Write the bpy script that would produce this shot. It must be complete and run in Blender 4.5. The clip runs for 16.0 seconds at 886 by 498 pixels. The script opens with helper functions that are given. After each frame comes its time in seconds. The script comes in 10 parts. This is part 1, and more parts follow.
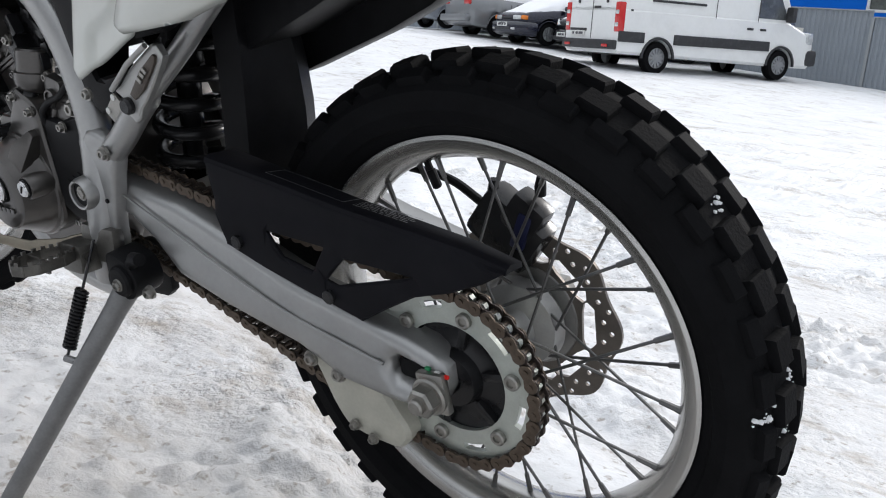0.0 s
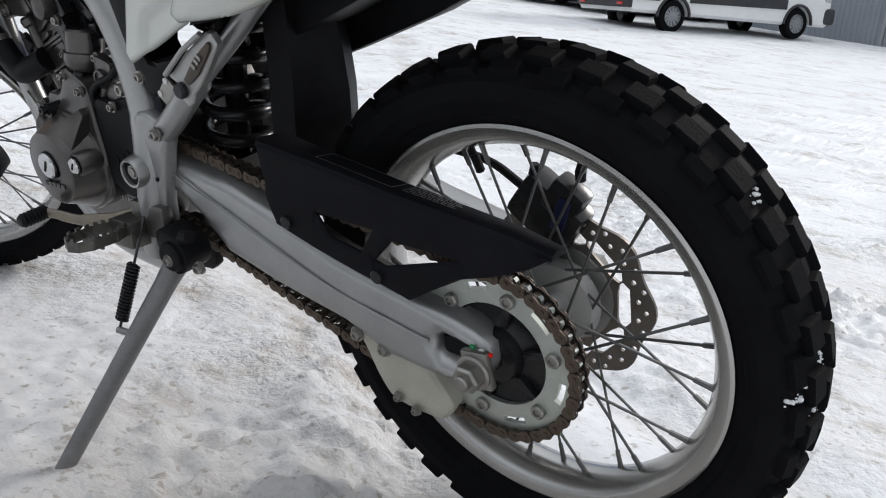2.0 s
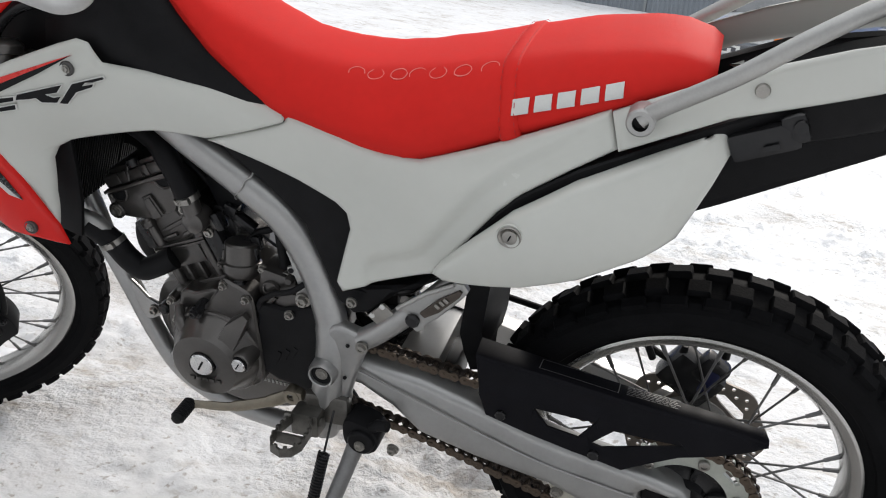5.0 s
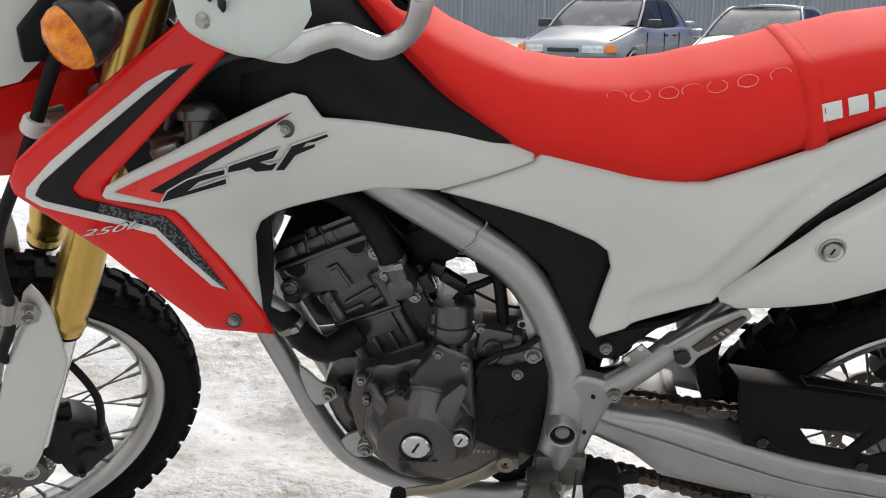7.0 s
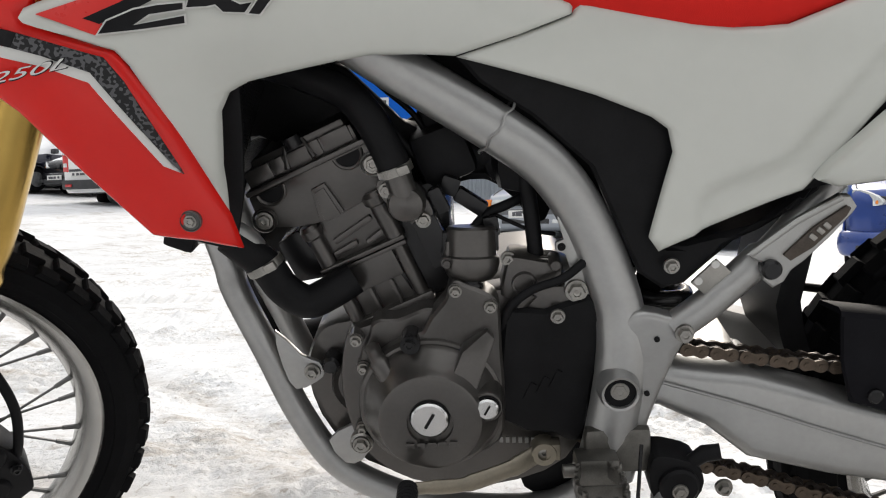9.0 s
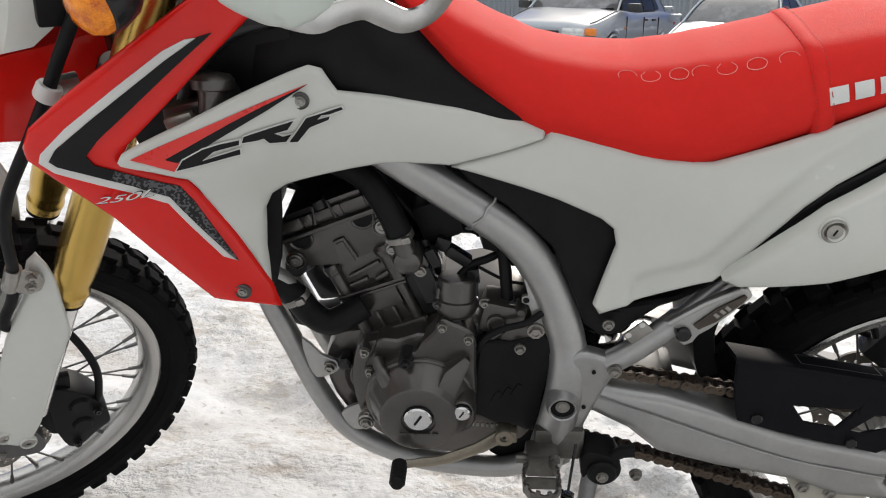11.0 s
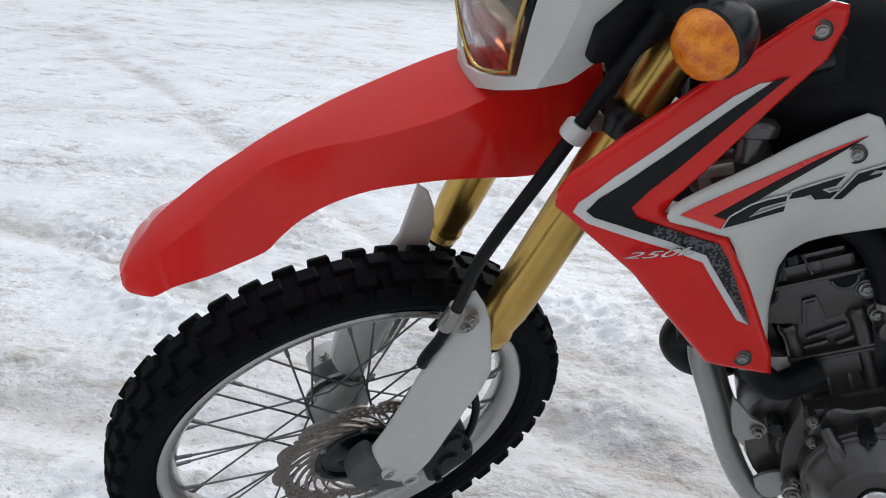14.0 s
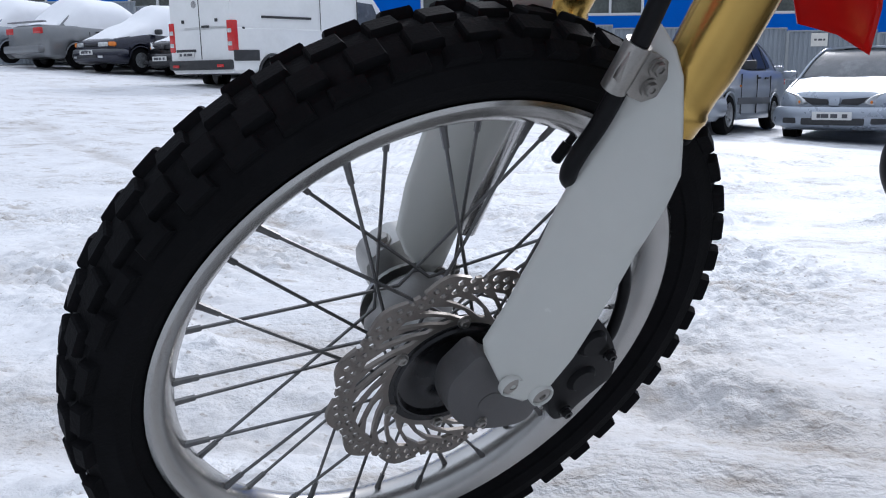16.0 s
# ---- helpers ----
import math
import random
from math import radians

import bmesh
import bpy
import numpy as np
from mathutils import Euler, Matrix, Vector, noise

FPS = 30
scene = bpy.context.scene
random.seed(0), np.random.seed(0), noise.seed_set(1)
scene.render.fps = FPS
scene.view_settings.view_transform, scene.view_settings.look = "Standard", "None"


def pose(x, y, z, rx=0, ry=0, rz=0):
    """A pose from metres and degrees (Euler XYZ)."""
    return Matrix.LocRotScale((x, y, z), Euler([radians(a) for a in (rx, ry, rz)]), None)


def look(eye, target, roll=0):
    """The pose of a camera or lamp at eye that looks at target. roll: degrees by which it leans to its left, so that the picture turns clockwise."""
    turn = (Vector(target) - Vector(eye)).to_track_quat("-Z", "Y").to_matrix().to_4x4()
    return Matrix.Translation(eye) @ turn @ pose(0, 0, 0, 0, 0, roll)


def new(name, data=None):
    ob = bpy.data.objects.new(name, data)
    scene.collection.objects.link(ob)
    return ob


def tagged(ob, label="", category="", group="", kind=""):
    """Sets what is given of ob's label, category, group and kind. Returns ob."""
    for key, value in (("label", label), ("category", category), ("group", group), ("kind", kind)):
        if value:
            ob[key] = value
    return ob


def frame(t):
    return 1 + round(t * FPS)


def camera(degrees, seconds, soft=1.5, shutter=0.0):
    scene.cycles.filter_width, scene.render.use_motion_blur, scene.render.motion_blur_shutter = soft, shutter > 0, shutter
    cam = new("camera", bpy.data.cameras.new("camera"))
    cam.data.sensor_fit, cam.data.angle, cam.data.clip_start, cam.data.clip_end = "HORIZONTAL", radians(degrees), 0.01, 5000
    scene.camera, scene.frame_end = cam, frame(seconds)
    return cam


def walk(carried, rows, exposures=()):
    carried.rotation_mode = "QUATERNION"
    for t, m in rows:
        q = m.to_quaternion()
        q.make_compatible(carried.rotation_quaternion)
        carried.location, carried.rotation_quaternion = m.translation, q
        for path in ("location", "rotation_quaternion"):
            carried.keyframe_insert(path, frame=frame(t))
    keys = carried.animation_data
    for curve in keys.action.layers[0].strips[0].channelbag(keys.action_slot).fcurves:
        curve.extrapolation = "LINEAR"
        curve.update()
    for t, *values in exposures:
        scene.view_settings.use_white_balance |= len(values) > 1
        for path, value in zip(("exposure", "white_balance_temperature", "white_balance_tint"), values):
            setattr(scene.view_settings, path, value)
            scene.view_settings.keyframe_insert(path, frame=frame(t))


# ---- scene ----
import mathutils

cam = camera(53.3, 16.0, soft=1.1)
PATH = [
    (0, (0.473, -0.896, 0.604), (-0.650, 0.701, 0.171), 5.51),
    (0.5, (0.471, -0.911, 0.595), (-0.637, 0.692, 0.144), 5.98),
    (1, (0.474, -0.915, 0.589), (-0.618, 0.690, 0.108), 6.21),
    (1.5, (0.476, -0.931, 0.589), (-0.600, 0.677, 0.079), 6.17),
    (2, (0.461, -0.945, 0.635), (-0.661, 0.625, 0.108), 5.76),
    (2.5, (0.412, -0.932, 0.740), (-0.755, 0.582, 0.149), 6.91),
    (3, (0.384, -0.925, 0.860), (-0.772, 0.550, 0.160), 7.23),
    (3.5, (0.311, -1.038, 0.938), (-0.707, 0.520, 0.206), 7.35),
    (3.7, (0.265, -1.095, 0.956), (-0.659, 0.525, 0.233), 7.49),
    (5.8, (-0.273, -1.407, 0.947), (-0.673, 0.474, 0.397), 3.05),
    (6, (-0.325, -1.408, 0.941), (-0.701, 0.477, 0.390), 2.30),
    (6.5, (-0.470, -1.360, 0.954), (-0.759, 0.527, 0.358), 0.89),
    (7, (-0.606, -1.346, 0.911), (-0.765, 0.585, 0.415), 0.58),
    (7.5, (-0.669, -1.252, 0.776), (-0.758, 0.723, 0.475), 0.50),
    (8, (-0.669, -1.181, 0.614), (-0.733, 0.813, 0.471), 0.11),
    (8.5, (-0.672, -1.166, 0.588), (-0.742, 0.830, 0.482), -0.46),
    (9, (-0.672, -1.162, 0.582), (-0.761, 0.833, 0.478), -0.92),
    (9.2, (-0.672, -1.166, 0.585), (-0.768, 0.829, 0.467), -1.04),
    (11.3, (-0.633, -1.431, 0.943), (-0.759, 0.485, 0.385), 3.12),
    (11.5, (-0.612, -1.483, 0.957), (-0.785, 0.432, 0.407), 3.46),
    (12, (-0.615, -1.581, 0.998), (-0.896, 0.336, 0.501), 3.57),
    (12.5, (-0.749, -1.604, 1.011), (-1.016, 0.321, 0.536), 3.07),
    (13, (-0.889, -1.546, 0.992), (-1.216, 0.366, 0.507), 2.48),
    (13.5, (-1.009, -1.395, 0.960), (-1.374, 0.504, 0.448), 2.59),
    (14, (-1.103, -1.300, 0.926), (-1.429, 0.590, 0.360), 3.66),
    (14.5, (-1.207, -1.209, 0.873), (-1.448, 0.676, 0.249), 4.21),
    (15, (-1.270, -1.112, 0.707), (-1.507, 0.778, 0.094), 3.40),
    (15.5, (-1.301, -1.007, 0.550), (-1.539, 0.928, 0.105), 1.74),
    (16, (-1.307, -0.985, 0.523), (-1.565, 0.967, 0.175), -0.04),
]
walk(cam, [(t, look(eye, target, roll)) for t, eye, target, roll in PATH],
     [(0, 0.45, 6350, 10), (3, 0.24, 6450, 10), (3.5, 0.27, 6500, 10), (6.5, 0.55, 6750, 10), (9, 0.5, 6900, 10), (11.5, 0.5, 6800, 10), (12, 0.28, 6700, 10), (12.5, 0.02, 6600, 10), (13.5, 0.12, 6300, 10), (14.5, 0.15, 6150, 10), (15, 0.10, 5900, 10), (16, 0.15, 5800, 12)])
# ---- world and light: an even overcast winter sky ----
world = bpy.data.worlds.new("overcast")
scene.world = world
world.use_nodes = True
wn, wl = world.node_tree.nodes, world.node_tree.links
sky = wn.new("ShaderNodeTexSky")
sky.sky_type, sky.sun_disc = "NISHITA", False
sky.sun_elevation, sky.sun_rotation = radians(32), radians(15)
sky.air_density, sky.dust_density, sky.ozone_density = 0.6, 6.0, 1.0
cloud = wn.new("ShaderNodeMix")
cloud.data_type = "RGBA"
cloud.inputs["Factor"].default_value = 0.8
cloud.inputs["B"].default_value = (8.6, 8.9, 9.3, 1)
wl.new(sky.outputs["Color"], cloud.inputs["A"])
# an overcast sky is three times brighter overhead than at the horizon
sky_dir = wn.new("ShaderNodeTexCoord")
sky_up = wn.new("ShaderNodeSeparateXYZ")
wl.new(sky_dir.outputs["Generated"], sky_up.inputs["Vector"])
rise = wn.new("ShaderNodeMapRange")
rise.inputs["To Min"].default_value, rise.inputs["To Max"].default_value = 0.3, 1.9
wl.new(sky_up.outputs["Z"], rise.inputs["Value"])
zenith = wn.new("ShaderNodeVectorMath")
zenith.operation = "SCALE"
wl.new(cloud.outputs["Result"], zenith.inputs[0])
wl.new(rise.outputs["Result"], zenith.inputs["Scale"])
wl.new(zenith.outputs["Vector"], wn["Background"].inputs["Color"])
wn["Background"].inputs["Strength"].default_value = 0.075
sun_data = bpy.data.lights.new("sun", "SUN")
sun_data.energy, sun_data.angle, sun_data.color = 1.5, radians(12), (1.0, 0.97, 0.93)
sun = new("sun", sun_data)
sun.matrix_world = look((0, 0, 10), (-10 * math.sin(radians(15)), -10 * math.cos(radians(15)), 10 - 10 * math.tan(radians(32))))


# ---- materials ----
def material(name, color, rough=0.5, metal=0.0, vary=0.12, scale=30.0, fine=None, bump=0.0, bump_scale=200.0, coat=0.0, rough_vary=0.15, tint=None, spec=0.5, trans=0.0, dirt=0.0, dirt_color=(0.35, 0.33, 0.3)):
    """A node material: base colour broken up at two scales, roughness variation, fine relief and dirt."""
    m = bpy.data.materials.new(name)
    m.use_nodes = True
    n, l = m.node_tree.nodes, m.node_tree.links
    b = n["Principled BSDF"]
    b.inputs["Metallic"].default_value = metal
    b.inputs["Coat Weight"].default_value = coat
    b.inputs["Coat Roughness"].default_value = 0.08
    b.inputs["Specular IOR Level"].default_value = spec
    b.inputs["Transmission Weight"].default_value = trans
    coord = n.new("ShaderNodeTexCoord")
    big = n.new("ShaderNodeTexNoise")
    big.inputs["Scale"].default_value, big.inputs["Detail"].default_value = scale, 5
    small = n.new("ShaderNodeTexNoise")
    small.inputs["Scale"].default_value, small.inputs["Detail"].default_value = fine or scale * 9, 4
    l.new(coord.outputs["Object"], big.inputs["Vector"])
    l.new(coord.outputs["Object"], small.inputs["Vector"])
    both = n.new("ShaderNodeMath")
    both.operation = "MULTIPLY_ADD"
    both.inputs[1].default_value, both.inputs[2].default_value = 0.35, 0.0
    l.new(small.outputs["Fac"], both.inputs[0])
    add = n.new("ShaderNodeMath")
    add.operation = "MULTIPLY_ADD"
    add.inputs[1].default_value = 0.65
    l.new(big.outputs["Fac"], add.inputs[0])
    l.new(both.outputs[0], add.inputs[2])
    ramp = n.new("ShaderNodeValToRGB")
    ramp.color_ramp.elements[0].position, ramp.color_ramp.elements[1].position = 0.3, 0.7
    other = tint or color
    ramp.color_ramp.elements[0].color = (*[c * (1 - vary) for c in color], 1)
    ramp.color_ramp.elements[1].color = (*[min(1, c * (1 + vary)) for c in other], 1)
    l.new(add.outputs[0], ramp.inputs["Fac"])
    last = ramp.outputs["Color"]
    if dirt:
        grime = n.new("ShaderNodeTexNoise")
        grime.inputs["Scale"].default_value, grime.inputs["Detail"].default_value = scale * 0.7, 9
        grime.inputs["Roughness"].default_value = 0.7
        l.new(coord.outputs["Object"], grime.inputs["Vector"])
        cut = n.new("ShaderNodeMapRange")
        cut.inputs["From Min"].default_value, cut.inputs["From Max"].default_value = 0.5, 0.75
        cut.inputs["To Max"].default_value = dirt
        l.new(grime.outputs["Fac"], cut.inputs["Value"])
        mix = n.new("ShaderNodeMix")
        mix.data_type = "RGBA"
        mix.inputs["B"].default_value = (*dirt_color, 1)
        l.new(cut.outputs["Result"], mix.inputs["Factor"])
        l.new(last, mix.inputs["A"])
        last = mix.outputs["Result"]
    l.new(last, b.inputs["Base Color"])
    rr = n.new("ShaderNodeMapRange")
    rr.inputs["To Min"].default_value, rr.inputs["To Max"].default_value = max(0.02, rough * (1 - rough_vary)), min(1, rough * (1 + rough_vary))
    l.new(add.outputs[0], rr.inputs["Value"])
    l.new(rr.outputs["Result"], b.inputs["Roughness"])
    if bump:
        grain = n.new("ShaderNodeTexNoise")
        grain.inputs["Scale"].default_value, grain.inputs["Detail"].default_value = bump_scale, 6
        l.new(coord.outputs["Object"], grain.inputs["Vector"])
        bp = n.new("ShaderNodeBump")
        bp.inputs["Strength"].default_value, bp.inputs["Distance"].default_value = bump, 0.002
        l.new(grain.outputs["Fac"], bp.inputs["Height"])
        l.new(bp.outputs["Normal"], b.inputs["Normal"])
    return m


SILVER = material("silver_frame_paint", (0.345, 0.345, 0.34), 0.34, 0.75, 0.08, 18, bump=0.04, bump_scale=700, dirt=0.18, dirt_color=(0.2, 0.19, 0.18))
# A darker grey than the frame's silver paint.
STAND = material("worn_stand_paint", (0.20, 0.20, 0.20), 0.45, 0.5, 0.2, 30, bump=0.1, bump_scale=400, dirt=0.4, dirt_color=(0.1, 0.1, 0.1))
ALU = material("cast_aluminium", (0.38, 0.38, 0.37), 0.45, 0.85, 0.1, 40, bump=0.1, bump_scale=500, dirt=0.2)
ALU_SATIN = material("satin_rim_aluminium", (0.44, 0.435, 0.42), 0.25, 0.9, 0.06, 25, bump=0.03, bump_scale=600, dirt=0.15, dirt_color=(0.22, 0.205, 0.19))
STEEL = material("zinc_steel", (0.30, 0.29, 0.27), 0.35, 0.9, 0.15, 60, dirt=0.2)
SPOKE = material("dull_spoke_steel", (0.13, 0.13, 0.13), 0.42, 0.85, 0.15, 60, dirt=0.3)
ENGINE = material("engine_grey_paint", (0.082, 0.077, 0.073), 0.30, 0.7, 0.12, 30, bump=0.05, bump_scale=900, dirt=0.12, dirt_color=(0.10, 0.095, 0.09), coat=0.2)
BLACK = material("black_plastic", (0.0078, 0.0078, 0.0086), 0.46, 0, 0.3, 40, bump=0.10, bump_scale=900, dirt=0.1, dirt_color=(0.02, 0.02, 0.021), spec=0.11)
BLACK_GLOSS = material("black_gloss", (0.012, 0.012, 0.013), 0.25, 0, 0.2, 30, dirt=0.1, dirt_color=(0.04, 0.04, 0.04), spec=0.3)
GUARD = material("chain_guard_plastic", (0.007, 0.007, 0.009), 0.55, 0, 0.2, 30, bump=0.1, bump_scale=900, dirt=0.2, dirt_color=(0.018, 0.018, 0.02), spec=0.07)
RUBBER = material("tyre_rubber", (0.0062, 0.0063, 0.007), 0.72, 0, 0.3, 22, bump=0.35, bump_scale=300, dirt=0.25, dirt_color=(0.010, 0.010, 0.0108), spec=0.05)
RED = material("red_plastic", (0.60, 0.012, 0.009), 0.17, 0, 0.05, 8, spec=0.28, coat=0.05, bump=0.02, bump_scale=300, dirt=0.06, dirt_color=(0.55, 0.12, 0.09))
SEAT_RED = material("red_seat_vinyl", (0.61, 0.021, 0.017), 0.68, 0, 0.08, 9, spec=0.10, bump=0.35, bump_scale=1100, dirt=0.08, dirt_color=(0.5, 0.06, 0.05))
WHITE = material("white_plastic", (0.505, 0.515, 0.48), 0.26, 0, 0.03, 7, coat=0.3, bump=0.02, bump_scale=400, dirt=0.08, dirt_color=(0.5, 0.5, 0.46))
GOLD = material("gold_anodised", (0.50, 0.33, 0.09), 0.26, 0.95, 0.08, 20, dirt=0.12, dirt_color=(0.35, 0.24, 0.08))
CHAIN = material("rusty_chain", (0.055, 0.045, 0.04), 0.5, 0.6, 0.4, 120, bump=0.3, bump_scale=500, dirt=0.6, dirt_color=(0.05, 0.025, 0.015))
CHAIN_LIGHT = material("oiled_chain_plate", (0.11, 0.085, 0.065), 0.45, 0.7, 0.35, 120, bump=0.2, bump_scale=500, dirt=0.6, dirt_color=(0.05, 0.03, 0.022))
SPROCKET = material("zinc_sprocket", (0.50, 0.53, 0.49), 0.38, 0.75, 0.1, 50, dirt=0.35, dirt_color=(0.3, 0.3, 0.26))
DISC = material("brake_disc_steel", (0.21, 0.19, 0.17), 0.42, 0.8, 0.15, 60, bump=0.1, bump_scale=600, dirt=0.3, dirt_color=(0.12, 0.1, 0.085))
CASTGREY = material("grey_hub_casting", (0.034, 0.034, 0.036), 0.42, 0.3, 0.15, 40, bump=0.15, bump_scale=700, dirt=0.2, dirt_color=(0.08, 0.075, 0.07))
AMBER = material("amber_lens", (0.92, 0.13, 0.002), 0.12, 0, 0.55, 70, coat=0.15, spec=0.4, bump=0.9, bump_scale=130, tint=(0.95, 0.22, 0.006))
CREAM = material("pale_slider_plastic", (0.42, 0.41, 0.35), 0.4, 0, 0.12, 25, dirt=0.3, dirt_color=(0.25, 0.24, 0.2))
DECAL_BLACK = material("black_decal", (0.008, 0.008, 0.009), 0.3, 0, 0.1, 40, spec=0.15)
DECAL_WHITE = material("white_decal", (0.55, 0.55, 0.53), 0.3, 0, 0.05, 40)
SEAM_RED = material("dark_seam_thread", (0.40, 0.012, 0.010), 0.6, 0, 0.1, 60)
DECAL_RED = material("red_decal", (0.62, 0.02, 0.015), 0.28, 0, 0.06, 20)
DECAL_GREY = material("carbon_decal", (0.012, 0.012, 0.013), 0.35, 0, 0.0, 330, fine=90, tint=(0.085, 0.085, 0.09), spec=0.2)
for nd in DECAL_GREY.node_tree.nodes:
    if nd.type == "VALTORGB":
        nd.color_ramp.elements[0].position, nd.color_ramp.elements[1].position = 0.50, 0.53
    if nd.type == "TEX_NOISE" and nd.inputs["Scale"].default_value > 300:
        nd.inputs["Detail"].default_value = 0
BAR_ALLOY = material("brushed_alloy", (0.55, 0.55, 0.54), 0.3, 0.95, 0.08, 30, bump=0.05, bump_scale=500, dirt=0.15, dirt_color=(0.3, 0.3, 0.29))
SHIELD = material("pale_green_white_plastic", (0.47, 0.515, 0.475), 0.32, 0, 0.04, 9, coat=0.2, bump=0.02, bump_scale=400, dirt=0.12, dirt_color=(0.40, 0.42, 0.39))
CHROME = material("polished_alloy", (0.66, 0.66, 0.66), 0.2, 0.95, 0.05, 30, dirt=0.1)
PEG_TREAD = material("worn_brown_tread", (0.075, 0.062, 0.052), 0.45, 0.6, 0.3, 80, bump=0.2, bump_scale=500)
SCREW = material("dull_screw", (0.09, 0.088, 0.085), 0.4, 0.6, 0.15, 60)
SNOW_BIT = material("stuck_snow", (0.78, 0.79, 0.8), 0.6, 0, 0.06, 90, bump=0.5, bump_scale=300)


def lit(name, color, power):
    m = bpy.data.materials.new(name)
    m.use_nodes = True
    b = m.node_tree.nodes["Principled BSDF"]
    b.inputs["Base Color"].default_value = (*color, 1)
    b.inputs["Emission Color"].default_value = (*color, 1)
    b.inputs["Emission Strength"].default_value = power
    return m


LIT_BULB = lit("glowing_bulb", (1.0, 0.70, 0.34), 22)
CLEAR = bpy.data.materials.new("clear_lens")
CLEAR.use_nodes = True
CLEAR.node_tree.nodes["Principled BSDF"].inputs["Transmission Weight"].default_value = 1.0
CLEAR.node_tree.nodes["Principled BSDF"].inputs["Roughness"].default_value = 0.04
CLEAR.node_tree.nodes["Principled BSDF"].inputs["IOR"].default_value = 1.2


# ---- mesh helpers ----
def part(name, bm, mat, parent=None, label="", smooth=35.0, m=None):
    """One mesh object from a bmesh, under a thing or a part."""
    me = bpy.data.meshes.new(name)
    bmesh.ops.recalc_face_normals(bm, faces=bm.faces[:])
    bm.to_mesh(me)
    bm.free()
    for k in (mat if isinstance(mat, (list, tuple)) else [mat]):
        me.materials.append(k)
    if smooth:
        me.polygons.foreach_set("use_smooth", [True] * len(me.polygons))
        me.set_sharp_from_angle(angle=radians(smooth))
    ob = new(name, me)
    if parent:
        ob.parent = parent
    if m is not None:
        ob.matrix_basis = m
    if label:
        tagged(ob, label)
    return ob


def again(ob, parent, m, name=None):
    """Another object on the same mesh."""
    o = new(name or ob.name.split(".")[0], ob.data)
    o.parent = parent
    o.matrix_basis = m
    return o


def bm_new():
    return bmesh.new()


def add_mesh(bm, verts, faces, mi=0):
    vs = [bm.verts.new(v) for v in verts]
    for f in faces:
        try:
            fc = bm.faces.new([vs[i] for i in f])
            fc.material_index = mi
        except ValueError:
            pass
    return vs


def bevel(bm, w, seg=2, angle=25.0):
    bm.normal_update()
    es = [e for e in bm.edges if len(e.link_faces) == 2 and e.calc_face_angle(0) > radians(angle)]
    if es:
        bmesh.ops.bevel(bm, geom=es, offset=w, segments=seg, profile=0.6, affect="EDGES", clamp_overlap=True)


def box(bm, c, s, rot=None, mi=0, bev=0.0):
    """A box of size s round c, turned by the matrix rot; bev rounds its edges."""
    b = bmesh.new()
    bmesh.ops.create_cube(b, size=1.0)
    for v in b.verts:
        v.co = Vector((v.co.x * s[0], v.co.y * s[1], v.co.z * s[2]))
    if bev:
        bevel(b, bev, 2)
    m = Matrix.Translation(c) @ (rot.to_4x4() if rot is not None else Matrix())
    join(bm, b, m, mi)


def join(bm, b, m=None, mi=None):
    """Moves the bmesh b into bm."""
    if m is not None:
        b.transform(m)
    off = {}
    for v in b.verts:
        off[v] = bm.verts.new(v.co)
    for f in b.faces:
        try:
            nf = bm.faces.new([off[v] for v in f.verts])
            nf.material_index = f.material_index if mi is None else mi
        except ValueError:
            pass
    b.free()


def frame_of(d, up=Vector((0, 0, 1))):
    d = d.normalized()
    if abs(d.dot(up)) > 0.98:
        up = Vector((1, 0, 0))
    s = d.cross(up).normalized()
    return s, s.cross(d).normalized()


def tube(bm, pts, r, n=12, caps=True, mi=0, flat=1.0):
    """A tube along points; r a radius or one for each point; flat squeezes it sideways."""
    pts = [Vector(p) for p in pts]
    rs = r if isinstance(r, (list, tuple)) else [r] * len(pts)
    rings, s_old = [], None
    for i, p in enumerate(pts):
        d = (pts[min(i + 1, len(pts) - 1)] - pts[max(i - 1, 0)]).normalized()
        if s_old is None:
            s, u = frame_of(d)
        else:
            s = (s_old - d * s_old.dot(d)).normalized()
            u = s.cross(d).normalized()
        s_old = s
        rings.append([bm.verts.new(p + (s * math.cos(a) * flat + u * math.sin(a)) * rs[i]) for a in [2 * math.pi * k / n for k in range(n)]])
    for a, b in zip(rings, rings[1:]):
        for k in range(n):
            f = bm.faces.new([a[k], a[(k + 1) % n], b[(k + 1) % n], b[k]])
            f.material_index = mi
    if caps:
        for ring in (rings[0][::-1], rings[-1]):
            f = bm.faces.new(ring)
            f.material_index = mi


def curve(pts, steps=8):
    """Catmull-Rom points through the given ones."""
    p = [Vector(q) for q in pts]
    p = [2 * p[0] - p[1]] + p + [2 * p[-1] - p[-2]]
    out = []
    for i in range(1, len(p) - 2):
        for k in range(steps):
            t = k / steps
            a, b, c, d = p[i - 1], p[i], p[i + 1], p[i + 2]
            out.append(0.5 * (2 * b + (c - a) * t + (2 * a - 5 * b + 4 * c - d) * t * t + (3 * b - a - 3 * c + d) * t ** 3))
    return out + [p[-2]]


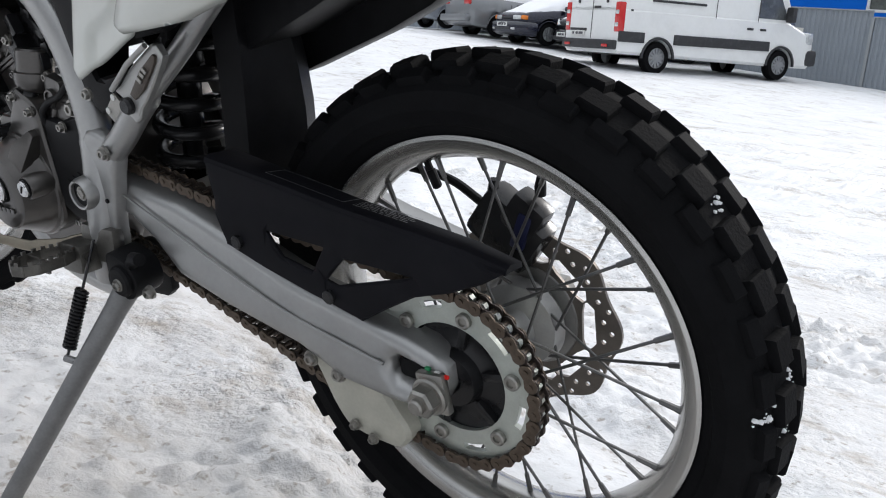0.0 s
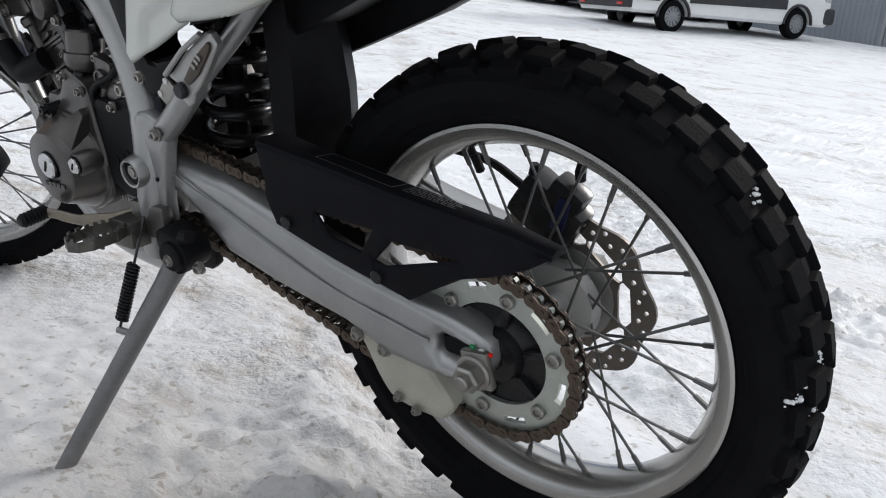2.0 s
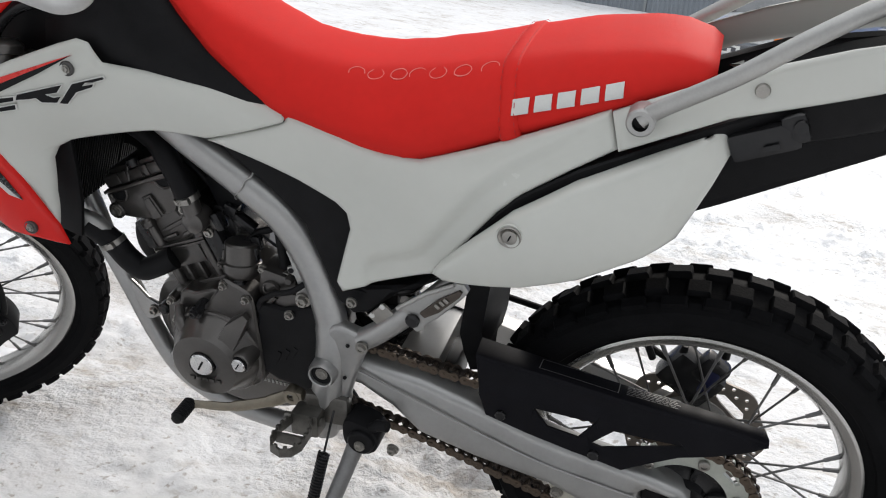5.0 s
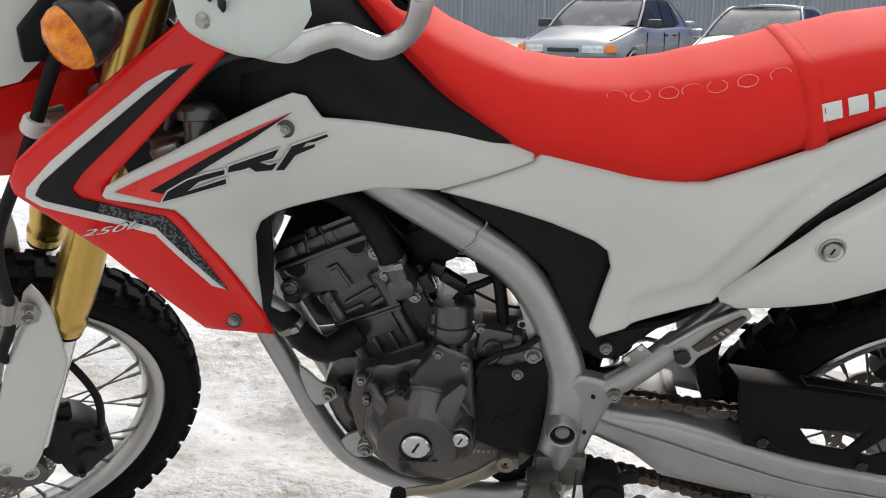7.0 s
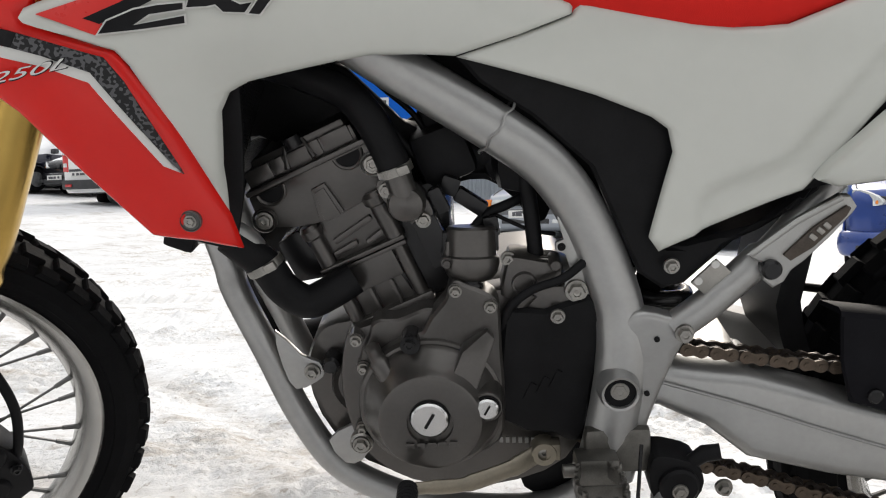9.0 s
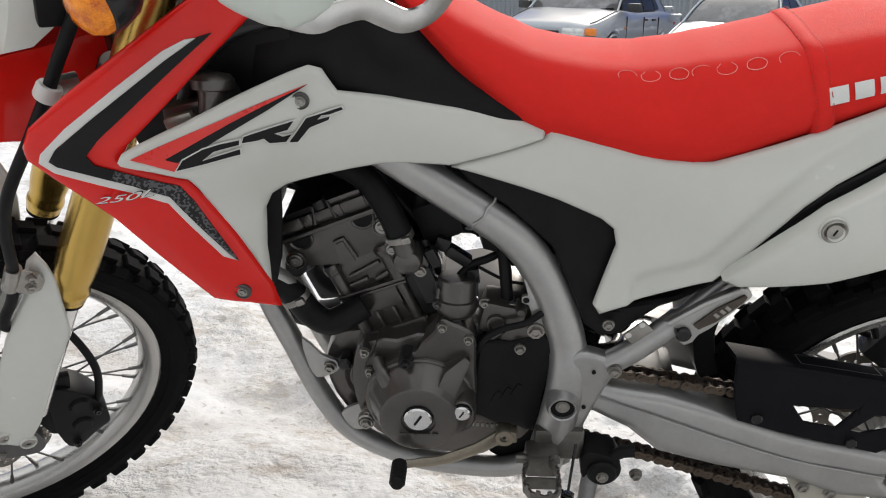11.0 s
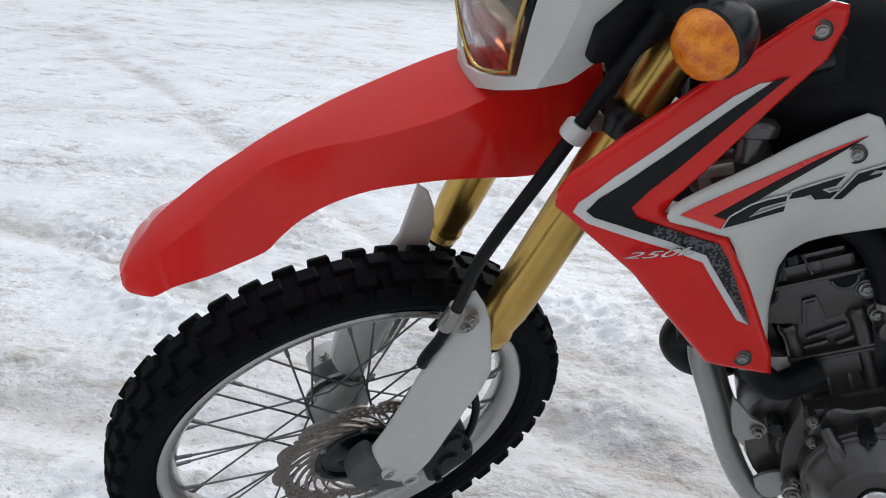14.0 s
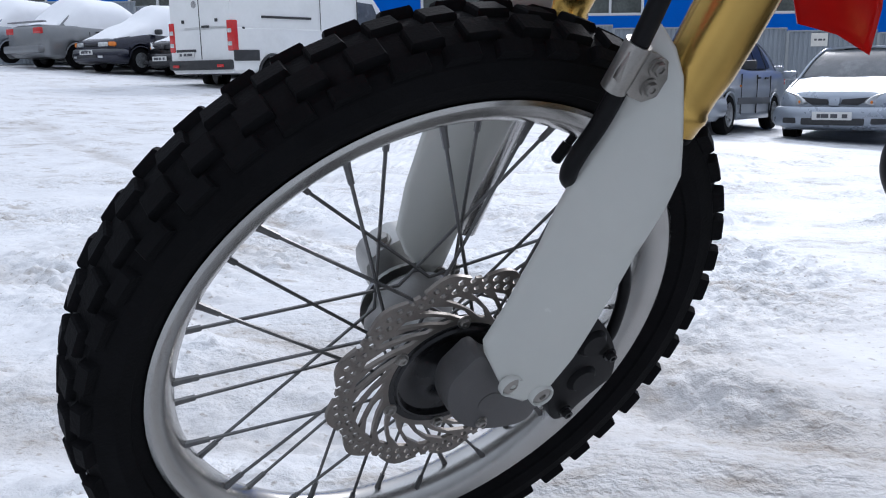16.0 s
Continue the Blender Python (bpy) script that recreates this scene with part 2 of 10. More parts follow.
def lathe(bm, prof, n=48, axis="y", c=(0, 0, 0), mi=0, closed=False, turn=None, arc=(0, 2 * math.pi)):
    """Turns a profile of (radius, along) pairs round an axis through c."""
    full = abs(arc[1] - arc[0] - 2 * math.pi) < 1e-6
    rings = []
    cnt = n if full else n + 1
    for k in range(cnt):
        a = arc[0] + (arc[1] - arc[0]) * k / n
        ring = []
        for r, y in prof:
            if axis == "y":
                v = Vector((r * math.cos(a), y, r * math.sin(a)))
            elif axis == "x":
                v = Vector((y, r * math.cos(a), r * math.sin(a)))
            else:
                v = Vector((r * math.cos(a), r * math.sin(a), y))
            if turn is not None:
                v = turn @ v
            ring.append(bm.verts.new(v + Vector(c)))
        rings.append(ring)
    m = len(prof)
    for k in range(n):
        a, b = rings[k], rings[(k + 1) % cnt]
        for j in range(m if closed else m - 1):
            try:
                f = bm.faces.new([a[j], a[(j + 1) % m], b[(j + 1) % m], b[j]])
                f.material_index = mi
            except ValueError:
                pass


def slab(outline, y0, y1, bev=0.0, mi=0, holes=()):
    """A plate from an outline of (x, z), from y0 to y1; y may be given point by point."""
    b = bmesh.new()
    n = len(outline)
    ya = y0 if isinstance(y0, (list, tuple)) else [y0] * n
    yb = y1 if isinstance(y1, (list, tuple)) else [y1] * n
    lo = [b.verts.new((p[0], ya[i], p[1])) for i, p in enumerate(outline)]
    hi = [b.verts.new((p[0], yb[i], p[1])) for i, p in enumerate(outline)]
    b.faces.new(lo)
    b.faces.new(hi[::-1])
    for i in range(n):
        b.faces.new([lo[i], lo[(i + 1) % n], hi[(i + 1) % n], hi[i]])
    for f in b.faces:
        f.material_index = mi
    bmesh.ops.recalc_face_normals(b, faces=b.faces[:])
    if bev:
        bevel(b, bev, 2)
    return b


def bolt(bm, c, r=0.008, h=0.006, d=(0, -1, 0), mi=0, washer=True):
    """A hex bolt with a washer, standing along d."""
    q = Vector((0, 0, 1)).rotation_difference(Vector(d)).to_matrix()
    if washer:
        r *= 0.86
        lathe(bm, [(0.0001, h * 0.35), (r * 1.3, h * 0.35), (r * 1.36, 0)], 16, "z", c, mi, turn=q)
    lathe(bm, [(r * 0.25, h * 0.7), (r * 0.45, h * 0.75), (r * 0.5, h), (r * 0.9, h), (r, h * 0.8), (r, 0)], 6, "z", c, mi, turn=q)
    lathe(bm, [(0.0001, h * 0.7), (r * 0.25, h * 0.7)], 6, "z", c, mi, turn=q)


def inside(p, poly):
    c, n = False, len(poly)
    for i in range(n):
        a, b = poly[i], poly[i - 1]
        if (a[1] > p[1]) != (b[1] > p[1]) and p[0] < (b[0] - a[0]) * (p[1] - a[1]) / (b[1] - a[1]) + a[0]:
            c = not c
    return c


def edge_distance(p, poly):
    d = 9.0
    for i in range(len(poly)):
        a, b = poly[i - 1], poly[i]
        ux, uy = b[0] - a[0], b[1] - a[1]
        t = max(0.0, min(1.0, ((p[0] - a[0]) * ux + (p[1] - a[1]) * uy) / (ux * ux + uy * uy + 1e-12)))
        d = min(d, math.hypot(p[0] - a[0] - ux * t, p[1] - a[1] - uy * t))
    return d


def dense(poly, step):
    out = []
    for i in range(len(poly)):
        a, b = Vector(poly[i]), Vector(poly[(i + 1) % len(poly)])
        k = max(1, int((b - a).length / step))
        out += [tuple(a.lerp(b, j / k)) for j in range(k)]
    return out


def spread(controls):
    """A smooth depth y over (x, z): a low polynomial through control points (x, y, z), with the rest blended in softly."""
    c = np.array(controls, float)
    mx, mz = c[:, 0].mean(), c[:, 2].mean()
    k = 1.0 / max(1e-6, np.abs(c[:, [0, 2]] - (mx, mz)).max())
    order = 3 if len(c) >= 18 else 2 if len(c) >= 9 else 1
    powers = [(i, j) for i in range(order + 1) for j in range(order + 1 - i)]

    def terms(x, z):
        u, v = (x - mx) * k, (z - mz) * k
        return [u ** i * v ** j for i, j in powers]

    a = np.array([terms(x, z) for x, _, z in c])
    w = np.linalg.solve(a.T @ a + 1e-3 * np.eye(len(powers)), a.T @ c[:, 1])
    rest = [(x, z, r) for (x, _, z), r in zip(c.tolist(), (c[:, 1] - a @ w).tolist())]
    w = w.tolist()

    def f(x, z):
        top = low = 0.0
        for cx, cz, r in rest:
            q = 1.0 / ((x - cx) ** 2 + (z - cz) ** 2 + 1.2e-3) ** 1.5
            low += q
            top += q * r
        return sum(p * q for p, q in zip(w, terms(x, z))) + 0.8 * top / low
    return f


def panel(outline, depth, thick=0.004, round_edge=0.006, step=0.012, holes=(), soft=True, side=1.0):
    """A moulded sheet over the outline of (x, z): its outer face at depth(x, z), rounded back along its rim."""
    poly = dense([(p[0], p[-1]) for p in outline], step)
    loops = [dense(list(h), step) for h in holes]
    pts, edges, n0 = [], [], 0
    for lp in [poly] + loops:
        edges += [(n0 + i, n0 + (i + 1) % len(lp)) for i in range(len(lp))]
        pts += lp
        n0 += len(lp)
    rim = len(pts)

    def dist(p):
        return min(edge_distance(p, lp) for lp in [poly] + loops)

    def within(p):
        return inside(p, poly) and not any(inside(p, lp) for lp in loops)

    for lp in [poly] + loops:
        m = len(lp)
        for i in range(m):
            a, b, c = Vector(lp[i - 1]), Vector(lp[i]), Vector(lp[(i + 1) % m])
            t = (c - a)
            nrm = Vector((-t.y, t.x)).normalized() if t.length > 1e-9 else Vector((0, 1))
            for q in (b + nrm * round_edge * 0.5, b - nrm * round_edge * 0.5, b + nrm * round_edge * 1.1, b - nrm * round_edge * 1.1):
                d = dist(q)
                if within(q) and d > round_edge * 0.4:
                    pts.append(tuple(q))
    xs_, zs_ = [p[0] for p in poly], [p[1] for p in poly]
    x = min(xs_)
    row = 0
    while x < max(xs_):
        z = min(zs_) + (step * 0.5 if row % 2 else 0)
        while z < max(zs_):
            if within((x, z)) and dist((x, z)) > round_edge * 1.3 + step * 0.3:
                pts.append((x, z))
            z += step
        x += step * 0.87
        row += 1
    v2, _, f2, _, _, _ = mathutils.geometry.delaunay_2d_cdt([Vector(p) for p in pts], edges, [], 0, 1e-6)
    bm = bm_new()
    top, low = [], []
    for v in v2:
        d = dist(v)
        back = 0.0
        if d < round_edge:
            k = 1 - d / round_edge
            back = round_edge * (1 - math.sqrt(max(0.0, 1 - k * k))) * 0.7
        y = depth(v.x, v.y)
        top.append(bm.verts.new((v.x, y + side * back, v.y)))
        low.append(bm.verts.new((v.x, y + side * (thick + round_edge * 0.7 * (1 if d < 1e-5 else 0.6)), v.y)))
    cnt = {}
    for f in f2:
        c = sum((v2[i] for i in f), Vector((0, 0))) / len(f)
        if not within(c):
            continue
        bm.faces.new([top[i] for i in f])
        bm.faces.new([low[i] for i in f][::-1])
        for i in range(len(f)):
            e = (f[i], f[(i + 1) % len(f)])
            k = (min(e), max(e))
            cnt[k] = cnt.get(k, []) + [e]
    for k, es in cnt.items():
        if len(es) == 1:
            a, b = es[0]
            bm.faces.new([top[b], top[a], low[a], low[b]])
    for v in list(bm.verts):
        if not v.link_faces:
            bm.verts.remove(v)
    return bm


def smooth_path(pts, steps=4):
    """A closed outline of (x, z) softened through its points."""
    n = len(pts)
    out = []
    for i in range(n):
        a, b, c, d = (Vector(pts[(i + k) % n]) for k in (-1, 0, 1, 2))
        for k in range(steps):
            t = k / steps
            out.append(tuple(0.5 * (2 * b + (c - a) * t + (2 * a - 5 * b + 4 * c - d) * t * t + (3 * b - a - 3 * c + d) * t ** 3)))
    return out


# ---- the place: a snowed-in yard with a sheet fence and a blue building ----
def tracks(x, y):
    """Distance from each wheel track in the snow, and its half width."""
    wob = 0.06 * math.sin(x * 1.7) + 0.03 * math.sin(x * 4.1 + y)
    out = [((y - (-0.43 * (x + 2.96) + 1.38 + wob)) * 0.92, 0.10), ((x + 1.45 + 0.82 * (y - 1.42) + wob) * 0.77, 0.09), (y - 0.40 + 0.10 * math.sin(x * 2.3), 0.10)]
    out += [(y - 3.1 - 0.16 * x + wob, 0.13), (y - 4.6 - 0.10 * x + wob, 0.14), (y - 7.6 + 0.08 * x + wob, 0.16)]
    return out


def lumps(p):
    """Kicked-up crumbs and trodden lumps, thicker in some patches."""
    if p.y > 9 or p.x < -9 or p.x > 7:
        return 0.0
    much = min(1.3, max(0.12, 0.55 + 1.5 * noise.noise(p * 1.9 + Vector((4, 7, 1)))))
    return much * (0.020 * abs(noise.noise(p * 8.5)) + 0.026 * abs(noise.noise(p * 17.0)) + 0.026 * abs(noise.noise(p * 34.0))) - 0.012


def ground_z(x, y):
    """Height of the trodden snow."""
    far = min(1.0, max(0.0, (y - 3.5) / 8.0))
    far = far * far * (3 - 2 * far)
    base = far * (-0.055 * max(-16.0, min(8.0, x)) + 0.05 * max(0.0, min(10.0, y - 14.0)) - 0.02 * max(0.0, 14.0 - y))
    near = math.exp(-((x + 0.7) ** 2 / 6 + (y + 0.2) ** 2 / 9))
    base += near * (0.016 * x - 0.002)
    p = Vector((x, y, 0))
    rough = 0.014 * noise.noise(p * 1.1) + 0.012 * noise.noise(p * 3.7 + Vector((9, 2, 0))) + lumps(p)
    flat = 1 - 0.6 * math.exp(-((x - 0.0) ** 2 + y * y) / 0.06) - 0.6 * math.exp(-((x + 1.43) ** 2 + (y + 0.02) ** 2) / 0.06) - 0.6 * math.exp(-((x + 0.54) ** 2 + (y + 0.365) ** 2) / 0.02)
    ruts = sum(-0.018 * math.exp(-(d / w) ** 2) + 0.009 * math.exp(-((abs(d) - 1.9 * w) / (0.6 * w)) ** 2) for d, w in tracks(x, y))
    return base + rough * max(0.2, flat) + ruts


def spaced(lo, hi, core, fine, grow):
    """Places along one way: fine steps within the core, growing outside."""
    a = list(np.arange(core[0], core[1] + 1e-6, fine))
    s, v = fine, core[1]
    while v < hi:
        s *= grow
        v += s
        a.append(v)
    s, v = fine, core[0]
    low = []
    while v > lo:
        s *= grow
        v -= s
        low.append(v)
    return low[::-1] + a


xs, ys = spaced(-400, 400, (-3.6, 1.6), 0.0135, 1.035), spaced(-300, 900, (-0.75, 2.4), 0.0135, 1.03)
gv = [(x, y, ground_z(x, y)) for y in ys for x in xs]
nx = len(xs)
gf = [(j * nx + i, j * nx + i + 1, (j + 1) * nx + i + 1, (j + 1) * nx + i) for j in range(len(ys) - 1) for i in range(nx - 1)]
gm = bpy.data.meshes.new("ground")
gm.from_pydata(gv, [], gf)
# Dirt in the tracks; the patch by the bike also paints in its shade.
soil = gm.attributes.new("soil", "FLOAT", "POINT")
soil.data.foreach_set("value", [max([math.exp(-(d / w) ** 2) * (1.0 if k < 3 else 0.5) for k, (d, w) in enumerate(tracks(x, y))] + [1.1 * math.exp(-((x + 0.45) ** 2 / 1.3 + (y + 0.30) ** 2 / 0.45)), 0.7 * math.exp(-((x + 0.6) ** 2 / 7 + (y - 0.7) ** 2 / 4))]) if -8 < x < 6 and y < 12 else 0.0 for y in ys for x in xs])
gm.polygons.foreach_set("use_smooth", [True] * len(gm.polygons))
ground = tagged(new("ground", gm), "trodden white snow with ruts, dirty patches and shade painted in by the motorcycle", "snow", kind="structure")


def snow_material():
    m = material("trodden_snow", (0.70, 0.71, 0.725), 0.6, 0, 0.10, 3.5, fine=40, spec=0.3)
    n, l = m.node_tree.nodes, m.node_tree.links
    b = n["Principled BSDF"]
    b.inputs["Subsurface Weight"].default_value = 0.0
    coord = n.new("ShaderNodeTexCoord")
    dirt = n.new("ShaderNodeTexNoise")
    dirt.inputs["Scale"].default_value, dirt.inputs["Detail"].default_value, dirt.inputs["Roughness"].default_value = 0.9, 10, 0.68
    l.new(coord.outputs["Object"], dirt.inputs["Vector"])
    cut = n.new("ShaderNodeMapRange")
    cut.inputs["From Min"].default_value, cut.inputs["From Max"].default_value, cut.inputs["To Max"].default_value = 0.47, 0.80, 0.8
    soil_shade_at = n.new("ShaderNodeAttribute")
    soil_shade_at.attribute_name = "soil"
    more = n.new("ShaderNodeMath")
    more.operation = "MULTIPLY_ADD"
    more.inputs[1].default_value, more.inputs[2].default_value = 0.25, -0.10
    l.new(soil_shade_at.outputs["Fac"], more.inputs[0])
    total = n.new("ShaderNodeMath")
    total.operation = "ADD"
    l.new(dirt.outputs["Fac"], total.inputs[0])
    l.new(more.outputs[0], total.inputs[1])
    l.new(total.outputs[0], cut.inputs["Value"])
    mix = n.new("ShaderNodeMix")
    mix.data_type = "RGBA"
    mix.inputs["B"].default_value = (0.36, 0.33, 0.30, 1)
    l.new(cut.outputs["Result"], mix.inputs["Factor"])
    l.new(b.inputs["Base Color"].links[0].from_socket, mix.inputs["A"])
    l.new(mix.outputs["Result"], b.inputs["Base Color"])
    # small brown spots of soil and grit
    spot = n.new("ShaderNodeTexNoise")
    spot.inputs["Scale"].default_value, spot.inputs["Detail"].default_value, spot.inputs["Roughness"].default_value = 9, 6, 0.7
    stretch = n.new("ShaderNodeMapping")
    stretch.inputs["Scale"].default_value = (0.6, 1.3, 1.0)
    stretch.inputs["Rotation"].default_value = (0, 0, 0.35)
    l.new(coord.outputs["Object"], stretch.inputs["Vector"])
    l.new(stretch.outputs["Vector"], spot.inputs["Vector"])
    patch = n.new("ShaderNodeTexNoise")
    patch.inputs["Scale"].default_value, patch.inputs["Detail"].default_value = 1.7, 3
    l.new(coord.outputs["Object"], patch.inputs["Vector"])
    both = n.new("ShaderNodeMath")
    both.operation = "MULTIPLY_ADD"
    both.inputs[1].default_value = 0.45
    l.new(patch.outputs["Fac"], both.inputs[0])
    l.new(spot.outputs["Fac"], both.inputs[2])
    cut2 = n.new("ShaderNodeMapRange")
    cut2.inputs["From Min"].default_value, cut2.inputs["From Max"].default_value, cut2.inputs["To Max"].default_value = 0.765, 0.95, 0.8
    l.new(both.outputs[0], cut2.inputs["Value"])
    mix2 = n.new("ShaderNodeMix")
    mix2.data_type = "RGBA"
    mix2.inputs["B"].default_value = (0.31, 0.265, 0.215, 1)
    l.new(cut2.outputs["Result"], mix2.inputs["Factor"])
    l.new(mix.outputs["Result"], mix2.inputs["A"])
    # fine flecks of grit, thicker where the snow is trodden
    fleck = n.new("ShaderNodeTexNoise")
    fleck.inputs["Scale"].default_value, fleck.inputs["Detail"].default_value = 55, 3
    l.new(coord.outputs["Object"], fleck.inputs["Vector"])
    thick = n.new("ShaderNodeMath")
    thick.operation = "MULTIPLY_ADD"
    thick.inputs[1].default_value = 0.07
    l.new(soil_shade_at.outputs["Fac"], thick.inputs[0])
    l.new(fleck.outputs["Fac"], thick.inputs[2])
    cut3 = n.new("ShaderNodeMapRange")
    cut3.inputs["From Min"].default_value, cut3.inputs["From Max"].default_value, cut3.inputs["To Max"].default_value = 0.66, 0.76, 0.7
    l.new(thick.outputs[0], cut3.inputs["Value"])
    mix3 = n.new("ShaderNodeMix")
    mix3.data_type = "RGBA"
    mix3.inputs["B"].default_value = (0.27, 0.24, 0.205, 1)
    l.new(cut3.outputs["Result"], mix3.inputs["Factor"])
    l.new(mix2.outputs["Result"], mix3.inputs["A"])
    l.new(mix3.outputs["Result"], b.inputs["Base Color"])
    grains = n.new("ShaderNodeTexNoise")
    grains.inputs["Scale"].default_value, grains.inputs["Detail"].default_value, grains.inputs["Roughness"].default_value = 34, 4, 0.6
    l.new(coord.outputs["Object"], grains.inputs["Vector"])
    bp = n.new("ShaderNodeBump")
    bp.inputs["Strength"].default_value, bp.inputs["Distance"].default_value = 0.5, 0.022
    crust = n.new("ShaderNodeMapRange")
    crust.inputs["From Min"].default_value, crust.inputs["From Max"].default_value, crust.inputs["To Min"].default_value, crust.inputs["To Max"].default_value = 0.38, 0.62, 0.12, 0.85
    l.new(patch.outputs["Fac"], crust.inputs["Value"])
    l.new(crust.outputs["Result"], bp.inputs["Strength"])
    l.new(grains.outputs["Fac"], bp.inputs["Height"])
    l.new(bp.outputs["Normal"], b.inputs["Normal"])
    return m


SNOW = snow_material()
gm.materials.append(SNOW)

FENCE_Y = 24.0
FENCE = material("grey_fence_sheet", (0.25, 0.28, 0.31), 0.55, 0.1, 0.08, 1.5, dirt=0.2, dirt_color=(0.36, 0.37, 0.38))
FENCE_POST = material("fence_post", (0.30, 0.32, 0.33), 0.55, 0.2, 0.1, 4)
BLUE_WALL = material("blue_cladding", (0.003, 0.12, 0.55), 0.55, 0, 0.08, 0.8, spec=0.12, dirt=0.1, dirt_color=(0.03, 0.13, 0.42))
WINDOW_FRAME = material("white_window_frame", (0.7, 0.7, 0.68), 0.5, 0, 0.05, 8)
PANE = material("window_pane", (0.10, 0.11, 0.10), 0.08, 0, 0.5, 1.5)
NOTICE = material("paper_notice", (0.72, 0.70, 0.64), 0.7, 0, 0.06, 10)
INK = material("notice_ink", (0.08, 0.08, 0.09), 0.6, 0, 0.2, 40)


def fence():
    """Corrugated sheets on posts, with a cap rail carrying snow."""
    top = Vector((0, 0, 0))
    root = tagged(new("fence"), "grey corrugated metal sheet fence on posts", "fence", kind="structure")
    x, i = -34.0, 0
    sheet_w = 2.26
    prof = []
    for k in range(18):
        w = sheet_w / 18
        prof += [(k * w, 0.0), (k * w + w * 0.3, 0.0), (k * w + w * 0.42, 0.022), (k * w + w * 0.85, 0.022)]
    prof.append((sheet_w, 0.0))
    while x < 34:
        zb = ground_z(x + 1.1, FENCE_Y) - 0.3
        zt = ground_z(x + 1.1, FENCE_Y) + 1.77 + 0.035 * max(0.0, x) + 0.03 * math.sin(i * 1.7)
        bm = bm_new()
        vs = [(a, -d, zb) for a, d in prof] + [(a, -d, zt) for a, d in prof]
        n = len(prof)
        add_mesh(bm, vs, [(k, k + 1, n + k + 1, n + k) for k in range(n - 1)])
        part("fence_sheet", bm, FENCE, root, smooth=0, m=pose(x, FENCE_Y, 0, 0, 0, 0))
        bm = bm_new()
        box(bm, (0, -0.045, (zb + zt) / 2), (0.075, 0.05, zt - zb + 0.02), bev=0.006)
        part("fence_post", bm, FENCE_POST, root, m=pose(x, FENCE_Y, 0))
        bm = bm_new()
        box(bm, (sheet_w / 2, 0, zt + 0.02), (sheet_w - 0.01, 0.09, 0.04), bev=0.006)
        part("cap_rail", bm, FENCE_POST, root, m=pose(x, FENCE_Y, 0))
        x += sheet_w + 0.01
        i += 1
    return root


fence()


def notice(x, z):
    bm = bm_new()
    box(bm, (0, 0, 0), (0.42, 0.006, 0.34), bev=0.002)
    root = part("notice", bm, NOTICE, None, smooth=0, m=pose(x, FENCE_Y - 0.03, z))
    tagged(root, "small white paper notice fixed to the fence", "notice")
    for k, (dx, w) in enumerate(((-0.1, 0.06), (0.02, 0.1), (0.12, 0.05))):
        bm = bm_new()
        box(bm, (dx, -0.006, 0.0), (w, 0.003, 0.05))
        part("print_bar", bm, INK, root, smooth=0)
    return root


def blue_building():
    """A long low hall clad in blue with a row of windows."""
    root = tagged(new("hall"), "long blue clad hall with white framed windows", "building", kind="structure")
    y0 = 34.0
    wins = [(-24.8 + 6.0 * k, 2.5) for k in range(11)]
    bm = bm_new()
    lo, hi, top = 3.4, 4.8, 9.0
    xs_ = [-40.0]
    for x, w in wins:
        xs_ += [x, x + w]
    xs_.append(44.0)
    for a, b in zip(xs_, xs_[1:]):
        is_win = any(abs(a - x) < 1e-6 for x, _ in wins)
        spans = [(-1.0, lo), (hi, top)] if is_win else [(-1.0, top)]
        for z0, z1 in spans:
            box(bm, ((a + b) / 2, y0 + 0.15, (z0 + z1) / 2), (b - a, 0.3, z1 - z0))
    part("wall", bm, BLUE_WALL, root, smooth=0)
    bm = bm_new()
    box(bm, (2, y0 + 6, top + 0.15), (85, 13, 0.3), bev=0.05)
    part("roof", bm, SNOW, root, "snow covered flat roof", smooth=0)
    for x, w in wins:
        bm = bm_new()
        for dx in (0.05, w / 2, w - 0.05):
            box(bm, (x + dx, y0 + 0.03, (lo + hi) / 2), (0.1, 0.1, hi - lo), bev=0.01)
        for z in (lo + 0.05, hi - 0.05):
            box(bm, (x + w / 2, y0 + 0.035, z), (w, 0.1, 0.1), bev=0.01)
        f = part("window_frame", bm, WINDOW_FRAME, root)
        bm = bm_new()
        box(bm, (x + w / 2, y0 + 0.12, (lo + hi) / 2), (w - 0.1, 0.02, hi - lo - 0.1))
        part("pane", bm, PANE, f, smooth=0)
    return root


blue_building()


notice(5.4, 1.9)
notice(-6.35, 1.95)


# ---- parked vehicles ----
CAR_SILVER = material("silver_car_paint", (0.33, 0.36, 0.40), 0.3, 0.4, 0.05, 2, coat=0.5, dirt=0.35, dirt_color=(0.42, 0.43, 0.45))
CAR_BLUE_SILVER = material("pale_blue_car_paint", (0.34, 0.38, 0.44), 0.28, 0.4, 0.05, 2, coat=0.5, dirt=0.3, dirt_color=(0.45, 0.48, 0.53))
CAR_WHITE = material("white_van_paint", (0.82, 0.83, 0.82), 0.35, 0, 0.04, 1.5, coat=0.4, dirt=0.25, dirt_color=(0.5, 0.5, 0.49))
CAR_GREY = material("grey_car_paint", (0.22, 0.23, 0.24), 0.3, 0.4, 0.06, 2, coat=0.5, dirt=0.2)
CAR_DARK = material("dark_blue_car_paint", (0.012, 0.014, 0.03), 0.25, 0.3, 0.1, 2, coat=0.5)
CAR_BLACK = material("black_car_paint", (0.012, 0.012, 0.014), 0.25, 0.3, 0.1, 2, coat=0.5)
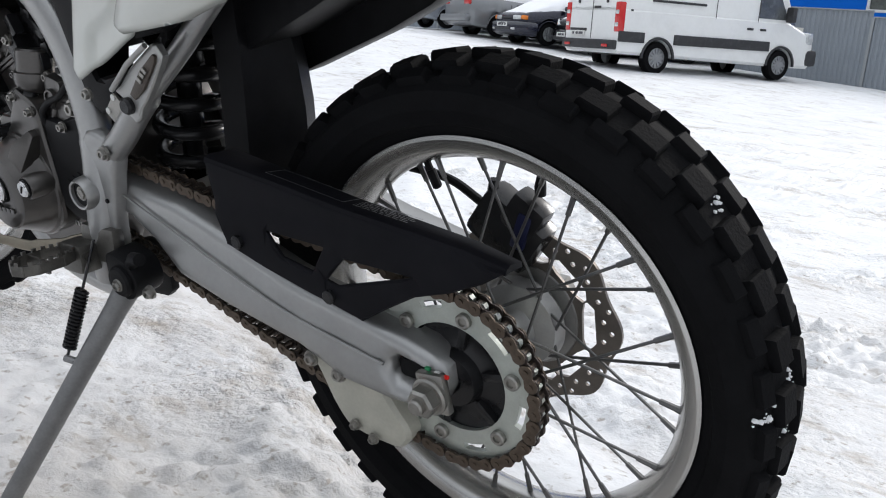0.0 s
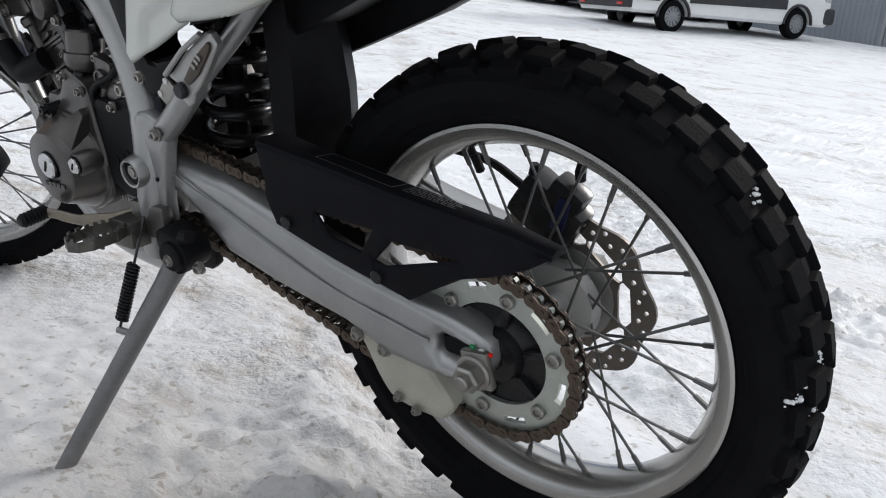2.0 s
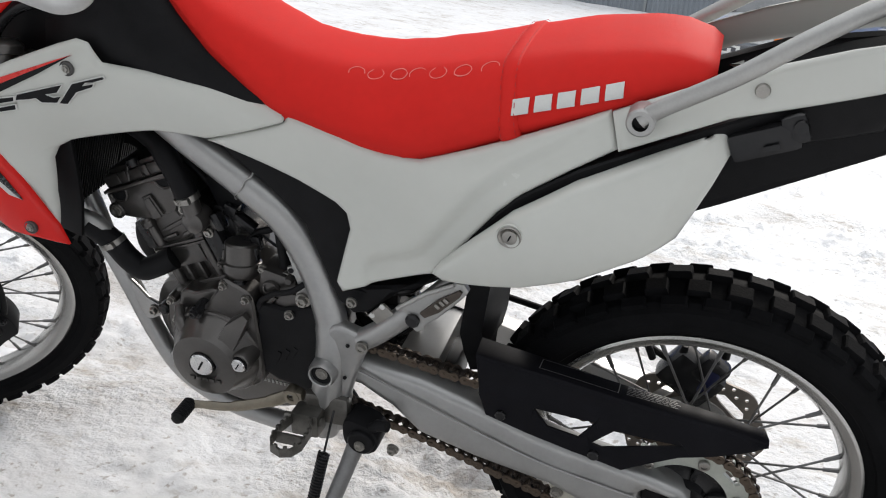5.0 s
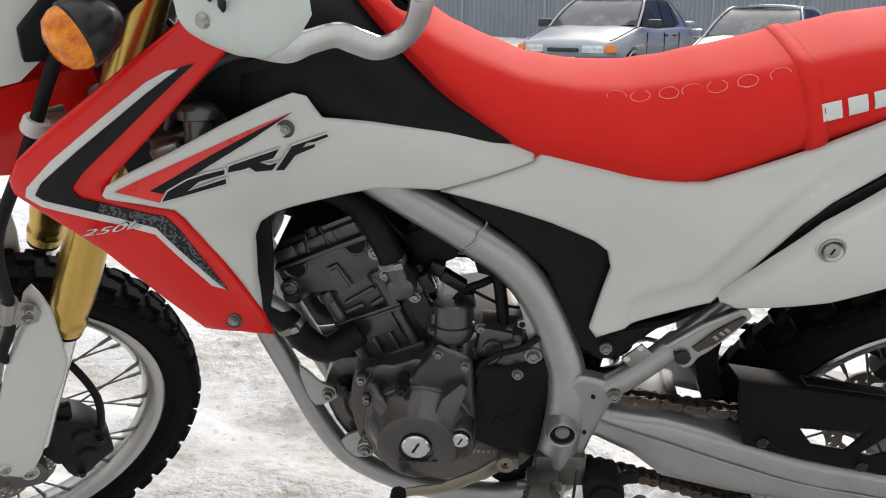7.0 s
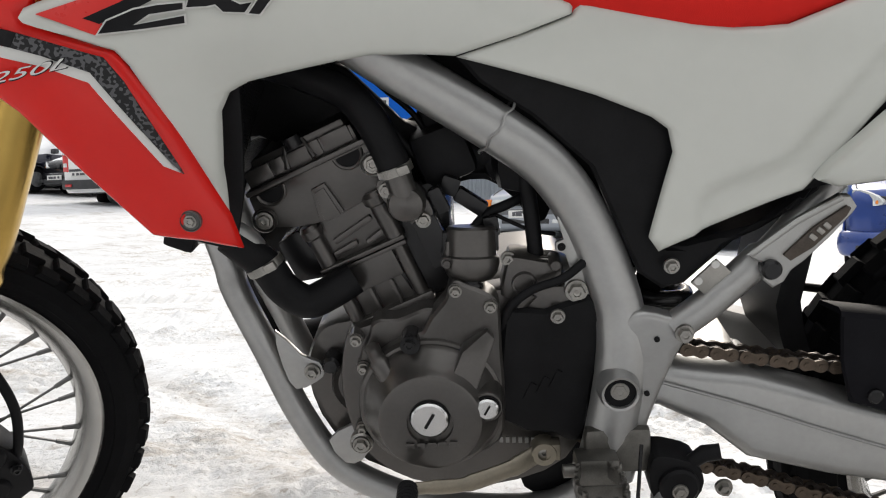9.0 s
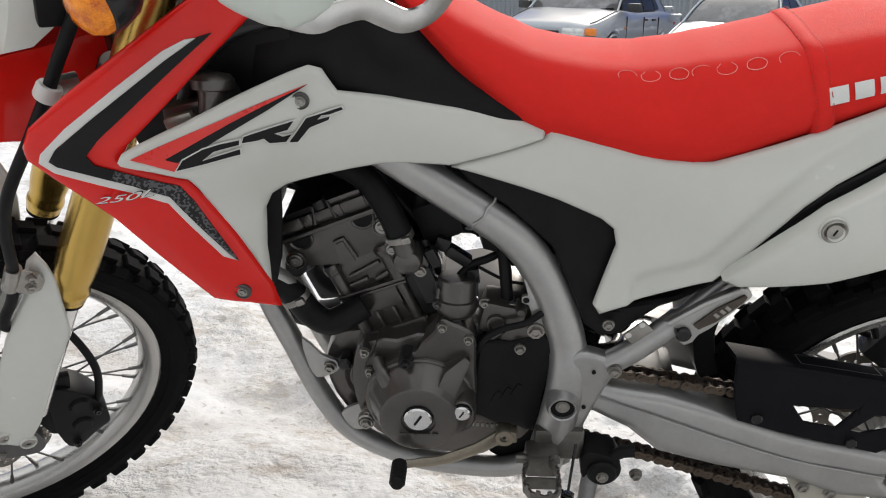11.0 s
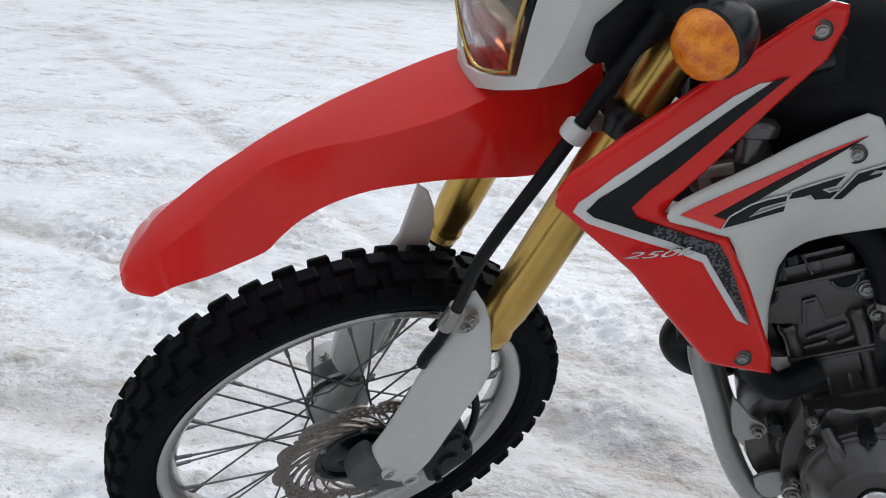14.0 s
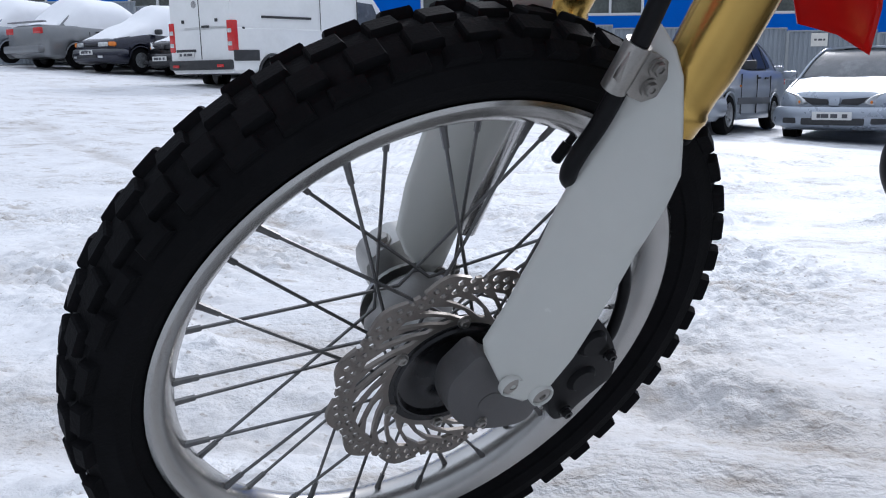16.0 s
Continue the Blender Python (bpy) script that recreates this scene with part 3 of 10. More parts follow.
CAR_BLUE = material("blue_car_paint", (0.012, 0.045, 0.22), 0.28, 0.3, 0.08, 2, coat=0.5, dirt=0.15)
CAR_GLASS = material("frosted_car_glass", (0.10, 0.108, 0.115), 0.16, 0, 0.35, 3.5, fine=60, coat=0.15, dirt=0.7, dirt_color=(0.30, 0.31, 0.325))
CAR_WINDOW = material("dark_side_glass", (0.02, 0.022, 0.024), 0.3, 0, 0.4, 3, dirt=0.3, dirt_color=(0.14, 0.145, 0.15), spec=0.18)
CAR_TRIM = material("car_dark_trim", (0.03, 0.031, 0.034), 0.6, 0, 0.2, 10, dirt=0.3, dirt_color=(0.12, 0.12, 0.12))
CAR_STRIP = material("grey_bumper_plastic", (0.10, 0.105, 0.115), 0.5, 0, 0.15, 8, dirt=0.3, dirt_color=(0.2, 0.2, 0.2))
CAR_LAMP = material("headlamp_glass", (0.62, 0.64, 0.64), 0.12, 0.3, 0.35, 14, coat=0.6)
TAIL_RED = material("tail_lamp_red", (0.55, 0.02, 0.02), 0.15, 0, 0.2, 12, coat=0.5)
ORANGE = material("turn_lamp_orange", (0.75, 0.22, 0.03), 0.2, 0, 0.1, 12)
PLATE = material("plate_white", (0.7, 0.7, 0.68), 0.5, 0, 0.04, 20)
RIM_CAR = material("car_rim", (0.32, 0.33, 0.34), 0.4, 0.6, 0.1, 10, dirt=0.3)
LOOSE_SNOW = material("loose_snow", (0.9, 0.91, 0.93), 0.7, 0, 0.03, 4, bump=0.4, bump_scale=30)


def car_wheel(root, x, y, r, w, spokes=7, rim_mat=None):
    out = -1 if y < 0 else 1
    bm = bm_new()
    lathe(bm, [(r * 0.62, -w / 2), (r * 0.93, -w / 2), (r, -w * 0.32), (r, w * 0.32), (r * 0.93, w / 2), (r * 0.62, w / 2)], 28)
    tyre = part("wheel", bm, RUBBER, root, "black tyre with packed snow", m=pose(x, y, r))
    bm = bm_new()
    lathe(bm, [(r * 0.66, w * 0.44), (r * 0.6, w * 0.5), (r * 0.56, w * 0.30), (0.001, w * 0.30)], 28)
    for k in range(spokes):
        a = 2 * math.pi * k / spokes
        box(bm, (math.cos(a) * r * 0.32, w * 0.36, math.sin(a) * r * 0.32), (r * 0.56, w * 0.14, r * 0.13), Matrix.Rotation(-a, 3, "Y"), bev=0.006)
    lathe(bm, [(r * 0.14, w * 0.3), (r * 0.13, w * 0.45), (0.001, w * 0.46)], 14)
    part("rim", bm, rim_mat or RIM_CAR, tyre, m=Matrix.Scale(out, 4, (0, 1, 0)))


def loft(rings, close=True):
    bm = bm_new()
    vr = [[bm.verts.new(p) for p in r] for r in rings]
    n = len(rings[0])
    for a, b in zip(vr, vr[1:]):
        for k in range(n if close else n - 1):
            try:
                bm.faces.new([a[k], a[(k + 1) % n], b[(k + 1) % n], b[k]])
            except ValueError:
                pass
    for r in (vr[0], vr[-1][::-1]):
        try:
            bm.faces.new(r)
        except ValueError:
            pass
    return bm


def lerp_table(tab, x):
    for (a, *p), (b, *q) in zip(tab, tab[1:]):
        if a >= x >= b:
            t = (a - x) / (a - b) if a != b else 0
            return [u + (v - u) * t for u, v in zip(p, q)]
    return list(tab[0][1:]) if x > tab[0][0] else list(tab[-1][1:])


def car_body(root, tab, axles, r, paint, bulge=0.05, name="body"):
    """The lower body: rings across the car; tab rows of x, sill height, belt height, half width. Cut round the wheels."""
    xs_ = set(row[0] for row in tab)
    arch = r * 1.2
    for ax in axles:
        xs_ |= {ax + arch * math.cos(math.pi * k / 10) for k in range(11)}
    lo, hi = tab[-1][0], tab[0][0]
    xs_ |= set(np.linspace(lo, hi, 24))
    rings = []
    for x in sorted((x for x in xs_ if lo <= x <= hi), reverse=True):
        sill, belt, hw = lerp_table(tab, x)
        zl = sill
        for ax in axles:
            if abs(x - ax) < arch - 1e-6:
                zl = max(zl, r * 0.95 + math.sqrt(arch * arch - (x - ax) ** 2) * 0.98)
        zl = min(zl, belt - 0.12)
        half = [(hw * 0.93, zl), (hw, min(zl + 0.06, belt - 0.1)), (hw + bulge * 0.25, (sill + belt) / 2 + 0.05 if zl < (sill + belt) / 2 else zl + 0.07), (hw, belt - 0.06), (hw * 0.94, belt), (hw * 0.5, belt + 0.03)]
        rings.append([(x, -a, b) for a, b in half] + [(x, a, b) for a, b in half[::-1]])
    return part(name, loft(rings), paint, root, smooth=40)


def sheet(grid, thick):
    """A thin shell over a grid of points."""
    bm = bm_new()
    vs = [[bm.verts.new(p) for p in row] for row in grid]
    for a, b in zip(vs, vs[1:]):
        for k in range(len(a) - 1):
            bm.faces.new([a[k], a[k + 1], b[k + 1], b[k]])
    bmesh.ops.recalc_face_normals(bm, faces=bm.faces[:])
    bmesh.ops.solidify(bm, geom=bm.faces[:], thickness=thick)
    return bm


def cabin(root, base, roof, zb, zr, hb, hr, paint):
    """The glass house: curved screens, crowned roof, pillars, roof rails and framed side windows round a dark inside."""
    xf, xr = base
    rf, rr = roof
    zt = zr - 0.035

    def screen(x0, x1, bow, f0=0.0, f1=1.0, e=0.93, lift=0.0):
        grid = []
        for i in range(6):
            u = f0 + (f1 - f0) * i / 5
            w = (hb + (hr - hb) * u) * e
            z = zb + (zt - zb) * (u + 0.10 * math.sin(math.pi * u)) + lift
            x = x0 + (x1 - x0) * u
            grid.append([(x + bow * (1 - k * k), w * k, z) for k in np.linspace(-1, 1, 9)])
        return grid

    house = part("roof", sheet([[(rf + (rr - rf) * u + (0.05 if u < 0.5 else -0.05) * (1 - k * k) * (1 - 2 * min(u, 1 - u)), hr * 1.0 * k, zt - 0.006 + 0.06 * (1 - k * k) ** 0.6 + 0.022 * math.sin(math.pi * u)) for k in np.linspace(-1, 1, 13)] for u in np.linspace(-0.02, 1.02, 10)], 0.03), paint, root, smooth=50)
    part("windscreen", sheet(screen(xf, rf, 0.07, 0.03, 0.985), 0.012), CAR_GLASS, root, "frosted windscreen", smooth=50)
    part("screen_seal", sheet(screen(xf + 0.012, rf + 0.004, 0.07, 0.0, 1.0, 0.965, -0.012), 0.008), CAR_TRIM, root, smooth=50)
    part("rear_window", sheet(screen(xr, rr, -0.05, 0.08, 0.97, 0.88), 0.012), CAR_GLASS, root, "frosted rear window", smooth=50)
    part("screen_seal", sheet(screen(xr - 0.01, rr - 0.004, -0.05, 0.03, 1.0, 0.93, -0.012), 0.008), CAR_TRIM, root, smooth=50)
    block(root, "cabin_inside", CAR_TRIM, ((xf + xr) / 2, 0, zb - 0.04), (abs(xf - xr) * 0.92, hb * 1.86, 0.14), 0.02)
    block(root, "cabin_inside", CAR_TRIM, ((rf + rr) / 2, 0, (zb + zt) / 2 - 0.03), (abs(rf - rr) * 0.9, hr * 1.7, zt - zb - 0.08), 0.05)
    split = (xf + xr) / 2 + (xf - xr) * 0.02
    for s in (-1, 1):
        def edge(x, z, out=0.0):
            u = max(0.0, (z - zb) / (zt - zb))
            return Vector((x, s * (hb + (hr - hb) * u + out + 0.02 * math.sin(math.pi * min(1, u))), z))
        bm = bm_new()
        tube(bm, curve([edge(xf + 0.06, zb - 0.03), edge(xf + (rf - xf) * 0.5, zb + (zt - zb) * 0.58), edge(rf - 0.03, zt), edge((rf + rr) / 2, zt + 0.018), edge(rr + 0.03, zt), edge(rr + (xr - rr) * 0.5, zb + (zt - zb) * 0.56), edge(xr, zb - 0.02)], 6), 0.025, 10, flat=0.8)
        part("roof_rail", bm, paint, root, smooth=50)
        # rear quarter between the last window and the rear screen
        q = [edge(rr - 0.02, zb - 0.03), edge(xr - 0.03, zb - 0.03), edge(rr + (xr - rr) * 0.5, zb + (zt - zb) * 0.5), edge(rr + 0.05, zt)]
        part("quarter_panel", sheet([[q[0], q[1]], [q[0].lerp(q[3], 0.5), q[2]], [q[3], q[3] + Vector((-0.05, 0, 0))]], 0.03), paint, root, smooth=0)
        top = zt - 0.03
        for poly in ([(xf - 0.16, zb + 0.015), (split + 0.035, zb + 0.02), (split + 0.035, top), (rf - 0.06, top), (rf + 0.10, top - 0.08)], [(split - 0.035, zb + 0.02), (rr + 0.05, zb + 0.03), (rr + 0.14, top), (split - 0.035, top)], [(rr - 0.0, zb + 0.03), (rr - 0.22, zb + 0.06), (rr - 0.03, top - 0.10), (rr + 0.08, top - 0.02)]):
            for nm, mat, g, o, lab in (("window_frame", CAR_TRIM, 0.016, 0.0, ""), ("side_window", CAR_WINDOW, 0.0, 0.006, "dark side window")):
                cx, cz = sum(p[0] for p in poly) / len(poly), sum(p[1] for p in poly) / len(poly)
                ps = [edge(x + g * (1 if x > cx else -1), z + g * (1 if z > cz else -1), 0.004 + o) for x, z in poly]
                bm = bm_new()
                n = len(ps)
                off = Vector((0, -s * 0.02, 0))
                add_mesh(bm, ps + [p + off for p in ps], [tuple(range(n)), tuple(range(2 * n - 1, n - 1, -1))] + [(i, (i + 1) % n, n + (i + 1) % n, n + i) for i in range(n)])
                part(nm, bm, mat, root, lab, smooth=0)
    return house


def block(root, name, mat, c, s, bev=0.02, rz=0.0, ry=0.0, label="", parent=None):
    bm = bm_new()
    box(bm, (0, 0, 0), s, bev=bev)
    return part(name, bm, mat, parent or root, label, m=pose(*c, 0, ry, rz))


def number_plate(root, x, z, face=1):
    p = block(root, "number_plate", PLATE, (x, 0, z), (0.02, 0.52, 0.112), 0.004)
    for dy, w in ((-0.17, 0.05), (-0.09, 0.1), (0.03, 0.09), (0.17, 0.07)):
        bm = bm_new()
        box(bm, (face * 0.0125, dy, 0), (0.004, w, 0.055))
        part("print_bar", bm, INK, p, smooth=0)
    return p


def snow_cap(root, pts_fn, x0, x1, hw, lift=0.1, low0=None):
    """A rounded layer of snow over a top surface given by pts_fn(x)."""
    rings = []
    n = 15
    for x in np.linspace(x0, x1, 22):
        e = min(1.0, 4.5 * min(abs(x - x0), abs(x - x1)) / abs(x1 - x0))
        z, h = pts_fn(x)
        h = hw * (0.8 + 0.16 * e)
        low = z - 0.04 if low0 is None else min(low0, z - 0.04)
        ring = []
        for k in range(n):
            a = math.pi * k / (n - 1)
            y = -h * math.cos(a)
            bump = noise.noise(Vector((x * 2, y * 2, hw))) * 0.03
            ring.append((x, y, low + (z + lift * e + bump - low) * math.sin(a) ** 0.5))
        ring += [(x, h * 0.9, low - 0.03), (x, -h * 0.9, low - 0.03)]
        rings.append(ring)
    return part("snow_cover", loft(rings), LOOSE_SNOW, root, "thick fresh snow lying on top", smooth=60)


def sedan(name, label, place, heading, paint, L=4.2, W=1.66, H=1.4, wb=2.46, r=0.29, nose_z=0.72, lamp="wide", snow=False, tall=0.0):
    root = tagged(new(name), label, "car")
    x, y = place
    root.matrix_world = pose(x, y, ground_z(x, y) - 0.02, 0, 0, heading)
    f, b, hw = L / 2, -L / 2, W / 2
    axf, axr = f - (L - wb) * 0.46, f - (L - wb) * 0.46 - wb
    belt = 0.93 + tall
    cowl = f - (1.14 if lamp == "wide" else 1.08)
    tab = [(f, 0.34, nose_z - 0.10, hw * 0.66), (f - 0.03, 0.26, nose_z - 0.05, hw * 0.78), (f - 0.10, 0.22, nose_z - 0.01, hw * 0.88), (f - 0.28, 0.2, nose_z + 0.03, hw * 0.955), (f - 0.6, 0.2, nose_z + (belt - nose_z) * 0.55, hw * 0.985), (cowl, 0.2, belt + 0.03, hw), (0.2, 0.2, belt, hw), (b + 0.9, 0.22, belt + 0.03, hw), (b + 0.2, 0.26, belt + 0.02, hw * 0.95), (b + 0.04, 0.32, belt - 0.03, hw * 0.88), (b, 0.36, belt - 0.09, hw * 0.8)]
    car_body(root, tab, (axf, axr), r, paint)
    block(root, "floor_pan", CAR_TRIM, (0, 0, 0.4), (L * 0.9, W * 0.8, 0.3))
    cabin(root, (cowl + 0.03, b + 0.55), (cowl - (0.62 if lamp == "wide" else 0.74), b + 1.2), belt + 0.03, H + tall * 0.5, hw * 0.90, hw * (0.71 if lamp == "wide" else 0.67), paint)
    for ax in (axf, axr):
        for s in (-1, 1):
            car_wheel(root, ax, s * (hw - 0.09), r, 0.185)
            bm = bm_new()
            tube(bm, [Vector((ax + r * 1.2 * math.cos(a), s * (hw + 0.004), r * 0.95 + r * 1.18 * math.sin(a))) for a in np.linspace(0.15, math.pi - 0.15, 15)], 0.016, 8)
            part("arch_lip", bm, paint, root)
    # bonnet shut lines and sills
    for s in (-1, 1):
        bm = bm_new()
        tube(bm, [(q, s * (lerp_table(tab, q)[2] * 0.885), lerp_table(tab, q)[1] + 0.012) for q in np.linspace(f - 0.16, cowl + 0.04, 8)], 0.007, 6)
        part("shut_line", bm, CAR_TRIM, root)
        for q in (cowl - 0.12, (axf + axr) / 2 - 0.10, axr + 0.36):
            block(root, "shut_line", CAR_TRIM, (q, s * (hw + 0.010), 0.58), (0.012, 0.02, belt - 0.34), 0.003)
        block(root, "sill", paint, ((axf + axr) / 2, s * (hw - 0.02), 0.25), (wb - 2.5 * r, 0.06, 0.10), 0.02)
    bm = bm_new()
    pts = [(f - 0.42, -hw * 1.0, 0.40), (f - 0.12, -hw * 0.95, 0.40), (f + 0.04, -hw * 0.62, 0.40), (f + 0.09, 0, 0.40), (f + 0.04, hw * 0.62, 0.40), (f - 0.12, hw * 0.95, 0.40), (f - 0.42, hw * 1.0, 0.40)]
    tube(bm, curve(pts, 6), 0.145, 14, flat=0.5)
    part("front_bumper", bm, paint, root, smooth=60)
    if lamp == "wide":
        bm = bm_new()
        tube(bm, curve([(p[0] + 0.035 + 0.012 * (abs(p[1]) < 0.6), p[1] * 1.01, 0.505) for p in pts], 6), 0.048, 8, flat=0.7)
        part("bumper_strip", bm, CAR_STRIP, root, "grey plastic bumper strip", smooth=40)
        block(root, "lower_grille", CAR_TRIM, (f + 0.135, 0, 0.37), (0.05, W * 0.46, 0.075), 0.015)
        for s in (-1, 1):
            block(root, "fog_lamp", CAR_LAMP, (f + 0.105, s * hw * 0.60, 0.365), (0.06, 0.15, 0.06), 0.015, rz=s * 12)
            block(root, "headlamp", CAR_LAMP, (f - 0.035, s * hw * 0.56, nose_z - 0.115), (0.10, 0.34, 0.125), 0.045, rz=s * 10, ry=-8)
            block(root, "turn_lamp", ORANGE, (f - 0.10, s * hw * 0.845, nose_z - 0.11), (0.13, 0.18, 0.115), 0.04, rz=s * 32, ry=-8)
            block(root, "side_strip", CAR_STRIP, ((axf + axr) / 2, s * (hw + 0.012), 0.48), (wb - 2.5 * r, 0.026, 0.10), 0.01)
            block(root, "side_repeater", ORANGE, (axf - 0.45, s * (hw + 0.012), 0.70), (0.06, 0.02, 0.03), 0.008)
        block(root, "grille", CAR_TRIM, (f + 0.005, 0, nose_z - 0.125), (0.06, W * 0.30, 0.055), 0.015)
        number_plate(root, f + 0.155, 0.475)
        block(root, "boot_spoiler", paint, (b + 0.12, 0, belt + 0.11), (0.16, W * 0.9, 0.035), 0.015)
    else:
        for s in (-1, 1):
            g = slab([(0.075, -0.035), (0.10, 0.035), (0.46, 0.065), (0.44, 0.03), (0.30, -0.045)], -0.02, 0.02, 0.008)
            g.transform(pose(f + 0.035, 0, nose_z - 0.13, 0, 0, 90) @ Matrix.Scale(s, 4, (1, 0, 0)) @ pose(0, 0, 0, 0, 0, 5))
            part("grille", g, CAR_TRIM, root)
            lampm = slab(smooth_path([(0.0, -0.06), (0.06, 0.035), (0.30, 0.115), (0.40, 0.10), (0.37, -0.02), (0.24, -0.075)], 3), -0.07, 0.07, 0.02)
            lampm.transform(pose(f + 0.015, s * hw * 0.46, nose_z - 0.10, 0, 0, 90) @ Matrix.Scale(s, 4, (1, 0, 0)) @ pose(0, 0, 0, 0, 0, 36))
            part("headlamp", lampm, CAR_LAMP, root, "clear swept headlamp")
            block(root, "turn_lamp", ORANGE, (f + 0.02, s * hw * 0.56, nose_z - 0.135), (0.05, 0.05, 0.05), 0.02)
            block(root, "fog_pocket", CAR_TRIM, (f + 0.065, s * hw * 0.70, 0.345), (0.08, 0.20, 0.085), 0.025, rz=s * 20)
        block(root, "nose_bar", paint, (f + 0.045, 0, nose_z - 0.13), (0.06, 0.15, 0.13), 0.03, ry=-14)
        block(root, "lower_grille", CAR_TRIM, (f + 0.145, 0, 0.335), (0.05, W * 0.50, 0.10), 0.03)
        number_plate(root, f + 0.175, 0.415)
    for s in (-1, 1):
        m_ = block(root, "side_mirror", CAR_TRIM if lamp == "wide" else paint, (cowl - 0.16, s * (hw + 0.10), belt + 0.08), (0.11, 0.21, 0.13), 0.035)
        block(root, "tail_lamp", TAIL_RED, (b + 0.03, s * hw * 0.72, belt - 0.12), (0.08, 0.34, 0.16), 0.03)
        for q in (cowl - 1.02, axr + 0.62):
            block(root, "door_handle", CAR_TRIM if lamp == "wide" else paint, (q, s * (hw + 0.015), belt - 0.10), (0.16, 0.03, 0.035), 0.01)
    block(root, "rear_bumper", paint, (b - 0.02, 0, 0.45), (0.2, W * 0.94, 0.2), 0.06)
    for yy in () if snow else (-0.36, 0.24):
        bm = bm_new()
        tube(bm, [(cowl + 0.07, yy + 0.02, belt + 0.02), (cowl + 0.03, yy + 0.42, belt + 0.055)], 0.012, 6)
        part("windscreen_wiper", bm, BLACK, root)
    if snow:
        def top(q):
            if q > cowl:
                return (lerp_table(tab, q)[1] + 0.0, hw * 0.86)
            if q > cowl - 0.66:
                k = (cowl - q) / 0.66
                return (belt + (H - belt) * k, hw * (0.86 - 0.16 * k))
            if q > b + 1.25:
                return (H + 0.03, hw * 0.7)
            k = (b + 1.25 - q) / 0.7
            return (max(belt, H - (H - belt) * k), hw * 0.8)
        snow_cap(root, top, f - 0.1, b + 0.1, hw, 0.32, belt - 0.06)
    return root


sedan("silver_sedan", "silver four door sedan with frosted windows parked on snow", (0.96, 13.9), -117, CAR_SILVER, 4.1, 1.65, 1.42, 2.46, 0.285, 0.75)
sedan("pale_blue_sedan", "pale silver blue sedan parked on snow beside the fence", (3.52, 14.2), -117, CAR_BLUE_SILVER, 4.4, 1.66, 1.44, 2.6, 0.3, 0.74, lamp="split")
sedan("snowed_in_sedan", "dark blue sedan buried under thick snow", (-11.9, 22.0), -117, CAR_DARK, 4.3, 1.7, 1.42, 2.5, 0.3, 0.78, snow=True)
sedan("black_saloon", "black saloon car half covered with snow", (-9.9, 22.0), -117, CAR_BLACK, 4.5, 1.72, 1.45, 2.6, 0.31, 0.82, lamp="split", snow=True)
sedan("snowed_in_estate", "grey estate car with snow on its roof", (-13.95, 22.5), 63, CAR_GREY, 4.4, 1.7, 1.5, 2.6, 0.3, 0.85, snow=True, tall=0.1)
sedan("second_snowed_in_car", "silver car under deep snow", (-16.25, 23.1), 63, CAR_SILVER, 4.2, 1.68, 1.42, 2.5, 0.29, 0.8, snow=True)
sedan("blue_offroader", "blue offroad car with round headlamps on snow", (5.1, 10.5), -117, CAR_BLUE, 4.1, 1.72, 1.7, 2.4, 0.36, 1.0, lamp="split", tall=0.22)


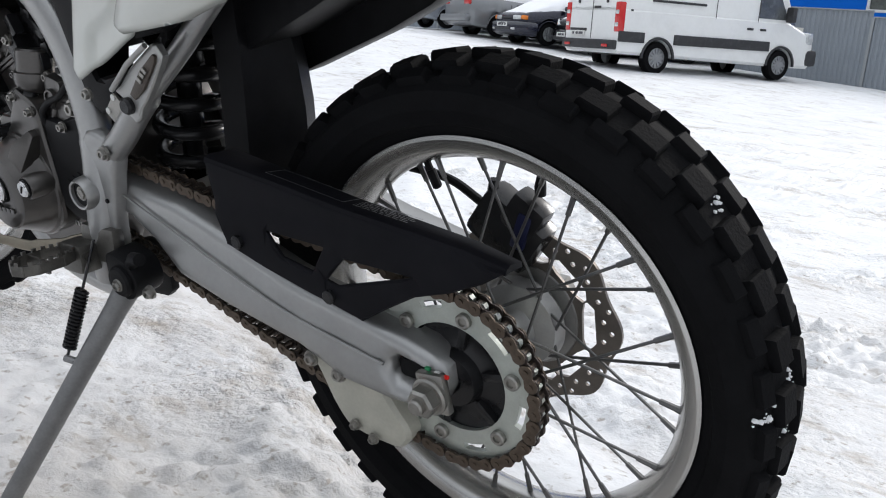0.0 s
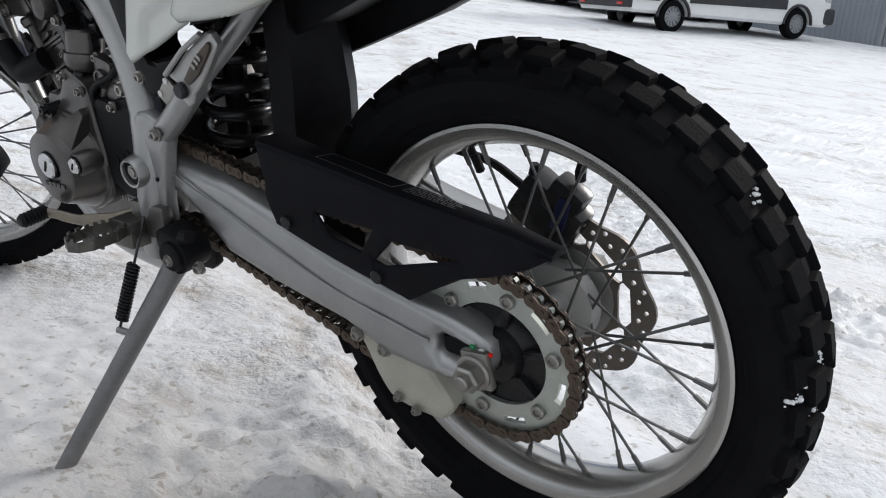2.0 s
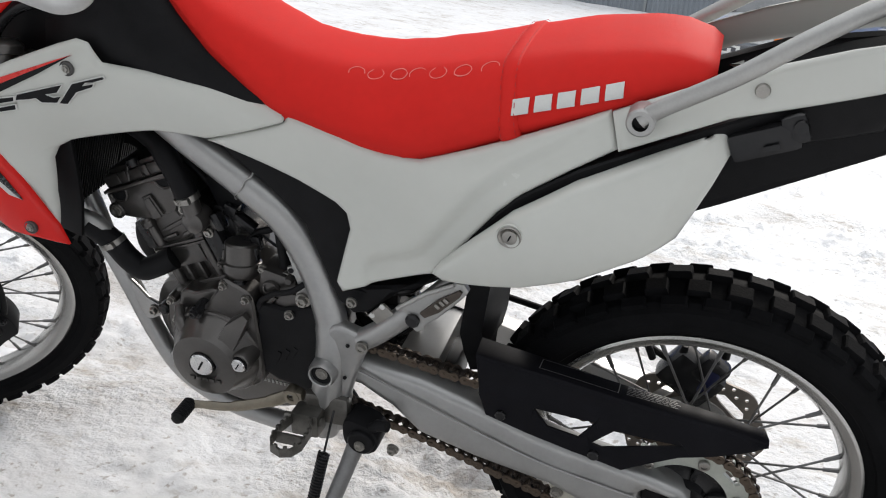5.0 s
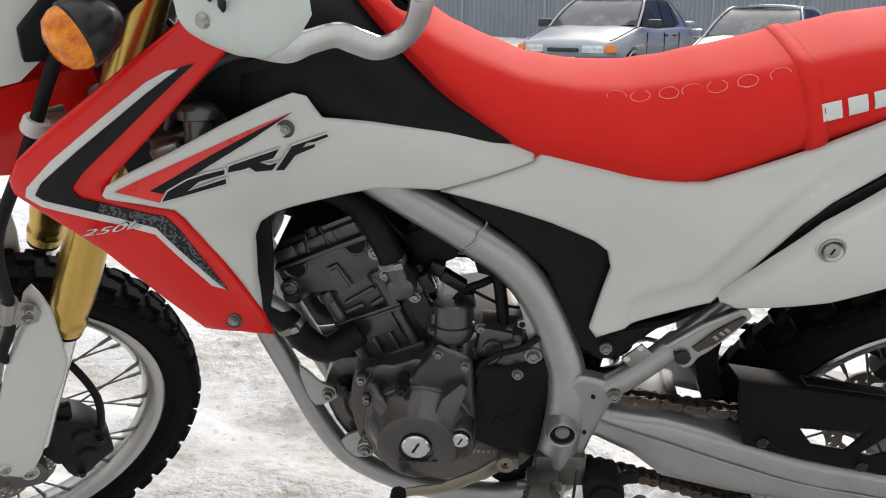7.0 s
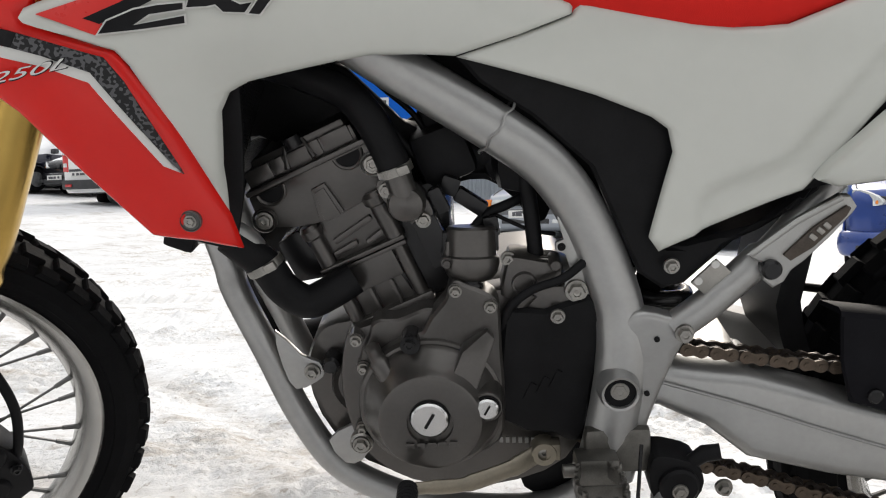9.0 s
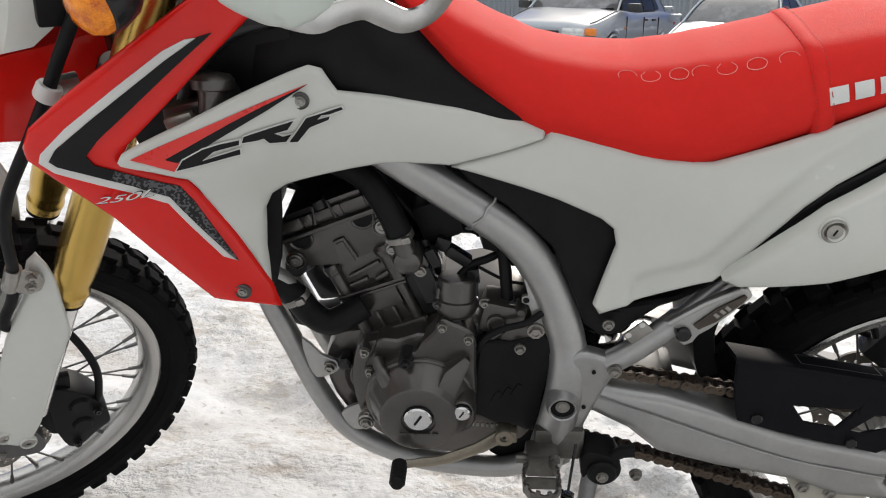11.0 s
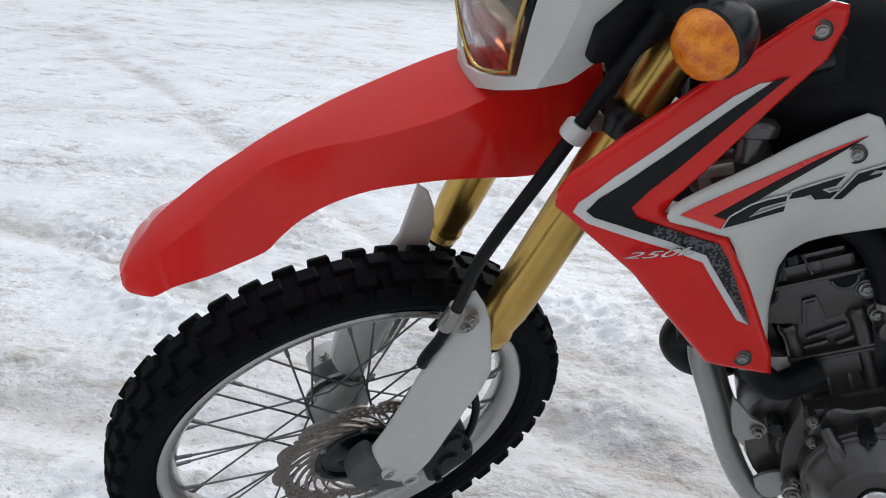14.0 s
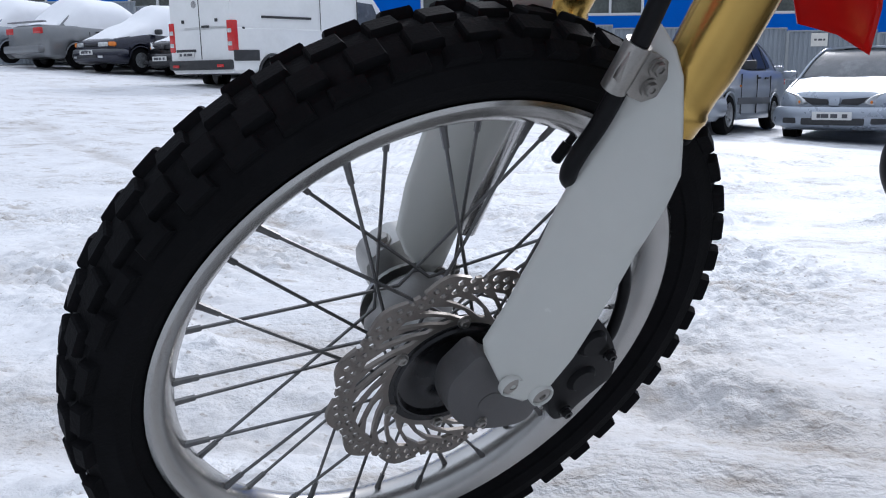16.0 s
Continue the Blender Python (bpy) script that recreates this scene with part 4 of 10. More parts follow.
def van():
    """A long white panel van seen from its rear corner and side."""
    root = tagged(new("panel_van"), "white panel van with dark grey side band parked on snow", "van")
    L, W, H, wb, r = 6.4, 1.95, 2.55, 3.66, 0.35
    f, b, hw = L / 2 - 0.2, -L / 2 + 0.25, W / 2
    axr = b + 1.1
    axf = axr + wb
    d = Vector((0.458, 0.889))
    side = Vector((d.y, -d.x))
    c = Vector((-7.53, 17.76)) - d * axr - side * (hw - 0.12)
    root.matrix_world = pose(c.x, c.y, 0.63, 0, -2.1, math.degrees(math.atan2(d.y, d.x)))
    tab = [(f, 0.45, 0.95, hw * 0.82), (f - 0.15, 0.3, 1.05, hw * 0.92), (f - 0.9, 0.3, 1.3, hw * 0.99), (f - 1.0, 0.3, 1.35, hw), (b + 0.02, 0.4, 1.35, hw), (b, 0.42, 1.33, hw * 0.99)]
    car_body(root, tab, (axf, axr), r, CAR_WHITE, 0.03)
    # cargo box
    rings = []
    for x, zt, k in ((f - 1.0, 1.9, 0.98), (f - 1.55, 2.42, 0.97), (f - 1.9, 2.5, 0.97), (b + 0.05, 2.5, 0.97), (b, 2.46, 0.96)):
        rings.append([(x, -hw * k, 1.3), (x, -hw * k * 0.985, zt * 0.7 + 0.3), (x, -hw * 0.86, zt - 0.05), (x, -hw * 0.6, zt), (x, hw * 0.6, zt), (x, hw * 0.86, zt - 0.05), (x, hw * k * 0.985, zt * 0.7 + 0.3), (x, hw * k, 1.3)])
    part("cargo_box", loft(rings), CAR_WHITE, root, smooth=40)
    rings = [[(f - 0.72, -hw * 0.9, 1.28), (f - 0.72, hw * 0.9, 1.28), (f - 1.02, hw * 0.97, 1.3), (f - 1.02, -hw * 0.97, 1.3)], [(f - 1.48, -hw * 0.78, 2.3), (f - 1.48, hw * 0.78, 2.3), (f - 1.55, hw * 0.8, 2.3), (f - 1.55, -hw * 0.8, 2.3)]]
    part("windscreen", loft(rings), CAR_GLASS, root, smooth=0)
    for s in (-1, 1):
        pts = smooth_path([(f - 1.05, 1.38), (f - 1.42, 1.95), (f - 1.98, 1.98), (f - 1.98, 1.38)], 1)
        part("side_window", slab(pts, s * hw * 0.955, s * (hw * 0.98 + 0.006), 0.004), CAR_GLASS, root, "tinted cab window", smooth=0)
        block(root, "side_mirror", CAR_TRIM, (f - 1.15, s * (hw + 0.14), 1.5), (0.14, 0.22, 0.36), 0.05)
        block(root, "side_band", CAR_TRIM, ((axf + axr) / 2, s * (hw + 0.015), 0.76), (wb - 2 * r * 1.16, 0.04, 0.22), 0.015)
        block(root, "side_band", CAR_TRIM, ((b + axr - r * 1.16) / 2, s * (hw + 0.012), 0.76), (axr - r * 1.16 - b, 0.04, 0.22), 0.015)
        block(root, "tail_lamp", TAIL_RED, (b + 0.06, s * (hw - 0.07), 1.16), (0.16, 0.17, 0.62), 0.03, label="tall red tail lamp")
        for dz in (0.10, -0.16):
            block(root, "lamp_window", CAR_LAMP, (b + 0.055, s * (hw - 0.07), 1.16 + dz), (0.17, 0.12, 0.09), 0.02, label="clear lamp window")
        block(root, "fuel_flap", CAR_TRIM, (b + 0.32, s * (hw * 0.98 + 0.004), 1.30), (0.06, 0.03, 0.07), 0.015)
        block(root, "reflector", TAIL_RED, (b - 0.13, s * (hw - 0.28), 0.56), (0.02, 0.2, 0.06), 0.01)
        for ax, in ((axf,), (axr,)):
            car_wheel(root, ax, s * (hw - 0.12), r, 0.22, 12)
            bm = bm_new()
            lathe(bm, [(r * 1.18, s * (hw - 0.02)), (r * 1.18, s * (hw + 0.03)), (r * 1.32, s * (hw + 0.03)), (r * 1.32, s * (hw - 0.02))], 14, arc=(0, math.pi), closed=True)
            part("wheel_arch", bm, CAR_TRIM, root, m=pose(ax, 0, r * 0.95))
        for x, w in ((f - 2.02, 0.012), (f - 3.3, 0.012)):
            block(root, "door_gap", CAR_TRIM, (x, s * (hw * 0.99 + 0.004), 1.35), (w, 0.012, 1.7), 0.002)
        block(root, "slide_rail", CAR_TRIM, (b + 1.6, s * (hw * 0.98 + 0.004), 1.55), (1.5, 0.03, 0.05), 0.008)
        for x in (f - 1.85, f - 2.25):
            block(root, "door_handle", CAR_TRIM, (x, s * (hw + 0.01), 1.12), (0.18, 0.03, 0.05), 0.012)
        block(root, "headlamp", CAR_LAMP, (f - 0.25, s * hw * 0.82, 1.0), (0.3, 0.26, 0.3), 0.08)
    block(root, "front_bumper", CAR_TRIM, (f - 0.12, 0, 0.55), (0.4, W * 0.96, 0.4), 0.1)
    block(root, "rear_bumper", CAR_TRIM, (b + 0.04, 0, 0.58), (0.3, W * 0.98, 0.2), 0.05)
    block(root, "floor_pan", CAR_TRIM, (0, 0, 0.5), (L * 0.9, W * 0.8, 0.25))
    block(root, "door_gap", CAR_TRIM, (b - 0.004, 0, 1.5), (0.012, 0.014, 1.6), 0.002)
    block(root, "door_latch", CAR_TRIM, (b - 0.012, -0.18, 1.36), (0.03, 0.22, 0.05), 0.01)
    for s in (-1, 1):
        block(root, "door_lock", CAR_TRIM, (b - 0.012, s * 0.52, 1.48), (0.03, 0.07, 0.07), 0.02)
    block(root, "plate_recess", CAR_TRIM, (b - 0.006, 0.48, 0.88), (0.02, 0.62, 0.06), 0.005)
    p = number_plate(root, b - 0.012, 0.8, -1)
    p.matrix_basis = pose(b - 0.012, 0.48, 0.8)
    bm = bm_new()
    lathe(bm, [(0.001, 0.0), (0.075, 0.0), (0.075, 0.012), (0.06, 0.012), (0.055, 0.006), (0.001, 0.006)], 20, "x")
    part("badge", bm, CHROME, root, m=pose(b - 0.014, 0.14, 1.82))
    return root


van()


# ---- the motorcycle: x towards its tail, y to its right side, z up; it leans on its side stand ----
LEAN, NOSE, STEER = 15.79, -1.04, 36.3
RAKE = radians(27.5)
AXLE_R, AXLE_F = Vector((0, 0, 0.315)), Vector((-1.445, 0, 0.335))
STEER_AXIS = Vector((math.sin(RAKE), 0, math.cos(RAKE)))
STEER_FOOT = AXLE_F + 0.06 * Vector((math.cos(RAKE), 0, -math.sin(RAKE)))
bike = tagged(new("motorcycle"), "red and white enduro motorcycle leaning on its side stand in snow", "motorcycle")
bike.matrix_world = Matrix.Rotation(radians(NOSE), 4, "Y") @ Matrix.Rotation(radians(LEAN), 4, "X")
TURNED = Matrix.Translation(STEER_FOOT) @ Matrix.Rotation(radians(STEER), 4, STEER_AXIS) @ Matrix.Translation(-STEER_FOOT)


def knob(bm, c, nrm, along, side, s, h, near):
    """One tread block on the surface at c, tapered to its top and grown out of the tyre's vertex near."""
    rows = []
    for k, t in ((0.0, 1.0), (0.80, 0.94), (1.0, 0.84)):
        o = c + nrm * (h * k)
        rows.append([bm.verts.new(o + along * (s[0] / 2 * t * a) + side * (s[1] / 2 * t * b)) for a, b in ((-1, -1), (1, -1), (1, 1), (-1, 1))])
    foot = bm.verts.new(c - nrm * 0.002)
    for k in range(4):
        bm.faces.new([rows[0][k], rows[0][(k + 1) % 4], foot])
    bm.faces.new([near, foot, rows[0][0]])
    for a, b in zip(rows, rows[1:]):
        for k in range(4):
            bm.faces.new([a[k], a[(k + 1) % 4], b[(k + 1) % 4], b[k]])
    bm.faces.new(rows[-1])


def wheel(name, label, centre, m, R, hw, r_out, tw, n_spokes, knobs, hub, seed, disc_side):
    """Hub with rim, tyre and spokes."""
    rnd = random.Random(seed)
    bm = bm_new()
    lathe(bm, hub, 40)
    root = part(name, bm, ALU, bike, label, m=m @ Matrix.Translation(centre))
    # rim
    bm = bm_new()
    prof = [(R, -hw), (R - 0.004, -hw - 0.002), (R - 0.014, -hw + 0.001), (R - 0.018, -hw + 0.004), (R - 0.024, -hw * 0.62), (R - 0.030, -hw * 0.28), (R - 0.031, 0)]
    prof = prof + [(r, -y) for r, y in prof[-2::-1]] + [(R - 0.004, hw - 0.006), (R - 0.016, hw * 0.5), (R - 0.022, 0), (R - 0.016, -hw * 0.5), (R - 0.004, -hw + 0.006)]
    lathe(bm, prof, 112, closed=True)
    part("rim", bm, ALU_SATIN, root, "satin aluminium rim")
    # tyre
    bm = bm_new()
    tp = [(R - 0.003, -hw + 0.006), (R + 0.004, -hw - 0.001), (R + 0.012, -hw - 0.006)]
    mid = R + (r_out - R) * 0.45
    cross = [(mid, -tw), (r_out - (r_out - R) * 0.28, -tw * 0.97), (r_out - (r_out - R) * 0.12, -tw * 0.78), (r_out - 0.003, -tw * 0.42), (r_out, 0)]
    tp = tp + [(R + (mid - R) * 0.5, -tw * 0.86)] + cross
    tp = tp + [(r, -y) for r, y in tp[-2::-1]]
    lathe(bm, tp, 120)
    bm.verts.ensure_lookup_table()
    skin = list(bm.verts)
    m_tp = len(tp)
    for (y, cnt, size, h, lift, phase) in knobs:
        for k in range(cnt):
            a = 2 * math.pi * (k + phase + rnd.uniform(-0.04, 0.04)) / cnt
            out = Vector((math.cos(a), 0, math.sin(a)))
            al = Vector((-math.sin(a), 0, math.cos(a)))
            tilt = lift
            nrm = (out * math.cos(tilt) + Vector((0, 1 if y > 0 else -1, 0)) * math.sin(tilt)).normalized() if abs(y) > 1e-4 else out
            sd = nrm.cross(al)
            rr = r_out - 0.004
            for (ra, ya), (rb, yb) in zip(tp, tp[1:]):
                if min(ya, yb) <= y <= max(ya, yb) and min(ra, rb) > mid - 0.001:
                    rr = ra + (rb - ra) * ((y - ya) / (yb - ya) if yb != ya else 0) - 0.003
            c = out * rr + Vector((0, y, 0))
            col = int(round(a / (2 * math.pi) * 120)) % 120
            near = min((skin[col * m_tp + j] for j in range(m_tp)), key=lambda v: (v.co - c).length)
            knob(bm, c, nrm, al, sd, (size[0] * rnd.uniform(0.93, 1.06), size[1]), h * rnd.uniform(0.9, 1.08), near)
    part("tyre", bm, RUBBER, root, "black knobbly offroad tyre", smooth=28)
    # spokes
    def spoke_mesh(a, b):
        bm = bm_new()
        d = (b - a).normalized()
        tube(bm, [a, b - d * 0.018], 0.0018, 6)
        tube(bm, [b - d * 0.020, b - d * 0.004, b + d * 0.004], [0.003, 0.0033, 0.0042], 6)
        return bm
    for k in range(n_spokes):
        th = 2 * math.pi * k / n_spokes + radians(5.7 if disc_side > 0 else -4.3)
        sgn = -1 if k % 2 else 1
        d = 1 if (k // 2) % 2 else -1
        ha = th + d * radians(50)
        hr, hy = (0.047, 0.034) if disc_side > 0 else (0.05, 0.030)
        a = Vector((hr * math.cos(ha), sgn * hy, hr * math.sin(ha)))
        b = Vector(((R - 0.031) * math.cos(th), sgn * 0.008, (R - 0.031) * math.sin(th)))
        part("spoke", spoke_mesh(a, b), SPOKE, root)
    # valve
    bm = bm_new()
    va = radians(113 if disc_side > 0 else 51)
    dv = Vector((-math.cos(va), 0, -math.sin(va)))
    st = Vector((math.cos(va), 0, math.sin(va))) * (R - 0.028)
    tube(bm, [st, st + dv * 0.012, st + dv * 0.0125, st + dv * 0.032, st + dv * 0.034], [0.004, 0.004, 0.0055, 0.0055, 0.003], 10)
    part("valve_cap", bm, BLACK, root)
    return root


rear_wheel = wheel("rear_wheel", "rear wheel with grey hub", AXLE_R, Matrix(), 0.242, 0.034, 0.311, 0.054, 32,
                   [(-0.041, 36, (0.034, 0.015), 0.011, 0.55, 0.0), (0.041, 36, (0.034, 0.015), 0.011, 0.55, 0.5), (-0.0175, 36, (0.034, 0.026), 0.012, 0.15, 0.5), (0.0175, 36, (0.034, 0.026), 0.012, 0.15, 0.0)],
                   [(0.012, -0.062), (0.05, -0.062), (0.052, -0.038), (0.044, -0.03), (0.03, -0.02), (0.028, 0.0), (0.030, 0.02), (0.050, 0.03), (0.055, 0.045), (0.046, 0.058), (0.012, 0.06)], 3, 1)
front_wheel = wheel("front_wheel", "front wheel with grey hub", AXLE_F, TURNED, 0.282, 0.027, 0.341, 0.042, 36,
                    [(-0.034, 46, (0.030, 0.013), 0.011, 0.62, 0.0), (0.034, 46, (0.030, 0.013), 0.011, 0.62, 0.5), (-0.014, 46, (0.029, 0.023), 0.010, 0.15, 0.5), (0.014, 46, (0.029, 0.023), 0.010, 0.15, 0.0)],
                    [(0.012, -0.05), (0.045, -0.05), (0.052, -0.036), (0.046, -0.026), (0.022, -0.012), (0.022, 0.012), (0.046, 0.026), (0.052, 0.036), (0.04, 0.05), (0.012, 0.052)], 5, -1)


# ---- drive side: swing arm, chain, sprocket, guards ----
def disc(name, parent, R, r_in, y, thick, waves, rows, slots, mat, label, bolts=6, hub_r=0.03):
    """A wave brake disc with drilled holes and slots cut through it."""
    outer = []
    for k in range(waves * 10):
        a = 2 * math.pi * k / (waves * 10)
        outer.append(((R + 0.0045 * math.cos(waves * a)) * math.cos(a), (R + 0.0045 * math.cos(waves * a)) * math.sin(a)))
    holes = [[(r_in * math.cos(-2 * math.pi * k / 36), r_in * math.sin(-2 * math.pi * k / 36)) for k in range(36)]]
    for rad, cnt, hr, ph in rows:
        for k in range(cnt):
            a = 2 * math.pi * (k + ph) / cnt
            holes.append([(rad * math.cos(a) + hr * math.cos(-2 * math.pi * j / 8), rad * math.sin(a) + hr * math.sin(-2 * math.pi * j / 8)) for j in range(8)])
    for ra, rb, cnt, w, sw in slots:
        for k in range(cnt):
            a0 = 2 * math.pi * k / cnt
            side_a = [((ra + (rb - ra) * t) * math.cos(a0 + sw * t - w * (0.5 + 0.3 * math.sin(math.pi * t))), (ra + (rb - ra) * t) * math.sin(a0 + sw * t - w * (0.5 + 0.3 * math.sin(math.pi * t)))) for t in (0, 0.33, 0.66, 1)]
            side_b = [((ra + (rb - ra) * t) * math.cos(a0 + sw * t + w * (0.5 + 0.3 * math.sin(math.pi * t))), (ra + (rb - ra) * t) * math.sin(a0 + sw * t + w * (0.5 + 0.3 * math.sin(math.pi * t)))) for t in (1, 0.66, 0.33, 0)]
            holes.append(side_a + side_b)
    bm = flat_plate(outer, holes, thick)
    return part(name, bm, mat, parent, label, smooth=25, m=pose(0, y, 0))


def flat_plate(outer, holes, thick):
    """A flat plate in x, z with holes through it."""
    pts, edges, n0 = [], [], 0
    for lp in [outer] + list(holes):
        edges += [(n0 + i, n0 + (i + 1) % len(lp)) for i in range(len(lp))]
        pts += lp
        n0 += len(lp)
    v2, _, f2, _, _, _ = mathutils.geometry.delaunay_2d_cdt([Vector(p) for p in pts], edges, [], 0, 1e-7)
    boxes = [(min(p[0] for p in h), max(p[0] for p in h), min(p[1] for p in h), max(p[1] for p in h), h) for h in holes]
    bm = bm_new()
    top = [bm.verts.new((v.x, -thick / 2, v.y)) for v in v2]
    low = [bm.verts.new((v.x, thick / 2, v.y)) for v in v2]
    cnt = {}
    for f in f2:
        c = sum((v2[i] for i in f), Vector((0, 0))) / len(f)
        if not inside(c, outer) or any(b[0] <= c.x <= b[1] and b[2] <= c.y <= b[3] and inside(c, b[4]) for b in boxes):
            continue
        bm.faces.new([top[i] for i in f])
        bm.faces.new([low[i] for i in f][::-1])
        for i in range(len(f)):
            e = (f[i], f[(i + 1) % len(f)])
            cnt.setdefault((min(e), max(e)), []).append(e)
    for es in cnt.values():
        if len(es) == 1:
            a, b = es[0]
            bm.faces.new([top[b], top[a], low[a], low[b]])
    for v in list(bm.verts):
        if not v.link_faces:
            bm.verts.remove(v)
    return bm


# swing arm
ARM = [(-0.515, 0.478), (-0.46, 0.462), (-0.387, 0.453), (-0.294, 0.425), (-0.207, 0.397), (-0.125, 0.379), (-0.045, 0.363), (-0.008, 0.352), (0.010, 0.340), (0.012, 0.318), (0.002, 0.298), (-0.026, 0.287), (-0.06, 0.286), (-0.124, 0.291), (-0.188, 0.317), (-0.298, 0.337), (-0.386, 0.36), (-0.43, 0.396), (-0.48, 0.418), (-0.52, 0.42)]
slot_hole = [(-0.058, 0.334), (-0.05, 0.339), (-0.004, 0.330), (0.0, 0.316), (-0.006, 0.308), (-0.05, 0.311), (-0.059, 0.318)]
arm_depth = spread([(-0.52, -0.112, 0.45), (-0.4, -0.122, 0.42), (-0.2, -0.126, 0.36), (0.03, -0.124, 0.32), (-0.1, -0.125, 0.33)])
bm = panel(ARM, arm_depth, 0.03, 0.013, 0.014, holes=[slot_hole])
swing_arm = part("swing_arm", bm, SILVER, bike, "silver aluminium swing arm", smooth=50)
again(swing_arm, bike, Matrix.Scale(-1, 4, (0, 1, 0)), "swing_arm")
bm = bm_new()
tube(bm, curve([(-0.49, -0.1185, 0.452), (-0.40, -0.1245, 0.425), (-0.30, -0.1265, 0.389), (-0.20, -0.1275, 0.357), (-0.10, -0.1265, 0.336), (-0.065, -0.1265, 0.33)], 6), 0.0016, 6)
part("weld_line", bm, SILVER, swing_arm)
bm = bm_new()
box(bm, (-0.41, 0, 0.42), (0.07, 0.2, 0.06), bev=0.015)
part("cross_member", bm, SILVER, bike)
bm = bm_new()
box(bm, (-0.026, -0.105, 0.322), (0.06, 0.012, 0.022), bev=0.003)
part("adjuster_block", bm, BLACK, swing_arm)
# axle nut, washer, adjuster plate with a colour mark
bm = bm_new()
box(bm, (0.002, -0.128, 0.318), (0.034, 0.010, 0.046), Matrix.Rotation(radians(-8), 3, "Y"), bev=0.003)
lathe(bm, [(0.021, -0.132), (0.021, -0.136), (0.0185, -0.138), (0.0001, -0.138)], 24, c=(0, 0, 0.316))
lathe(bm, [(0.0165, -0.137), (0.0165, -0.150), (0.014, -0.153), (0.009, -0.153)], 6, c=(0, 0, 0.316))
lathe(bm, [(0.009, -0.150), (0.009, -0.158), (0.007, -0.160), (0.0001, -0.160)], 20, c=(0, 0, 0.316))
axle_nut = part("axle_nut", bm, STEEL, bike, "zinc plated axle nut and washer")
for dx, mt in ((-0.009, material("mark_green", (0.02, 0.2, 0.08), 0.4)), (0.003, DECAL_WHITE), (0.013, DECAL_RED)):
    bm = bm_new()
    box(bm, (dx + 0.004, -0.1262, 0.3415 - dx * 0.15), (0.006, 0.003, 0.0035))
    part("wear_mark", bm, mt, axle_nut, smooth=0)
bm = bm_new()
tube(bm, [(0, -0.13, 0.315), (0, 0.13, 0.315)], 0.0085, 16)
lathe(bm, [(0.0165, 0.128), (0.0165, 0.14), (0.0001, 0.14)], 6, c=(0, 0, 0.315))
part("rear_axle", bm, STEEL, bike)

# sprocket carrier and sprocket
bm = bm_new()
lathe(bm, [(0.013, -0.1), (0.030, -0.1), (0.034, -0.088), (0.046, -0.082), (0.062, -0.084), (0.066, -0.086), (0.068, -0.07), (0.05, -0.062)], 48)
carrier = part("sprocket_carrier", bm, BLACK_GLOSS, rear_wheel, "black cast sprocket carrier")
for k in range(6):
    a = radians(60 * k + 15)
    bm = bm_new()
    box(bm, (0.05 * math.cos(a), -0.086, 0.05 * math.sin(a)), (0.03, 0.012, 0.010), Matrix.Rotation(-a, 3, "Y"), bev=0.003)
    part("carrier_rib", bm, BLACK_GLOSS, rear_wheel)
teeth = 40
outer = []
for k in range(teeth * 4):
    a = 2 * math.pi * k / (teeth * 4)
    outer.append(((0.104, 0.1065, 0.104, 0.0965)[k % 4] * math.cos(a), (0.104, 0.1065, 0.104, 0.0965)[k % 4] * math.sin(a)))
holes = [[(0.0635 * math.cos(-2 * math.pi * k / 40), 0.0635 * math.sin(-2 * math.pi * k / 40)) for k in range(40)]]
for k in range(6):
    a0 = radians(60 * k + 44)
    ra, rb = 0.080, 0.088
    holes.append([(ra * math.cos(a0 + t), ra * math.sin(a0 + t)) for t in np.linspace(-0.17, 0.17, 6)] + [(rb * math.cos(a0 + t), rb * math.sin(a0 + t)) for t in np.linspace(0.17, -0.17, 6)])
sprocket = part("sprocket", flat_plate(outer, holes, 0.006), SPROCKET, rear_wheel, "zinc plated rear sprocket with oval slots", smooth=25, m=pose(0, -0.09, 0))
for k in range(6):
    a = radians(60 * k + 14)
    bm = bm_new()
    lathe(bm, [(0.0085, 0.0), (0.0085, -0.005), (0.007, -0.0065), (0.0045, -0.0065), (0.004, -0.004), (0.0001, -0.004)], 16)
    part("sprocket_bolt", bm, STEEL, rear_wheel, m=pose(0.0765 * math.cos(a), -0.093, 0.0765 * math.sin(a)))

# chain
RP = 0.101
run = [Vector((RP * math.cos(a), 0, 0.315 + RP * math.sin(a))) for a in np.linspace(radians(-104), radians(98), 40)]
run += curve([run[-1], (-0.13, 0, 0.432), (-0.249, 0, 0.445), (-0.348, 0, 0.459), (-0.438, 0, 0.474), (-0.50, 0, 0.482), (-0.55, 0, 0.478), (-0.585, 0, 0.452), (-0.592, 0, 0.415), (-0.565, 0, 0.378), (-0.51, 0, 0.356), (-0.395, 0, 0.324), (-0.30, 0, 0.293), (-0.227, 0, 0.270), (-0.12, 0, 0.237), run[0]], 10)[1:]
length = [0.0]
for a, b in zip(run, run[1:]):
    length.append(length[-1] + (b - a).length)
count = int(round(length[-1] / 0.015875 / 2)) * 2
pitch = length[-1] / count


def along(s):
    s = s % length[-1]
    for i in range(len(run) - 1):
        if length[i + 1] >= s:
            return run[i].lerp(run[i + 1], (s - length[i]) / max(1e-9, length[i + 1] - length[i]))
    return run[-1]


